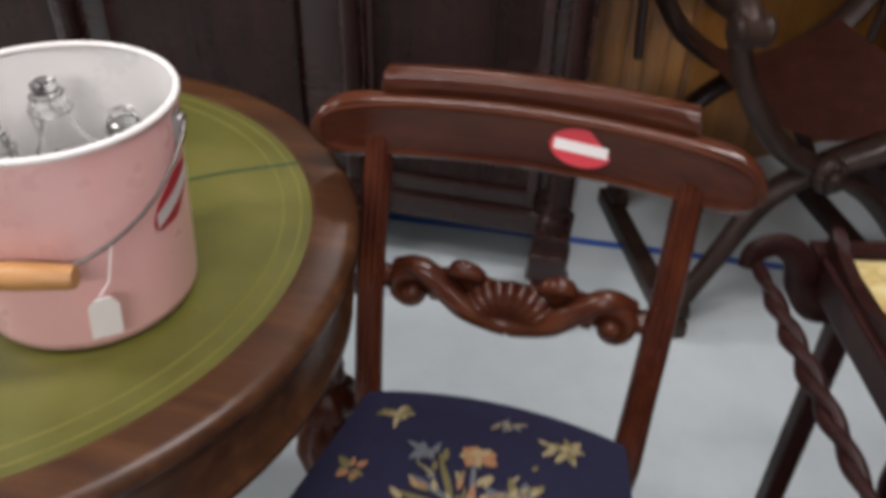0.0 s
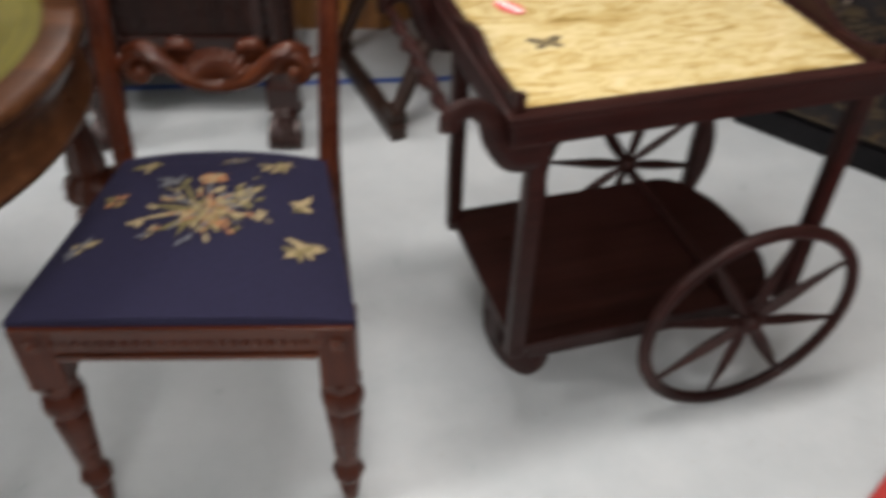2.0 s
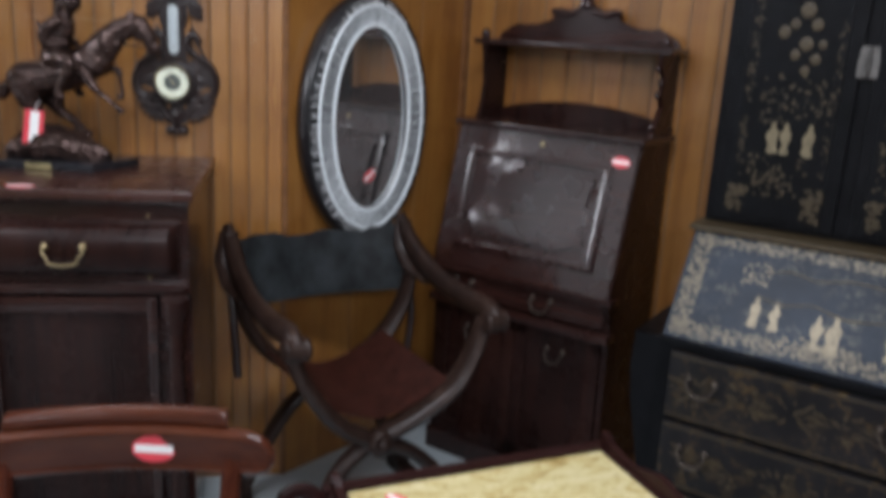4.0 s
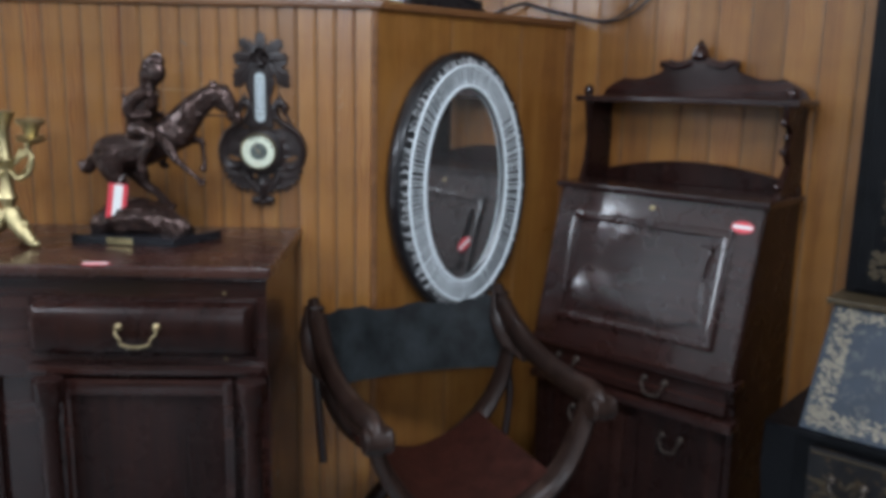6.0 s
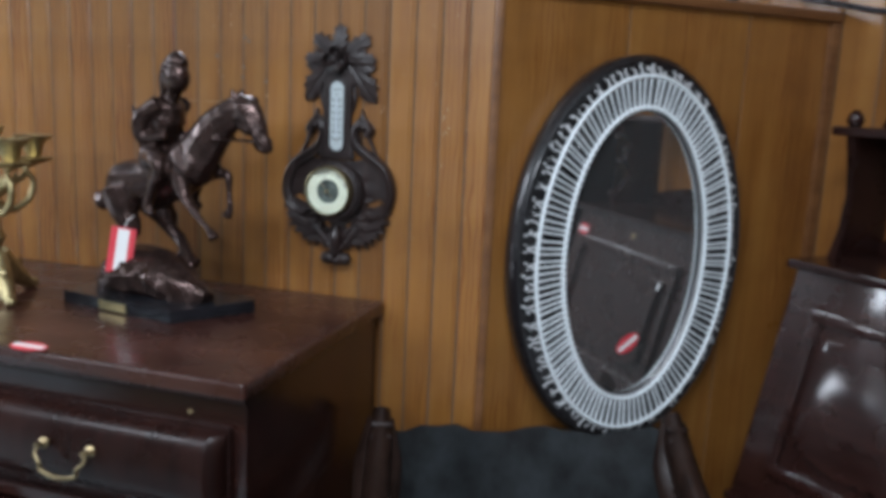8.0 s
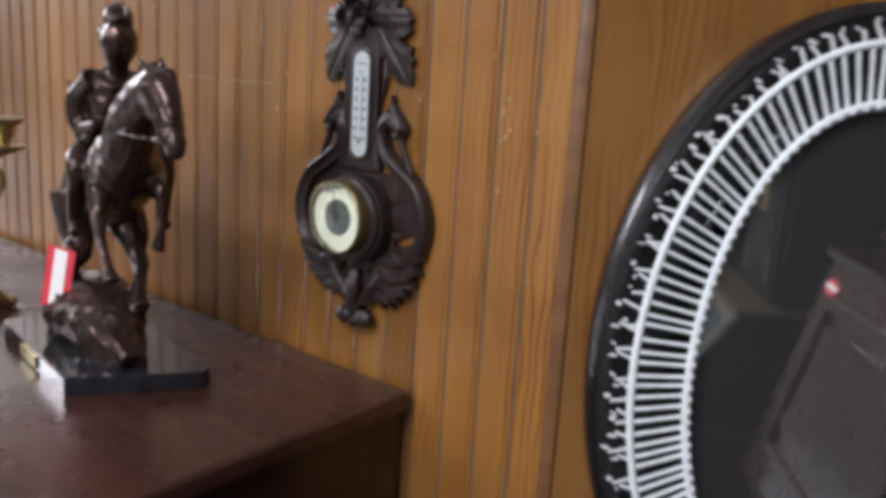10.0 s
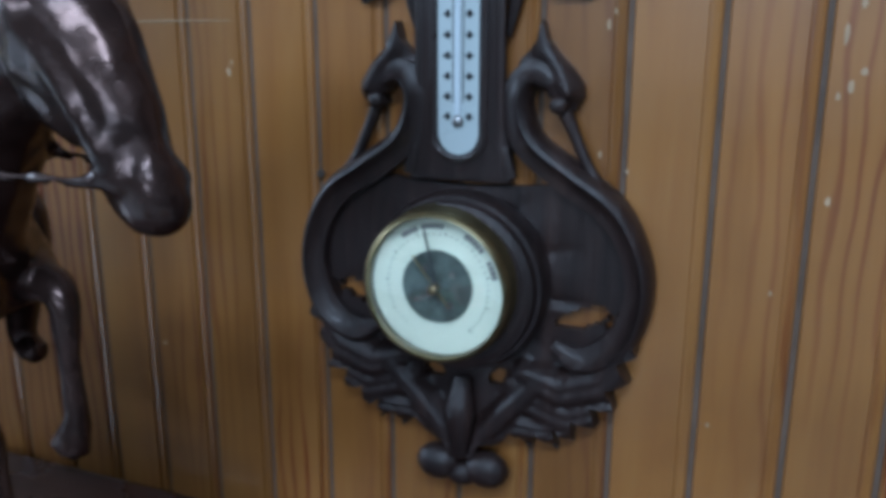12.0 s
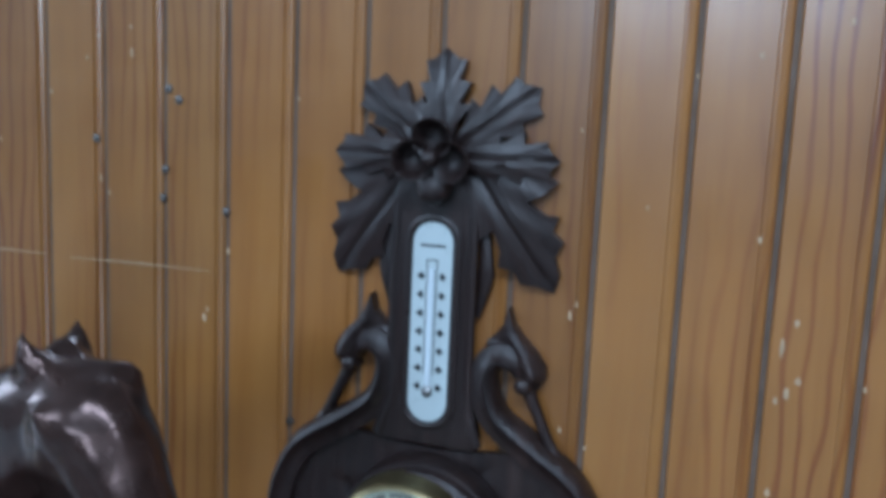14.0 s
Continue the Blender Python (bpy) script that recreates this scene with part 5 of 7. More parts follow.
def bottle_at(x, y, rz, tilt, h=0.19):
    t = thing("glass_bottle", pose(BX + x, BY + y, BZ + 0.010, tilt, tilt * 0.6, rz) @ Matrix.Diagonal((1.05, 1.05, 1.0, 1.0)), "clear glass swing-top bottle standing in the bucket", "bottle", "bottles in the bucket")
    k = h / 0.19
    outer = [(0.0, 0.0), (0.031, 0.0), (0.034, 0.004), (0.034, 0.095 * k), (0.031, 0.115 * k), (0.018, 0.145 * k), (0.0135, 0.16 * k), (0.0135, 0.182 * k), (0.0155, 0.184 * k), (0.0155, 0.19 * k), (0.0115, 0.19 * k)]
    inner = [(0.0105, 0.185 * k), (0.0105, 0.16 * k), (0.0155, 0.143 * k), (0.0285, 0.114 * k), (0.0315, 0.094 * k), (0.0315, 0.007), (0.0, 0.005)]
    g = part("body", lathe(B(), outer + inner, 28), CLEAR, t)
    bm = B()
    tube(bm, [(0.0175 * math.cos(a), 0.0175 * math.sin(a), 0.172 * k) for a in (2 * math.pi * j / 20 for j in range(20))], 0.0011, 6, True)
    for s in (-1, 1):
        tube(bm, [(s * 0.0175, 0, 0.172 * k), (s * 0.021, 0.006, 0.155 * k), (s * 0.016, 0.012, 0.18 * k), (s * 0.006, 0.004, 0.203 * k)], 0.0011, 6)
    part("wire_clip", bm, STEEL, t, "steel wire clip")
    part("stopper", lathe(B(), [(0.0105, 0.191 * k), (0.0125, 0.194 * k), (0.011, 0.203 * k), (0.004, 0.207 * k), (0, 0.207 * k)], 16), CLEAR, t, "clear stopper")


# ---- chair with needlepoint seat ----
CHAIR = pose(0.519, 0.672, 0, 0, 0, -0.9)


def seat_height(x, y):
    hw = 0.243 - 0.072 * (y / 0.385)
    return 0.464 + 0.032 * (1 - min(1, abs(x / hw)) ** 3) * (1 - min(1, abs((y - 0.19) / 0.205)) ** 3)


def chair():
    t = thing("dining_chair", CHAIR, "red mahogany bar-back chair with navy floral needlepoint seat", "chair")
    # seat pad
    bm = B()
    nx, ny = 22, 20
    grid = []
    for j in range(ny + 1):
        v = j / ny
        grid.append([])
        for i in range(nx + 1):
            u = -1 + 2 * i / nx
            y = 0.004 + 0.385 * v + (0.024 * (1 - u * u) if v > 0.6 else 0.0) * (v - 0.6) / 0.4
            hw = 0.241 - 0.07 * v
            x = hw * u
            grid[-1].append(bm.verts.new((x, y, seat_height(x * 0.999, min(y, 0.388)))))
    for j in range(ny):
        for i in range(nx):
            bm.faces.new((grid[j][i], grid[j][i + 1], grid[j + 1][i + 1], grid[j + 1][i]))
    rim = [e for e in bm.edges if len(e.link_faces) == 1]
    ext = bmesh.ops.extrude_edge_only(bm, edges=rim)
    for v in [g for g in ext["geom"] if isinstance(g, bmesh.types.BMVert)]:
        v.co.z = 0.444
    part("seat", bm, BLUE_CLOTH, t, "navy needlepoint cushion with flowers", True)
    # rails
    bm = B()
    box(bm, (-0.236, 0.0, 0.394), (0.236, 0.028, 0.45), 0.004)
    front = part("front_rail", bm, CHAIR_W, t, "front rail with carved bead row")
    part("rail_moulding", box(B(), (-0.236, -0.004, 0.4505), (0.236, 0.012, 0.456), 0.002), CHAIR_W, front)
    part("rail_moulding", box(B(), (-0.183, -0.005, 0.394), (0.183, -0.0005, 0.404), 0.002), CHAIR_W, front)
    for k in range(23):
        part("bead", ball(B(), (-0.186 + 0.0169 * k, -0.001, 0.4235), 0.0066, 8, (1, 0.7, 1.15)), CHAIR_W, front)
    for s in (-1, 1):
        bm = box(B(), (-0.012, 0, 0.397), (0.012, 0.395, 0.448), 0.004)
        part("side_rail", bm, CHAIR_W, t, m=pose(s * 0.218, 0.012, 0, 0, 0, s * 9.3))
    part("back_rail", box(B(), (-0.165, 0.385, 0.402), (0.165, 0.41, 0.448), 0.004), CHAIR_W, t)
    prof = [(0.010, 0.0), (0.014, 0.01), (0.018, 0.05), (0.016, 0.06), (0.022, 0.068), (0.026, 0.085), (0.022, 0.10), (0.017, 0.107), (0.019, 0.118), (0.026, 0.22), (0.027, 0.24), (0.022, 0.252), (0.03, 0.262), (0.032, 0.28), (0.03, 0.298), (0.024, 0.306), (0.029, 0.316), (0.029, 0.33)]
    for s in (-1, 1):
        leg = turned_leg(prof, CHAIR_V, t, pose(s * 0.211, 0.025, 0), flutes=0.08, lab="turned reeded front leg")
        part("leg_block", box(B(), (-0.028, -0.028, 0.325), (0.028, 0.026, 0.454), 0.005), CHAIR_V, leg)
        part("rosette", lathe(B(), [(0.013, 0.0), (0.012, 0.004), (0.006, 0.004), (0.004, 0.008), (0.0, 0.009)], 14, pose(0, -0.028, 0.424, 90)), CHAIR_W, leg)
        pts = [(s * 0.178, 0.50, 0.0), (s * 0.176, 0.455, 0.2), (s * 0.176, 0.405, 0.40), (s * 0.178, 0.415, 0.5), (s * 0.183, 0.455, 0.64), (s * 0.188, 0.515, 0.79)]
        bm = B()
        strip(bm, pts, [0.016, 0.018, 0.021, 0.019, 0.018, 0.018], 6, 12, 0.95)
        post = part("back_post", bm, CHAIR_V, t, "reeded back post")
        for d in (-0.008, 0.0, 0.008):
            part("reed", strip(B(), [(x + d, y - 0.0165, z) for x, y, z in pts[2:]], 0.0045, 6, 6), CHAIR_V, post)
    # crest
    def crest(z_lo, z_hi, half, thick, r, dy, name, lab):
        bm = B()
        n, outline = 20, []
        for k in range(9):
            a = math.pi * k / 8
            outline.append((half - r + r * math.sin(a), (z_lo + z_hi) / 2 - (z_hi - z_lo) / 2 * math.cos(a)))
        secs = []
        for i in range(n + 1):
            u = -1 + 2 * i / n
            x = u * (half - r)
            secs.append((x, (z_hi - z_lo) / 2))
        for k in range(1, 6):
            a = math.pi / 2 * k / 5
            secs.append((half - r + r * math.sin(a), (z_hi - z_lo) / 2 * max(0.18, math.cos(a))))
            secs.insert(0, (-(half - r + r * math.sin(a)), (z_hi - z_lo) / 2 * max(0.18, math.cos(a))))
        rings = []
        for x, hh in secs:
            y = 0.534 - 0.05 * (x / 0.262) ** 2 + dy
            zc = (z_lo + z_hi) / 2
            b = min(0.006, hh * 0.4)
            rings.append([bm.verts.new((x, y + oy, zc + oz)) for oy, oz in ((0, -hh + b), (b, -hh), (thick - b, -hh), (thick, -hh + b), (thick, hh - b), (thick - b, hh), (b, hh), (0, hh - b))])
        for a, b in zip(rings, rings[1:]):
            for j in range(8):
                bm.faces.new((a[j], a[(j + 1) % 8], b[(j + 1) % 8], b[j]))
        bm.faces.new(rings[0])
        bm.faces.new(rings[-1][::-1])
        return part(name, bm, CHAIR_W, t, lab)
    crest(0.760, 0.844, 0.262, 0.024, 0.05, -0.012, "crest_rail", "curved crest rail with rounded ends")
    crest(0.841, 0.873, 0.182, 0.03, 0.004, -0.006, "crest_moulding", "raised moulding on the crest")
    # raised bead round the crest face
    loop = []
    for k in range(64):
        a = 2 * math.pi * k / 64
        cx, sz = math.cos(a), math.sin(a)
        x = 0.25 * (abs(cx) ** 0.35) * (1 if cx > 0 else -1)
        z = 0.802 + 0.033 * (abs(sz) ** 0.5) * (1 if sz > 0 else -1)
        loop.append((x, 0.522 - 0.05 * (x / 0.262) ** 2 - 0.001, z))
    part("crest_bead", tube(B(), loop, 0.0035, 6, True), CHAIR_W, t)
    # carved middle rail
    yc = 0.458
    wave = [(x, 0.624 - 0.012 * math.cos(x * 42) + 0.012 * math.exp(-(x / 0.05) ** 2)) for x in (-0.14 + 0.014 * k for k in range(21))]
    under = [(x, 0.590 - 0.010 * math.exp(-(x / 0.06) ** 2) + 0.012 * math.exp(-((abs(x) - 0.08) / 0.03) ** 2)) for x in (0.14 - 0.014 * k for k in range(21))]
    rail = part("middle_rail", slab(B(), wave + under, 0.018, pose(0, yc - 0.006, 0), 0.004), CHAIR_W, t, "carved rail with scrolls and shell")
    for s in (-1, 1):
        sp = [(s * (0.126 - 0.034 * r * math.cos(a)), yc - 0.012, 0.606 + 0.036 * r * math.sin(a)) for a, r in ((k * 0.42, 1.0 - k * 0.05) for k in range(18))]
        part("volute", tube(B(), sp[::-1], spread([0.006, 0.010, 0.012, 0.013], len(sp)), 8), CHAIR_W, rail)
        part("volute_eye", ball(B(), (s * 0.126, yc - 0.014, 0.606), 0.016, 12, (1, 0.9, 1)), CHAIR_W, rail)
        bm = strip(B(), [(s * 0.15, yc, 0.632), (s * 0.118, yc - 0.012, 0.645), (s * 0.088, yc - 0.016, 0.626), (s * 0.055, yc - 0.018, 0.600), (s * 0.02, yc - 0.016, 0.586), (0, yc - 0.016, 0.582)], [0.010, 0.015, 0.017, 0.018, 0.017, 0.016], 6, 10)
        part("ribbon", bm, CHAIR_W, rail)
        part("ribbon_edge", strip(B(), [(s * 0.122, yc - 0.026, 0.652), (s * 0.092, yc - 0.031, 0.634), (s * 0.062, yc - 0.034, 0.608), (s * 0.03, yc - 0.030, 0.592)], [0.002, 0.0045, 0.0045, 0.002], 6, 6), CHAIR_W, rail)
        bm = strip(B(), [(s * 0.078, yc - 0.008, 0.638), (s * 0.064, yc - 0.016, 0.656), (s * 0.042, yc - 0.014, 0.648), (s * 0.052, yc - 0.012, 0.632)], [0.008, 0.013, 0.011, 0.005], 5, 8)
        part("curl", bm, CHAIR_W, rail)
        bm = strip(B(), [(s * 0.185, yc, 0.615), (s * 0.15, yc, 0.61), (s * 0.12, yc, 0.6)], [0.014, 0.016, 0.014], 4, 8)
        part("rail_end", bm, CHAIR_W, rail)
    for k in range(9):
        a = radians(-64 + 16 * k)
        bm = strip(B(), [(0.01 * math.sin(a), yc - 0.016, 0.586), (0.038 * math.sin(a), yc - 0.026, 0.592 + 0.032 * math.cos(a)), (0.058 * math.sin(a), yc - 0.014, 0.596 + 0.053 * math.cos(a))], [0.005, 0.0085, 0.0085], 5, 8)
        part("shell_rib", bm, CHAIR_W, rail)
    sticker(Matrix.Translation((0, 0, 0)) @ CHAIR @ pose(0.056, 0.5185, 0.804, -4, 4, -2.4), "red oval price sticker on the chair crest", 0.037, 0.024)
    # embroidery, laid on the cushion
    def petal(cx, cy, ang, l, w, mat, base=0.0):
        bm = B()
        n, pts = 5, []
        c, s = math.cos(ang), math.sin(ang)
        left, right = [], []
        for k in range(n + 1):
            u = k / n
            h = w * math.sin(math.pi * (0.12 + 0.8 * u)) * (0.8 + 0.4 * ((k * 7919) % 5) / 5)
            for sgn, lst in ((-1, left), (1, right)):
                d = base + l * u
                x, y = cx + d * c - sgn * h * s, cy + d * s + sgn * h * c
                lst.append(bm.verts.new((x, y, seat_height(x, y) + 0.0022)))
        for k in range(n):
            bm.faces.new((left[k], left[k + 1], right[k + 1], right[k]))
        ext = bmesh.ops.solidify(bm, geom=bm.faces[:], thickness=0.0012)
        return part("stitched_petal", bm, mat, t)
    rnd = random.Random(5)
    def flower(cx, cy, n, l, w, mats):
        n, l = int(n * 1.7), l * 1.25
        for k in range(n):
            petal(cx + rnd.uniform(-0.3, 0.3) * l, cy + rnd.uniform(-0.2, 0.2) * l, 2 * math.pi * k / n + rnd.uniform(-0.5, 0.5), l * rnd.uniform(0.4, 1.0), w * rnd.uniform(0.6, 1.1), mats[k % len(mats)], 0.001)
    flower(0.152, 0.130, 8, 0.027, 0.0062, [CREAM, CREAM, OLIVE])
    flower(0.149, 0.234, 6, 0.022, 0.006, [CREAM, CREAM])
    flower(0.096, 0.345, 8, 0.024, 0.0055, [CREAM, OLIVE, CREAM])
    flower(-0.168, 0.137, 7, 0.023, 0.005, [GREYBLUE, CREAM, GREYBLUE])
    flower(-0.145, 0.245, 6, 0.019, 0.005, [OLIVE, PEACH])
    flower(-0.116, 0.352, 7, 0.024, 0.0052, [CREAM, OLIVE])
    flower(0.02, 0.372, 5, 0.018, 0.004, [GREYBLUE, CREAM])
    flower(-0.004, 0.30, 7, 0.024, 0.0095, [PEACH, CREAM, PEACH, CREAM])
    flower(-0.062, 0.290, 6, 0.021, 0.005, [GREYBLUE])
    flower(0.018, 0.205, 9, 0.034, 0.009, [PEACH, CREAM, PEACH, OLIVE])
    flower(0.052, 0.245, 8, 0.034, 0.007, [GREYBLUE, CREAM, OLIVE])
    flower(0.09, 0.2, 4, 0.012, 0.005, [CREAM])
    flower(-0.095, 0.182, 4, 0.013, 0.0055, [CREAM])
    for ang, l, w, mm in ((178, 0.11, 0.007, OLIVE), (188, 0.10, 0.005, CREAM), (160, 0.07, 0.005, GREYBLUE), (112, 0.075, 0.005, OLIVE), (92, 0.085, 0.004, GREYBLUE), (215, 0.07, 0.008, OLIVE), (238, 0.055, 0.007, CREAM), (262, 0.06, 0.005, OLIVE),
                          (285, 0.07, 0.006, CREAM), (305, 0.07, 0.007, OLIVE), (325, 0.08, 0.008, OLIVE), (340, 0.065, 0.006, CREAM), (12, 0.10, 0.005, GREYBLUE), (28, 0.10, 0.006, OLIVE)):
        petal(rnd.uniform(-0.012, 0.012), 0.21 + rnd.uniform(-0.01, 0.01), radians(ang + rnd.uniform(-12, 12)), l * rnd.uniform(0.6, 0.95), w * 0.85, mm, 0.012)
    for k in range(110):
        a, d = rnd.uniform(0, 6.28), abs(rnd.gauss(0, 0.042))
        petal(0.005 + d * 1.25 * math.cos(a), 0.21 + d * math.sin(a), a + rnd.uniform(-0.6, 0.6), rnd.uniform(0.010, 0.024), rnd.uniform(0.002, 0.0045), rnd.choice([OLIVE, CREAM, GREYBLUE, PEACH, OLIVE, CREAM]))


# ---- tea trolley ----
TROL = pose(1.23, 1.098, 0, 0, 0, 13.3) @ Matrix.Diagonal((0.98, 0.925, 0.985, 1.0))


def trolley():
    t = thing("tea_trolley", TROL, "dark stained tea trolley with yellow marbled top and spoked wheels", "trolley")
    X, Y = 0.318, 0.232
    bm = B()
    for s in (-1, 1):
        box(bm, (-X, s * (Y - 0.018) - 0.018, 0.655), (X, s * (Y - 0.018) + 0.018, 0.700), 0.005)
        box(bm, (-X - 0.006, s * (Y - 0.012) - 0.016, 0.694), (X + 0.006, s * (Y - 0.012) + 0.016, 0.708), 0.005)
        box(bm, (s * (X - 0.018) - 0.018, -Y + 0.03, 0.655), (s * (X - 0.018) + 0.018, Y - 0.03, 0.703), 0.004)
    part("top_frame", bm, TROL_W, t, "moulded dark wood frame")
    part("top_panel", box(B(), (-0.286, -0.2, 0.688), (0.286, 0.2, 0.7005), 0.001), YELLOW, t, "yellow marbled panel with butterfly")
    # butterfly mark
    bm = B()
    for sx in (-1, 1):
        for sy, l in ((1, 0.034), (-1, 0.026)):
            slab(bm, [(0, 0), (sx * l * 0.6, sy * l * 0.05), (sx * l * 0.95, sy * l * 0.5), (sx * l * 0.6, sy * l * 0.75), (sx * l * 0.08, sy * l * 0.4)], 0.0008, pose(-0.183, -0.008, 0.7008, -90))
    part("butterfly_mark", bm, plain("dark print", (0.10, 0.085, 0.05), 0.4), t, "dark butterfly print")
    # shaped end galleries
    for s in (-1, 1):
        out = [(-Y + 0.012, 0.70)]
        for k in range(33):
            u = -1 + 2 * k / 32
            out.append((u * (Y - 0.012), 0.712 + 0.022 * (0.5 + 0.5 * math.cos(u * math.pi * 2)) * (1 if abs(u) < 0.5 else 0.55) + (0.012 if abs(u) > 0.93 else 0)))
        out.append((Y - 0.012, 0.70))
        part("gallery", slab(B(), out, 0.016, pose(s * (X - 0.016) - 0.0 + (0.008 if s > 0 else 0.008), 0, 0, 0, 0, 90), 0.003), TROL_W, t, "shaped end gallery")
    for sx in (-1, 1):
        for sy in (-1, 1):
            lx = -0.262 if sx < 0 else 0.302
            part("leg", box(B(), (lx - 0.015, sy * 0.2 - 0.015, 0.183), (lx + 0.015, sy * 0.2 + 0.015, 0.66), 0.004), TROL_W, t)
    out = [(-0.268, -0.215), (0.22, -0.215)] + [(0.22 + 0.1 * math.sin(a), -0.215 * math.cos(a)) for a in (math.pi * k / 12 for k in range(1, 12))] + [(0.22, 0.215), (-0.268, 0.215)]
    part("shelf", slab(B(), out, -0.016, pose(0, 0, 0.20, -90) @ Matrix.Diagonal((1, 1, -1, 1)), 0.003), TROL_W, t, "plain dark lower shelf")
    for s in (-1, 1):
        part("shelf_rail", box(B(), (-0.235, s * 0.2 - 0.012, 0.172), (0.27, s * 0.2 + 0.012, 0.1995), 0.004), TROL_W, t)
    # swivel wheel under the handle end
    part("fork", box(B(), (-0.246, -0.075, 0.07), (-0.194, 0.03, 0.186), 0.01), TROL_W, t, "wooden fork block")
    w = part("small_wheel", lathe(B(), [(0.0, -0.017), (0.07, -0.017), (0.084, -0.012), (0.086, 0.0), (0.084, 0.012), (0.07, 0.017), (0.0, 0.017)], 32, pose(0, 0, 0, 0, 90, 0)), TROL_W, t, "solid dark swivel wheel", m=pose(-0.205, -0.07, 0.0865, 0, 0, 24))
    part("tyre", tube(B(), [(0, 0.082 * math.cos(a), 0.082 * math.sin(a)) for a in (2 * math.pi * k / 32 for k in range(32))], 0.0045, 6, True), BLACK_PLASTIC, w)
    # handle brackets and twisted bar
    for s in (-1, 1):
        pts = [(-0.265, s * 0.205, 0.625), (-0.30, s * 0.205, 0.628), (-0.328, s * 0.205, 0.66), (-0.345, s * 0.205, 0.70), (-0.372, s * 0.205, 0.718), (-0.398, s * 0.205, 0.708), (-0.402, s * 0.205, 0.685)]
        part("bracket", strip(B(), pts, [0.028, 0.028, 0.024, 0.019, 0.016, 0.017, 0.015], 6, 10, 0.55, (0, 0, 1)), TROL_W, t, "scrolled handle bracket")
    bm = B()
    for ph in (0, math.pi):
        pts = []
        for k in range(49):
            u = -0.2 + 0.4 * k / 48
            r = 0.0065 * (1 - 0.75 * (abs(u) / 0.2) ** 2.5)
            pts.append((-0.396 + r * math.cos(k * 0.42 + ph), u, 0.692 + r * math.sin(k * 0.42 + ph)))
        tube(bm, pts, [0.0085 * (1 - 0.3 * abs(-1 + k / 24) ** 2) for k in range(49)], 8)
    part("handle_bar", bm, TROL_W, t, "twisted handle bar")
    # wheels
    for s in (-1, 1):
        w = part("wheel", tube(B(), [(0.21 * math.cos(a), 0, 0.21 * math.sin(a)) for a in (2 * math.pi * k / 56 for k in range(56))], 0.0135, 10, True, 0.9), TROL_W, t, "large spoked wooden wheel", m=pose(0.175, s * 0.275, 0.2235, 0, 11, 0))
        part("hub", lathe(B(), [(0.0, -0.026), (0.012, -0.024), (0.022, -0.012), (0.024, 0), (0.022, 0.012), (0.012, 0.024), (0, 0.026)], 16, pose(0, 0, 0, 90)), TROL_W, w)
        for k in range(8):
            a = 2 * math.pi * k / 8
            d = Vector((math.cos(a), 0, math.sin(a)))
            part("spoke", tube(B(), [d * 0.018, d * 0.045, d * 0.085, d * 0.15, d * 0.202], [0.008, 0.0135, 0.0145, 0.009, 0.0045], 4), TROL_W, w)
    part("axle", tube(B(), [(0.175, -0.275, 0.2235), (0.175, 0.275, 0.2235)], 0.009, 8), TROL_W, t)
    sticker(TROL @ pose(-0.199, 0.136, 0.7018, -90, 0, -66), "red oval price sticker on the trolley top", 0.035, 0.018)


# ---- folding X-frame armchair ----
SAV = pose(1.083, 1.965, 0, 0, 0, 20.7) @ Matrix.Diagonal((0.866, 1.0, 1.0, 1.0))


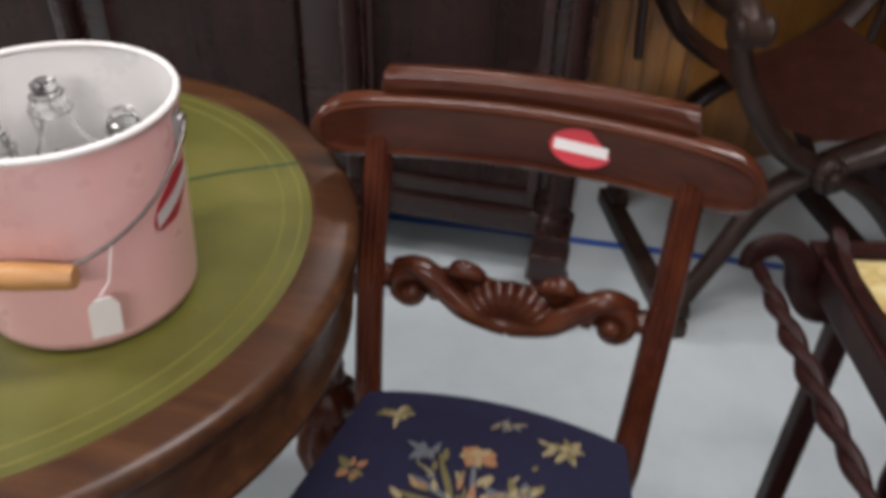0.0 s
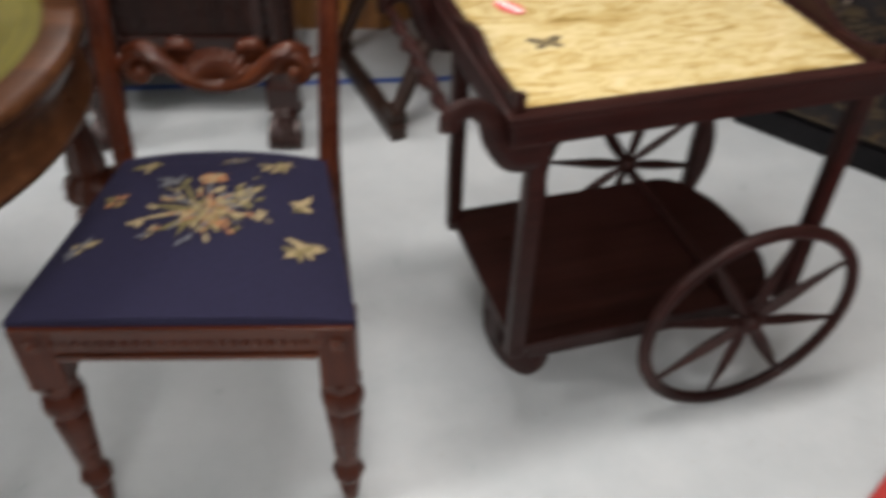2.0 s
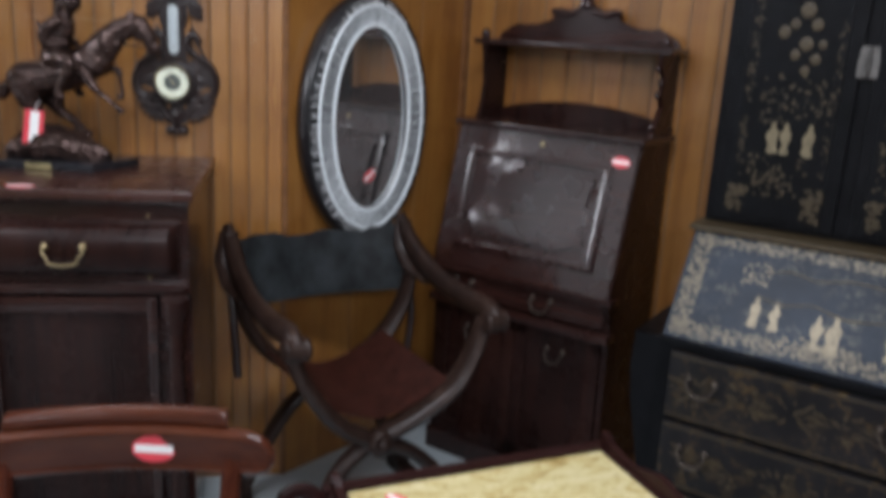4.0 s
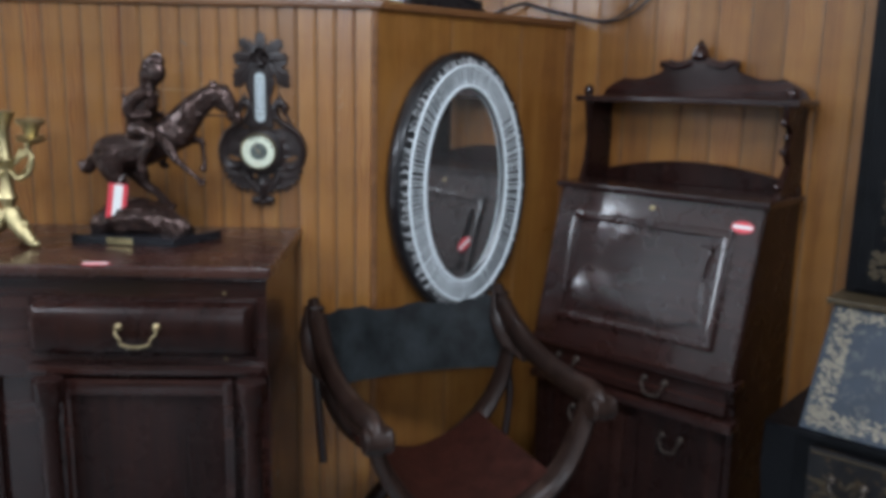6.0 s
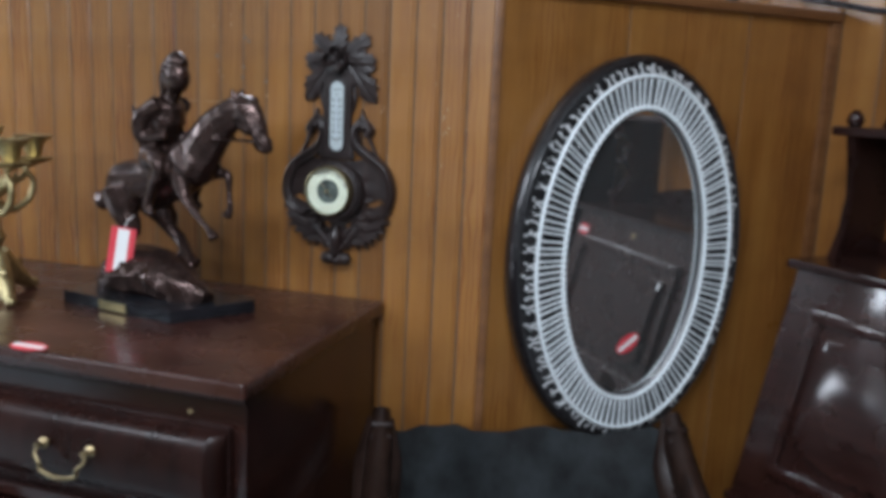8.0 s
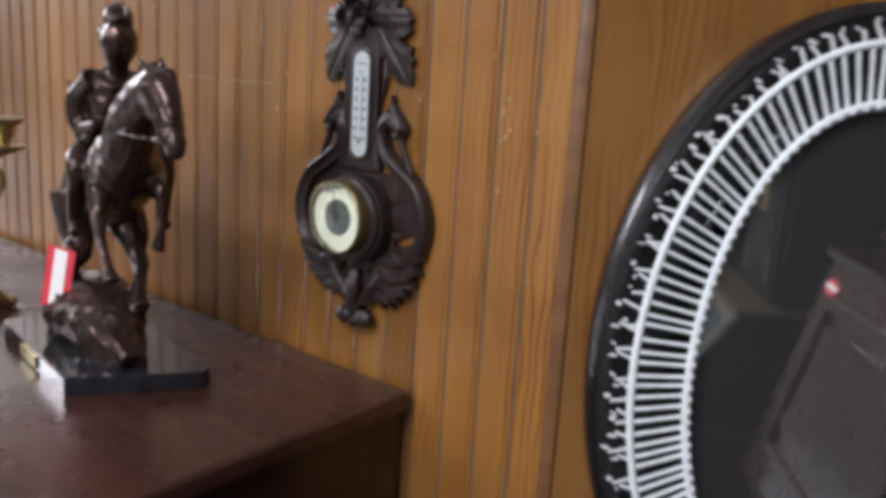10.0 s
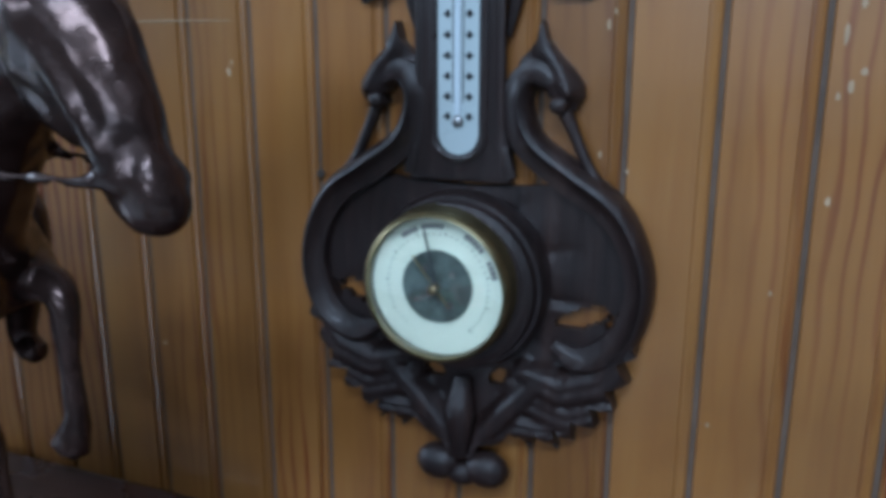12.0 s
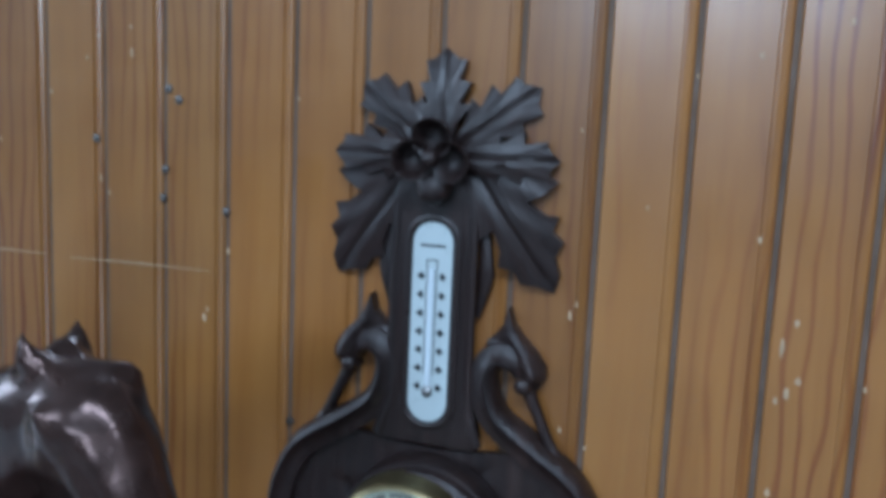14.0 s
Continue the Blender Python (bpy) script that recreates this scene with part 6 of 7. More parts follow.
def x_chair():
    t = thing("x_frame_armchair", SAV, "brown oak X-frame armchair with black leather back", "armchair")
    HX, HZ = -0.055, 0.42
    for y in (0.0, 0.46):
        hx = HX if y == 0 else 0.0
        for s in (-1, 1):
            top = 0.735 if y == 0 else 0.76
            U = [(s * 0.345, y, top), (s * 0.31, y, 0.64), (s * 0.235, y, 0.535), (s * 0.125 + hx * 0.6, y, 0.462), (hx + s * 0.02, y, HZ)]
            part("frame_curve", strip(B(), U, [0.036, 0.040, 0.043, 0.043, 0.040], 7, 12, 0.6, (0, 1, 0)), SAV_W, t, "curved seat frame bar")
            Lg = [(hx, y, HZ), (s * 0.14 + hx * 0.6, y, 0.335), (s * 0.255, y, 0.19), (s * 0.325, y, 0.06)]
            part("leg", strip(B(), Lg, [0.033, 0.033, 0.031, 0.029], 7, 10, 0.7, (0, 1, 0)), SAV_W, t, "splayed curved leg")
        boss = part("hub", lathe(B(), [(0.040, 0.0), (0.040, 0.018), (0.034, 0.026), (0.022, 0.03), (0.024, 0.042), (0.014, 0.052), (0, 0.054)], 20, pose(hx, y - 0.03 if y == 0 else y + 0.01, HZ, 90)), SAV_W, t, "carved round boss")
        for k in range(8 if y == 0 else 0):
            a = math.pi * k / 4
            part("petal", ball(B(), (hx + 0.027 * math.cos(a), -0.058, HZ + 0.027 * math.sin(a)), 0.0105, 8, (1, 0.7, 1)), SAV_W, boss)
    for s in (-1, 1):
        bm = B()
        box(bm, (s * 0.335 - 0.028, -0.05, 0.0), (s * 0.335 + 0.028, 0.53, 0.045), 0.008)
        box(bm, (s * 0.327 - 0.026, -0.035, 0.04), (s * 0.327 + 0.026, 0.035, 0.08), 0.008)
        box(bm, (s * 0.327 - 0.026, 0.425, 0.04), (s * 0.327 + 0.026, 0.495, 0.08), 0.008)
        part("floor_runner", bm, SAV_W, t)
        A = [(s * 0.345, -0.055, 0.735), (s * 0.345, -0.01, 0.758), (s * 0.35, 0.12, 0.752), (s * 0.352, 0.28, 0.765), (s * 0.35, 0.42, 0.81), (s * 0.345, 0.51, 0.865), (s * 0.342, 0.555, 0.915)]
        arm = part("arm", strip(B(), A, [0.033, 0.035, 0.035, 0.036, 0.038, 0.037, 0.026], 7, 12, 0.8), SAV_W, t, "sweeping dark arm")
        part("scroll_end", lathe(B(), [(0.0, -0.042), (0.026, -0.04), (0.033, -0.03), (0.029, -0.018), (0.034, 0.0), (0.029, 0.018), (0.033, 0.03), (0.026, 0.04), (0.0, 0.042)], 20, pose(s * 0.345, -0.05, 0.735, 0, 90, 0)), SAV_W, arm, "worn shiny scrolled arm end")
        part("arm_plate", strip(B(), [(s * 0.352, 0.36, 0.735), (s * 0.351, 0.45, 0.765), (s * 0.348, 0.515, 0.825), (s * 0.344, 0.545, 0.905)], [0.02, 0.052, 0.055, 0.03], 6, 12, 0.45, (1, 0, 0)), SAV_W, arm, "broad carved arm root")
        for k in range(6):
            u = k / 5
            part("carved_notch", box(B(), (-0.024, -0.014, -0.0045), (0.024, 0.014, 0.0045), 0.003), SAV_W, arm, m=pose(s * (0.347 - 0.006 * u), 0.452 + 0.064 * u, 0.80 + 0.10 * u, -28))
        strip_pts = [(s * 0.352, 0.50, 0.74), (s * 0.352, 0.46, 0.60), (s * 0.34, 0.46, 0.46)]
        part("back_stay", strip(B(), strip_pts, 0.014, 6, 8), CARVED, t)
        for k in range(4):
            part("stud", lathe(B(), [(0.011, 0), (0.011, 0.004), (0.006, 0.009), (0, 0.010)], 10, pose(s * 0.325, 0.53 - 0.014 * k, 0.885 - 0.045 * k, 90, 0, 0) @ Matrix.Scale(0.7, 4)), PEWTER, t, "large nail head")
    # leather back
    bm = B()
    rows = []
    for j in range(9):
        v = j / 8
        rows.append([])
        for i in range(17):
            u = -1 + 2 * i / 16
            x = 0.335 * u
            y = 0.535 + 0.03 * (1 - u * u) - 0.06 * (1 - v)
            z = 0.675 + 0.215 * v - 0.02 * (1 - u * u) * (v - 0.3) + (0.008 * math.sin(u * 9 + 0.6) + 0.004 * math.sin(u * 23)) * v
            rows[-1].append(bm.verts.new((x, y, z)))
    for a, b in zip(rows, rows[1:]):
        for i in range(16):
            bm.faces.new((a[i], a[i + 1], b[i + 1], b[i]))
    bmesh.ops.solidify(bm, geom=bm.faces[:], thickness=0.008)
    part("back_sling", bm, BLACK_HIDE, t, "sagging black leather back")
    bm = B()
    rows = []
    for j in range(11):
        y = 0.01 + 0.44 * j / 10
        rows.append([])
        for i in range(17):
            u = -1 + 2 * i / 16
            rows[-1].append(bm.verts.new((0.24 * u - 0.02, y, 0.468 + 0.085 * abs(u) ** 1.6)))
    for a, b in zip(rows, rows[1:]):
        for i in range(16):
            bm.faces.new((a[i], a[i + 1], b[i + 1], b[i]))
    bmesh.ops.solidify(bm, geom=bm.faces[:], thickness=0.02)
    part("seat", bm, RED_HIDE, t, "worn red-brown leather seat")


# ---- fall-front bureau ----
DESK = pose(1.306, 2.67, 0, 0, 0, -44.8)


def fall_front():
    t = thing("bureau_desk", DESK, "dark mahogany fall-front bureau with galleried upper shelf", "desk")
    W, D = 0.681, 0.365
    side = [(0.03, 0.0), (D, 0.0), (D, 1.219), (0.118, 1.219), (-0.010, 0.74), (-0.010, 0.71), (0.02, 0.66)]
    for x in (0.0, W - 0.02):
        bm = slab(B(), side, 0.02, None, 0.003)
        bmesh.ops.transform(bm, matrix=pose(x + 0.02, 0, 0, 0, 0, 90), verts=bm.verts)
        part("side", bm, MAHOG_V, t)
    part("back", box(B(), (0.02, D - 0.012, 0.02), (W - 0.02, D, 1.219)), MAHOG_V, t)
    part("top", box(B(), (-0.014, 0.098, 1.219), (W + 0.014, D, 1.239), 0.006), MAHOG, t)
    # slope: built flat, then tilted
    Ls = math.hypot(0.128, 0.479)
    tilt = -math.degrees(math.atan2(0.128, 0.479))
    sm = pose(0, -0.010, 0.74, tilt, 0, 0)
    slope = part("fall_front", box(B(), (0.004, -0.006, 0.0), (W - 0.004, 0.016, Ls), 0.004), POLISHED, t, "sloping panelled writing flap", m=sm)
    fr = 0.075
    bm = B()
    for lo, hi in (((fr, -0.022, fr), (W - fr, -0.004, fr + 0.024)), ((fr, -0.022, Ls - fr - 0.024), (W - fr, -0.004, Ls - fr)), ((fr, -0.0215, fr), (fr + 0.024, -0.004, Ls - fr)), ((W - fr - 0.024, -0.0215, fr), (W - fr, -0.004, Ls - fr))):
        box(bm, lo, hi, 0.004)
    part("panel_moulding", bm, POLISHED, slope)
    wav = []
    x0, x1, z0, z1 = 0.125, W - 0.125, 0.135, Ls - 0.125
    for k in range(33):
        u = k / 32
        wav.append((x0 + (x1 - x0) * u, z0 + 0.012 * math.cos(u * math.pi * 4) - (0.016 if 0.4 < u < 0.6 else 0)))
    for k in range(9):
        u = k / 8
        wav.append((x1 - 0.012 * math.sin(u * math.pi), z0 + 0.012 + (z1 - z0 - 0.012) * u))
    for k in range(1, 9):
        u = k / 8
        wav.append((x1 - (x1 - x0) * u, z1))
    for k in range(1, 8):
        u = k / 8
        wav.append((x0 + 0.012 * math.sin(u * math.pi), z1 - (z1 - z0) * u))
    part("raised_panel", slab(B(), wav, -0.018, None, 0.009, -0.004), POLISHED, slope, "shaped raised panel")
    part("escutcheon", lathe(B(), [(0.008, 0), (0.008, 0.003), (0.003, 0.004), (0, 0.004)], 14, pose(W / 2, -0.006, Ls - 0.036, 90)), BRASS, slope)
    # drawers and cupboard
    part("waist_moulding", box(B(), (-0.01, -0.020, 0.722), (W + 0.01, 0.05, 0.742), 0.006), MAHOG, t)
    for x0, x1 in ((0.022, W - 0.022),):
        d = part("drawer", box(B(), (x0, 0.004, 0.632), (x1, 0.05, 0.718), 0.006), MAHOG, t)
        for x in (0.13, W / 2 + 0.1):
            bail_handle(pose(x, 0.002, 0.69), d, 0.034, DARK_METAL)
    part("lower_moulding", box(B(), (-0.008, -0.016, 0.592), (W + 0.008, 0.05, 0.625), 0.01), MAHOG, t, "broad rounded moulding")
    for k in range(2):
        a, b = 0.022 + k * (W / 2 - 0.02), W / 2 + k * (W / 2 - 0.022)
        d = part("cupboard_door", box(B(), (a, 0.02, 0.09), (b, 0.045, 0.588), 0.005), MAHOG_V, t)
        bm = B()
        for lo, hi in (((a, 0.012, 0.09), (a + 0.045, 0.024, 0.588)), ((b - 0.045, 0.012, 0.09), (b, 0.024, 0.588)), ((a, 0.012, 0.545), (b, 0.024, 0.588)), ((a, 0.012, 0.09), (b, 0.024, 0.14))):
            box(bm, lo, hi, 0.004)
        part("door_frame", bm, MAHOG_V, d)
        bail_handle(pose((a + b) / 2, 0.012, 0.525), d, 0.03, DARK_METAL)
    part("plinth", box(B(), (-0.008, 0.01, 0.0), (W + 0.008, D, 0.085), 0.006), MAHOG, t)
    # gallery
    for x, s in ((0.012, -1), (W - 0.012, 1)):
        out = [(0.20, 1.239), (D, 1.239), (D, 1.496), (0.215, 1.496)] + ([(0.22, 1.455), (0.265, 1.42), (0.235, 1.375), (0.265, 1.33), (0.225, 1.285)] if s > 0 else [(0.23, 1.43), (0.24, 1.37), (0.23, 1.30)])
        bm = slab(B(), out, 0.018, pose(x + 0.009, 0, 0, 0, 0, 90), 0.002)
        sp = part("gallery_side", bm, MAHOG_V, t, "fretted shelf support")
        for y, z in (((0.222, 1.452), (0.255, 1.41), (0.235, 1.37), (0.215, 1.27)) if s > 0 else ()):
            part("bead_knob", ball(B(), (x, y - 0.012, z), 0.0115, 12), MAHOG, sp, "glossy turned bead")
    low = [(0.0, 1.239), (W, 1.239), (W, 1.262)] + [(W * (1 - u), 1.262 + 0.05 * math.sin(math.pi * u) ** 0.8) for u in (k / 16 for k in range(1, 16))] + [(0.0, 1.262)]
    part("low_backboard", slab(B(), low, 0.014, pose(0, D - 0.016, 0), 0.002), MAHOG_V, t, "low shaped backboard on the desk top")
    part("upper_shelf", box(B(), (-0.028, 0.205, 1.496), (W + 0.028, D, 1.516), 0.006), MAHOG, t)
    half = [(0.0, 0.13), (0.028, 0.145 - 0.02), (0.05, 0.11), (0.08, 0.108), (0.10, 0.118), (0.125, 0.112), (0.13, 0.096), (0.115, 0.085), (0.14, 0.07), (0.19, 0.058), (0.24, 0.052), (0.265, 0.06), (0.29, 0.048), (0.33, 0.026), (0.345, 0.0)]
    out = [(W / 2 + x, 1.516 + z) for x, z in half] + [(W / 2 - x, 1.516 + z) for x, z in half[:0:-1]]
    ped = part("pediment", slab(B(), out, 0.022, pose(0, D - 0.03, 0), 0.003), MAHOG, t, "shaped carved pediment")
    bm = lathe(B(), [(0.001, 0.178), (0.012, 0.165), (0.026, 0.14), (0.03, 0.125), (0.02, 0.115), (0.001, 0.11)], 14, pose(W / 2, D - 0.026, 1.516))
    part("finial", bm, MAHOG, ped, "carved centre finial")
    for s in (-1, 1):
        part("scroll", strip(B(), [(W / 2 + s * 0.03, D - 0.036, 1.619), (W / 2 + s * 0.08, D - 0.038, 1.609), (W / 2 + s * 0.12, D - 0.038, 1.624), (W / 2 + s * 0.128, D - 0.036, 1.609)], [0.008, 0.008, 0.007, 0.004], 6, 8), MAHOG, ped)
        part("corner_turning", lathe(B(), [(0.012, 0.0), (0.018, 0.012), (0.014, 0.026), (0.006, 0.034), (0, 0.036)], 12, pose(W / 2 + s * 0.335, 0.235, 1.516)), MAHOG, t)
    sticker(DESK @ sm @ pose(W - 0.055, -0.008, Ls - 0.06), "red oval price sticker on the bureau flap", 0.032, 0.017)


# ---- black lacquer bureau cabinet ----
LAC = pose(1.83, 1.895, 0, 0, 0, -43)


def lacquer_bureau():
    t = thing("lacquer_bureau", LAC, "tall black lacquer bureau cabinet with gilt oriental decoration", "cabinet")
    W, D = 0.74, 0.52
    bm = box(B(), (0.0, 0.012, 0.06), (W, D, 0.728), 0.003)
    part("chest", bm, LACQUER_P, t)
    # bombe sides
    for x, s in ((0.0, -1), (W, 1)):
        out = [(0.0, 0.06), (s * 0.02, 0.06), (s * 0.012, 0.14), (s * 0.022, 0.25), (s * 0.05, 0.40), (s * 0.075, 0.52), (s * 0.085, 0.62), (s * 0.085, 0.728), (0.0, 0.728)]
        part("swelling_side", slab(B(), [(x + a, z) for a, z in out], D - 0.03, pose(0, 0.02, 0), 0.004), LACQUER_P, t, "outward swelling dark side")
    part("base", box(B(), (-0.03, -0.01, 0.0), (W + 0.03, D, 0.075), 0.01), LACQUER_P, t)
    for z0, z1 in ((0.09, 0.285), (0.30, 0.495), (0.51, 0.705)):
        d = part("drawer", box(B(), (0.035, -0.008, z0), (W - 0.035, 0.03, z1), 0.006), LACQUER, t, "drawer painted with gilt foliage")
        for x in (0.13, W - 0.13):
            bail_handle(pose(x, -0.008, (z0 + z1) / 2 + 0.03), d, 0.036, DARK_METAL)
        for x0, x1, za, zb in ((0.04, W - 0.04, z1 - 0.012, z1 - 0.008), (0.04, W - 0.04, z0 + 0.008, z0 + 0.012)):
            part("gilt_line", box(B(), (x0, -0.0105, za), (x1, -0.0082, zb)), DULL_GILT, d, smooth=False)
    part("waist", box(B(), (-0.006, -0.012, 0.725), (W + 0.006, D, 0.742), 0.004), LACQUER_P, t)
    # slope
    Ls = math.hypot(0.19, 0.275)
    tilt = -math.degrees(math.atan2(0.19, 0.275))
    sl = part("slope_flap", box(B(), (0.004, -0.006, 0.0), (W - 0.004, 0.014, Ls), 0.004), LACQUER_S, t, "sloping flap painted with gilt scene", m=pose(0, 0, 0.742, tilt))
    out = [(0.0, 0.742), (D, 0.742), (D, 1.017), (0.19, 1.017)]
    for x in (0.004, W - 0.020):
        part("slope_side", slab(B(), out, 0.016, pose(x + 0.016, 0, 0, 0, 0, 90)), LACQUER_P, t)
    rnd = random.Random(11)
    def figure(x, z, h, parent, y=-0.0066):
        w = h * 0.17
        j = [rnd.uniform(-0.25, 0.25) * w for _ in range(8)]
        o = [(-w * 0.7, 0), (-w + j[0], h * 0.1), (-w * 0.6 + j[1], h * 0.3), (-w + j[2], h * 0.5), (-w * 0.9, h * 0.66), (-w * 0.4, h * 0.76), (-w * 0.35, h * 0.92), (0, h), (w * 0.4, h * 0.92), (w * 0.35, h * 0.77),
             (w + j[3], h * 0.68), (w * 0.8 + j[4], h * 0.45), (w * 0.6 + j[5], h * 0.25), (w + j[6], h * 0.06), (w * 0.5, 0)]
        part("gilt_shape", slab(B(), [(x + a, z + b) for a, b in o], -0.0012, None, 0, y), GOLD, parent, "raised gilt motif")
    for x, z, h in ((0.225, 0.075, 0.09), (0.277, 0.075, 0.085), (0.385, 0.046, 0.10), (0.427, 0.046, 0.108), (0.56, 0.06, 0.09), (0.61, 0.05, 0.085)):
        figure(x, z, h, sl)
    def flakes(parent, x0, x1, z0, z1, n, size, y, name="gilt_leaf", mat=None):
        cx, cz, long = (x0 + x1) / 2, (z0 + z1) / 2, name == "gilt_spray"
        bm = B()
        for k in range(n):
            x, z, s, a0 = rnd.uniform(x0, x1), rnd.uniform(z0, z1), size * rnd.uniform(0.5, 1.3), rnd.uniform(0, 6.28)
            pts = [(x + s * (0.5 + 0.5 * rnd.random()) * math.cos(a0 + j), z + s * 0.7 * (0.5 + 0.5 * rnd.random()) * math.sin(a0 + j)) for j in (0, 1.05, 2.1, 3.15, 4.2, 5.25)]
            if long:
                # a blade pointing outwards from the spray's heart
                a, d, l = rnd.uniform(0, 6.28), rnd.uniform(0.004, 0.05), rnd.uniform(0.012, 0.034)
                ca, sa = math.cos(a), math.sin(a)
                pts = [(cx + 1.3 * (p * ca - q * sa), cz + 0.75 * (p * sa + q * ca)) for p, q in ((d, 0), (d + l * 0.4, l * 0.17), (d + l, 0.001), (d + l * 0.55, -l * 0.15))]
            slab(bm, pts, -0.0006 - 0.0004 * (k % 3), None, 0, y)
        return tagged(part(name, bm, mat or GOLD, parent, "painted gilt foliage", smooth=False), kind="stuff")
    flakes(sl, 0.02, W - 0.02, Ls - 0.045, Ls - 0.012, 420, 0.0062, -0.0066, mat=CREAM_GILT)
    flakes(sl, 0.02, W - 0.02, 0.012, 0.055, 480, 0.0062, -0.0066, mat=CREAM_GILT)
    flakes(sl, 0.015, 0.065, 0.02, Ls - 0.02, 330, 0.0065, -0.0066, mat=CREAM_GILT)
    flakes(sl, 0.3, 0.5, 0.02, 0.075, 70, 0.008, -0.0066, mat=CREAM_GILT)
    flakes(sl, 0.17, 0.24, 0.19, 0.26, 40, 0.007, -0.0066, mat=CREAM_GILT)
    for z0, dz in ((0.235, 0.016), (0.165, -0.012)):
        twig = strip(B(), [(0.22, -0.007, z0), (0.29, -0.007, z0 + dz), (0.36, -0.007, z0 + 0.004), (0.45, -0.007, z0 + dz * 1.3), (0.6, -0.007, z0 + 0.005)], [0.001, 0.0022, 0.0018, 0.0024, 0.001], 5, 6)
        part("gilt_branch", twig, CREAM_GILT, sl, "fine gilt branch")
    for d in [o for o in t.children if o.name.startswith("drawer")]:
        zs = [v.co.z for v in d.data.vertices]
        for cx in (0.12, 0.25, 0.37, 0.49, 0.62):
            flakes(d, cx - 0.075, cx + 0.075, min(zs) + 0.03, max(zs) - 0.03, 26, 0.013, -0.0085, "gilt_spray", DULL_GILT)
    # upper cabinet
    part("lip", box(B(), (-0.012, 0.17, 1.016), (W + 0.012, D, 1.032), 0.004), DULL_GILT, t, "worn gilt moulding")
    part("upper_case", box(B(), (0.0, 0.272, 1.032), (W, D, 2.15), 0.004), LACQUER_P, t)
    part("cornice", box(B(), (-0.03, 0.24, 2.15), (W + 0.03, D, 2.2), 0.012), LACQUER_P, t)
    for k in range(2):
        a, b = 0.028 + k * 0.36, 0.352 + k * 0.36
        d = part("cabinet_door", box(B(), (a, 0.256, 1.045), (b, 0.276, 2.13), 0.004), LACQUER_P, t, "door with gilt garden scene")
        part("door_panel", box(B(), (a + 0.03, 0.251, 1.06), (b - 0.035, 0.262, 2.09), 0.003), LACQUER_P, d)
        for x in (a + 0.134, a + 0.168, a + 0.23):
            figure(x, 1.25, 0.09, d, 0.2505)
        for x, z, q in ((0.125, 1.578, 0.017), (0.177, 1.636, 0.021), (0.184, 1.549, 0.019), (0.15, 1.60, 0.014), (0.205, 1.60, 0.016), (0.16, 1.52, 0.014), (0.212, 1.51, 0.015), (0.19, 1.48, 0.013), (0.225, 1.55, 0.012)):
            bloom = lathe(B(), [(q, 0.0), (q * 0.92, 0.0012), (q * 0.55, 0.0022), (q * 0.3, 0.0012), (0.0, 0.0018)], 9, pose(a + x, 0.2505, z, 90))
            part("gilt_blossom", bloom, DULL_GILT, d, "round painted blossom")
        for x0, x1, z0, z1, n, sz in ((a + 0.035, a + 0.075, 1.07, 1.15, 22, 0.016), (b - 0.085, b - 0.042, 1.07, 1.16, 22, 0.016), (a + 0.08, b - 0.09, 1.13, 1.24, 40, 0.012), (a + 0.045, a + 0.065, 1.18, 1.66, 34, 0.010), (a + 0.09, b - 0.06, 1.33, 1.47, 40, 0.011), (b - 0.06, b - 0.042, 1.2, 1.66, 26, 0.009)):
            flakes(d, x0, x1, z0, z1, int(n * 1.8), sz * 0.62, 0.2505, mat=DULL_GILT)
        for x, z in ((0.087, 1.712), (0.13, 1.72), (0.164, 1.732), (0.21, 1.745), (0.235, 1.722), (0.252, 1.708), (0.05, 1.69)):
            flakes(d, a + x - 0.018, a + x + 0.018, z - 0.012, z + 0.012, 9, 0.016, 0.2505, "gilt_petal", CREAM_GILT)
        part("lock_plate", slab(B(), [((b if k == 0 else a) + (0.010 if k == 0 else -0.010) + u * 0.6, 1.512 + v * 0.8) for u, v in ((-0.028, -0.05), (0.028, -0.05), (0.03, 0.0), (0.022, 0.05), (-0.022, 0.05), (-0.03, 0.0))], -0.003, None, 0, 0.254), PEWTER, d, "pale metal lock plate")


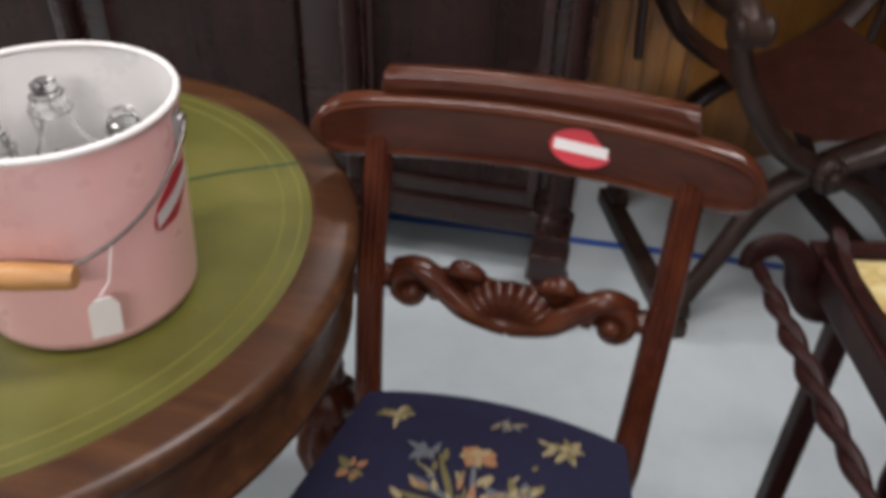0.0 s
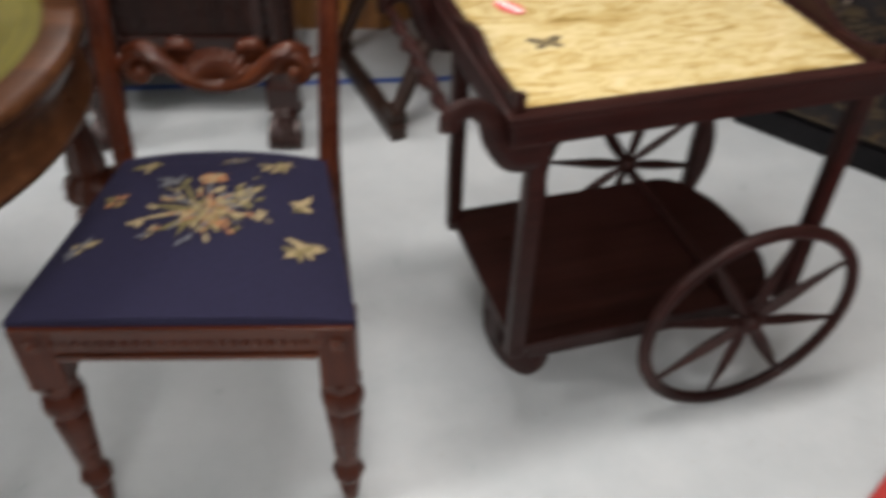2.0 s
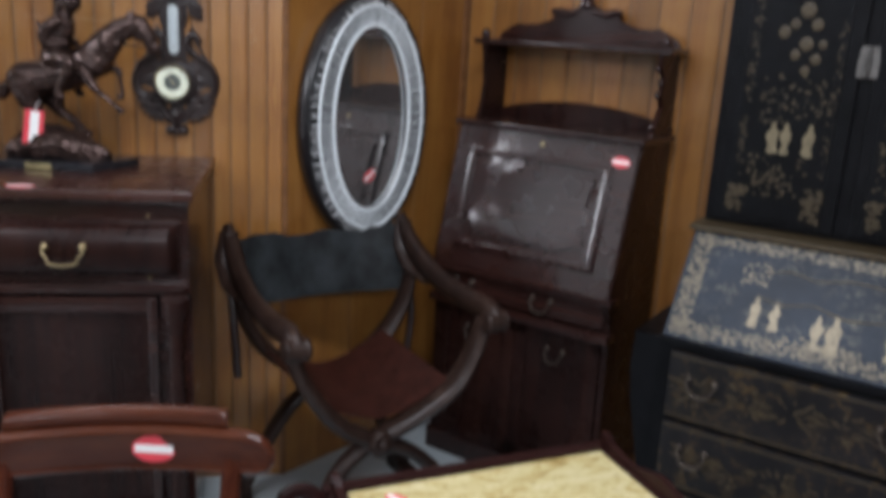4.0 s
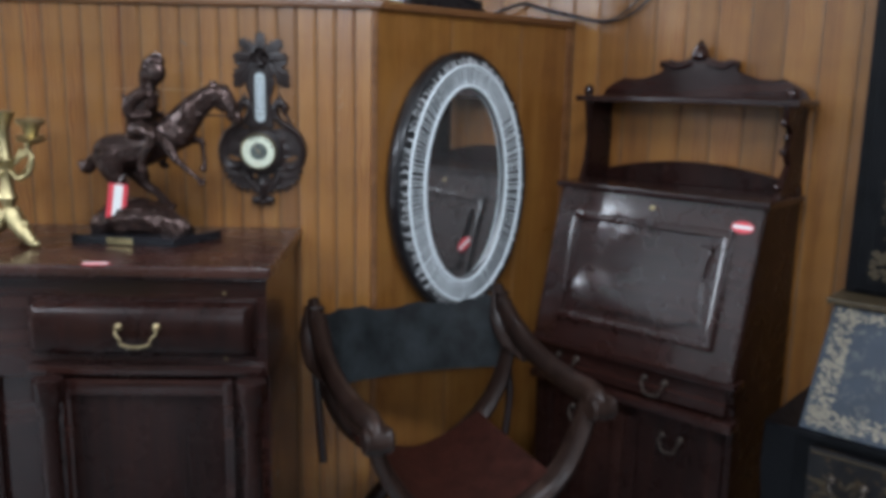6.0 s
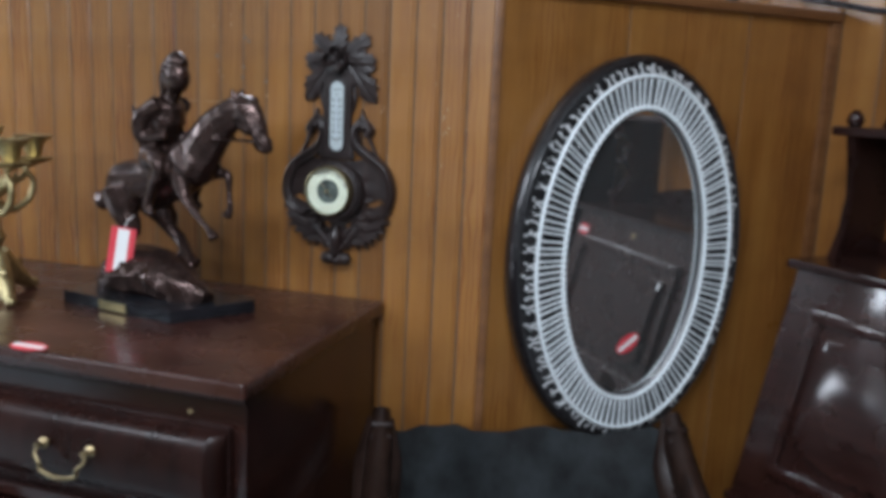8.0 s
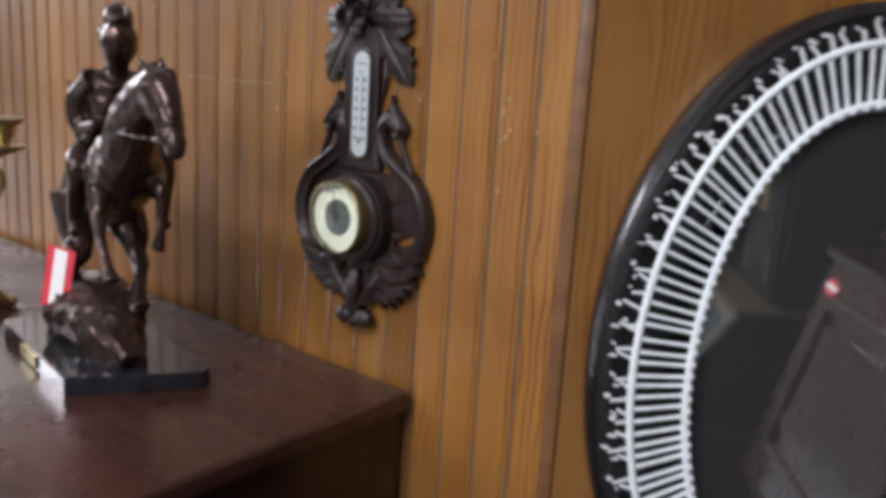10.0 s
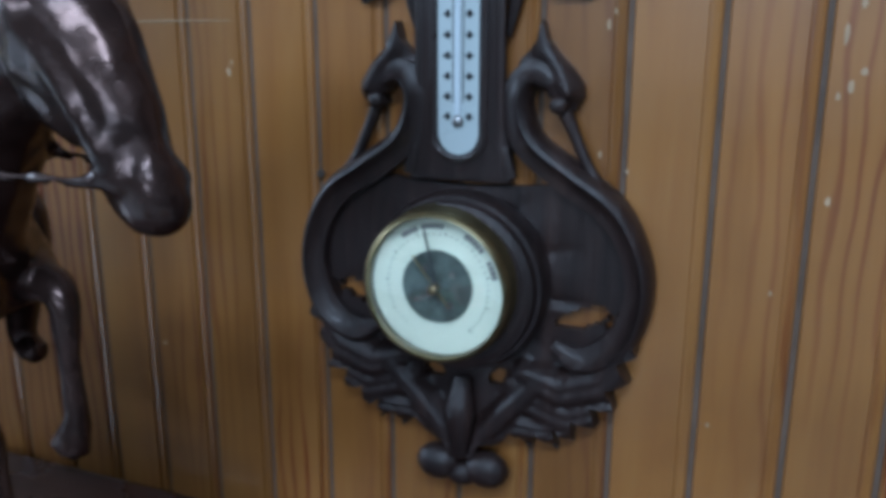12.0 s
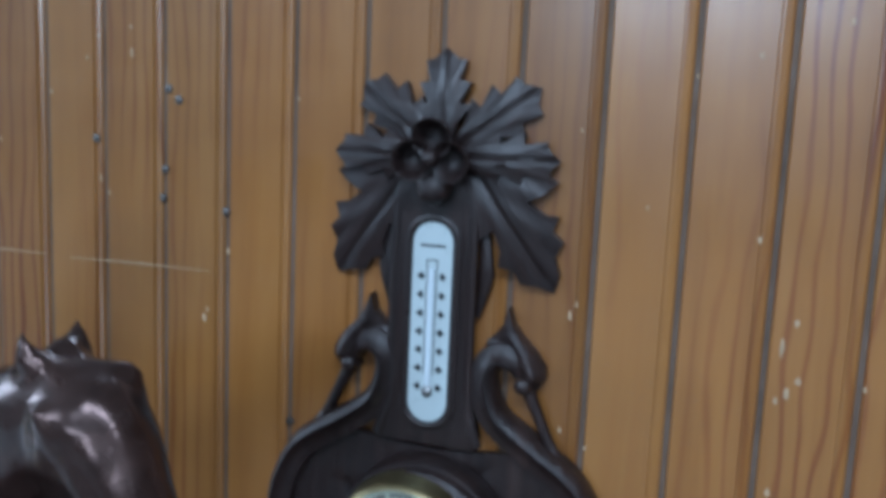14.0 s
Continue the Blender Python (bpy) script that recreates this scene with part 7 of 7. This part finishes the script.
# ---- things on the ledge ----
def ledge_things():
    z = TOP + 0.0235
    t = thing("paper_stack", pose(-0.26, 2.56, z), "flat stack of white papers on the partition ledge", "papers")
    for k in range(3):
        part("paper_block", box(B(), (-0.215, -0.06, 0.022 * k), (0.222 - 0.006 * k, 0.11, 0.022 * k + 0.0215), 0.002), WHITE, t)
    g = thing("grey_box", pose(-0.25, 2.61, z + 0.0665), "grey cardboard box lying on the papers", "box")
    part("carton", box(B(), (-0.16, -0.05, 0.0), (0.16, 0.06, 0.12), 0.004), GREY_PLASTIC, g)
    t = thing("card_terminal", pose(0.43, 2.6, z), "white plastic device with rounded black base", "device")
    part("base", box(B(), (-0.092, -0.06, 0.0), (0.092, 0.08, 0.026), 0.010, None, 3), BLACK_PLASTIC, t, "rounded black base")
    part("housing", box(B(), (-0.085, -0.052, 0.0262), (0.085, 0.075, 0.13), 0.012, None, 3), ENAMEL, t, "off-white housing")
    t = thing("yellow_paper", pose(0.74, 2.58, z), "loose yellowed paper sheets curling on the ledge", "paper")
    bm = B()
    rows = []
    for j in range(3):
        rows.append([bm.verts.new((-0.115 + 0.23 * i / 12, -0.05 + 0.05 * j, 0.002 + 0.016 * max(0, math.sin(math.pi * (i / 12 - 0.45) / 0.55)) ** 2)) for i in range(13)])
    for a, b in zip(rows, rows[1:]):
        for i in range(12):
            bm.faces.new((a[i], a[i + 1], b[i + 1], b[i]))
    bmesh.ops.solidify(bm, geom=bm.faces[:], thickness=0.002)
    part("sheet", bm, YELLOW_PAPER, t)
    wb = Matrix.Translation(SEAM) @ pose(0, 0, 0, 0, 0, ANG_B)
    t = thing("desk_telephone", wb @ pose(0.27, 0.06, z), "black desk telephone with grey display on the ledge", "telephone")
    part("base", slab(B(), [(-0.12, 0.0), (0.18, 0.0), (0.185, 0.012), (0.06, 0.03), (0.03, 0.05), (-0.10, 0.052), (-0.125, 0.02)], 0.11, pose(0, -0.04, 0), 0.006), BLACK_PLASTIC, t)
    part("display", box(B(), (-0.085, -0.02, 0.04), (0.05, 0.03, 0.16), 0.008, pose(0, 0, 0, -10)), GREY_PLASTIC, t, "blue-grey display block")
    part("handset", strip(B(), [(0.06, 0.0, 0.045), (0.10, 0, 0.052), (0.15, 0, 0.036), (0.19, 0, 0.022)], [0.02, 0.012, 0.012, 0.018], 5, 10), BLACK_PLASTIC, t, "black handset")
    wc = Matrix.Translation(CORNER) @ pose(0, 0, 0, 0, 0, ANG_C)
    for dz, ds, r in ((0.0, 0.0, 0.004), (0.006, -0.03, 0.0035)):
        t = thing("cable", wc @ pose(0, 0, 0), "dark cable looping down the board wall", "cable", "cables on the wall")
        pts = [(-0.30, -0.06, 1.80 + dz), (-0.2, -0.03, 1.832 + dz), (-0.13, -0.012, 1.815 + dz), (0.011, -0.03, 1.783 + dz), (0.15, -0.03, 1.758 + dz), (0.25 + ds, -0.016, 1.79 + dz), (0.33 + ds, -0.014, 1.87 + dz), (0.37 + ds, -0.013, 1.98 + dz), (0.38 + ds, -0.012, 2.2 + dz)]
        part("sheath", strip(B(), pts, r, 6, 8), BLACK_PLASTIC, t)


drum_table()
bucket()
for x, y, rz, tl, h in ((0.045, 0.035, 20, 4, 0.168), (-0.025, 0.052, 100, -3, 0.175), (-0.045, -0.022, 200, 4, 0.16), (0.03, -0.042, 310, -4, 0.155)):
    bottle_at(x, y, rz, tl, h)
chair()
trolley()
x_chair()
fall_front()
lacquer_bureau()
ledge_things()
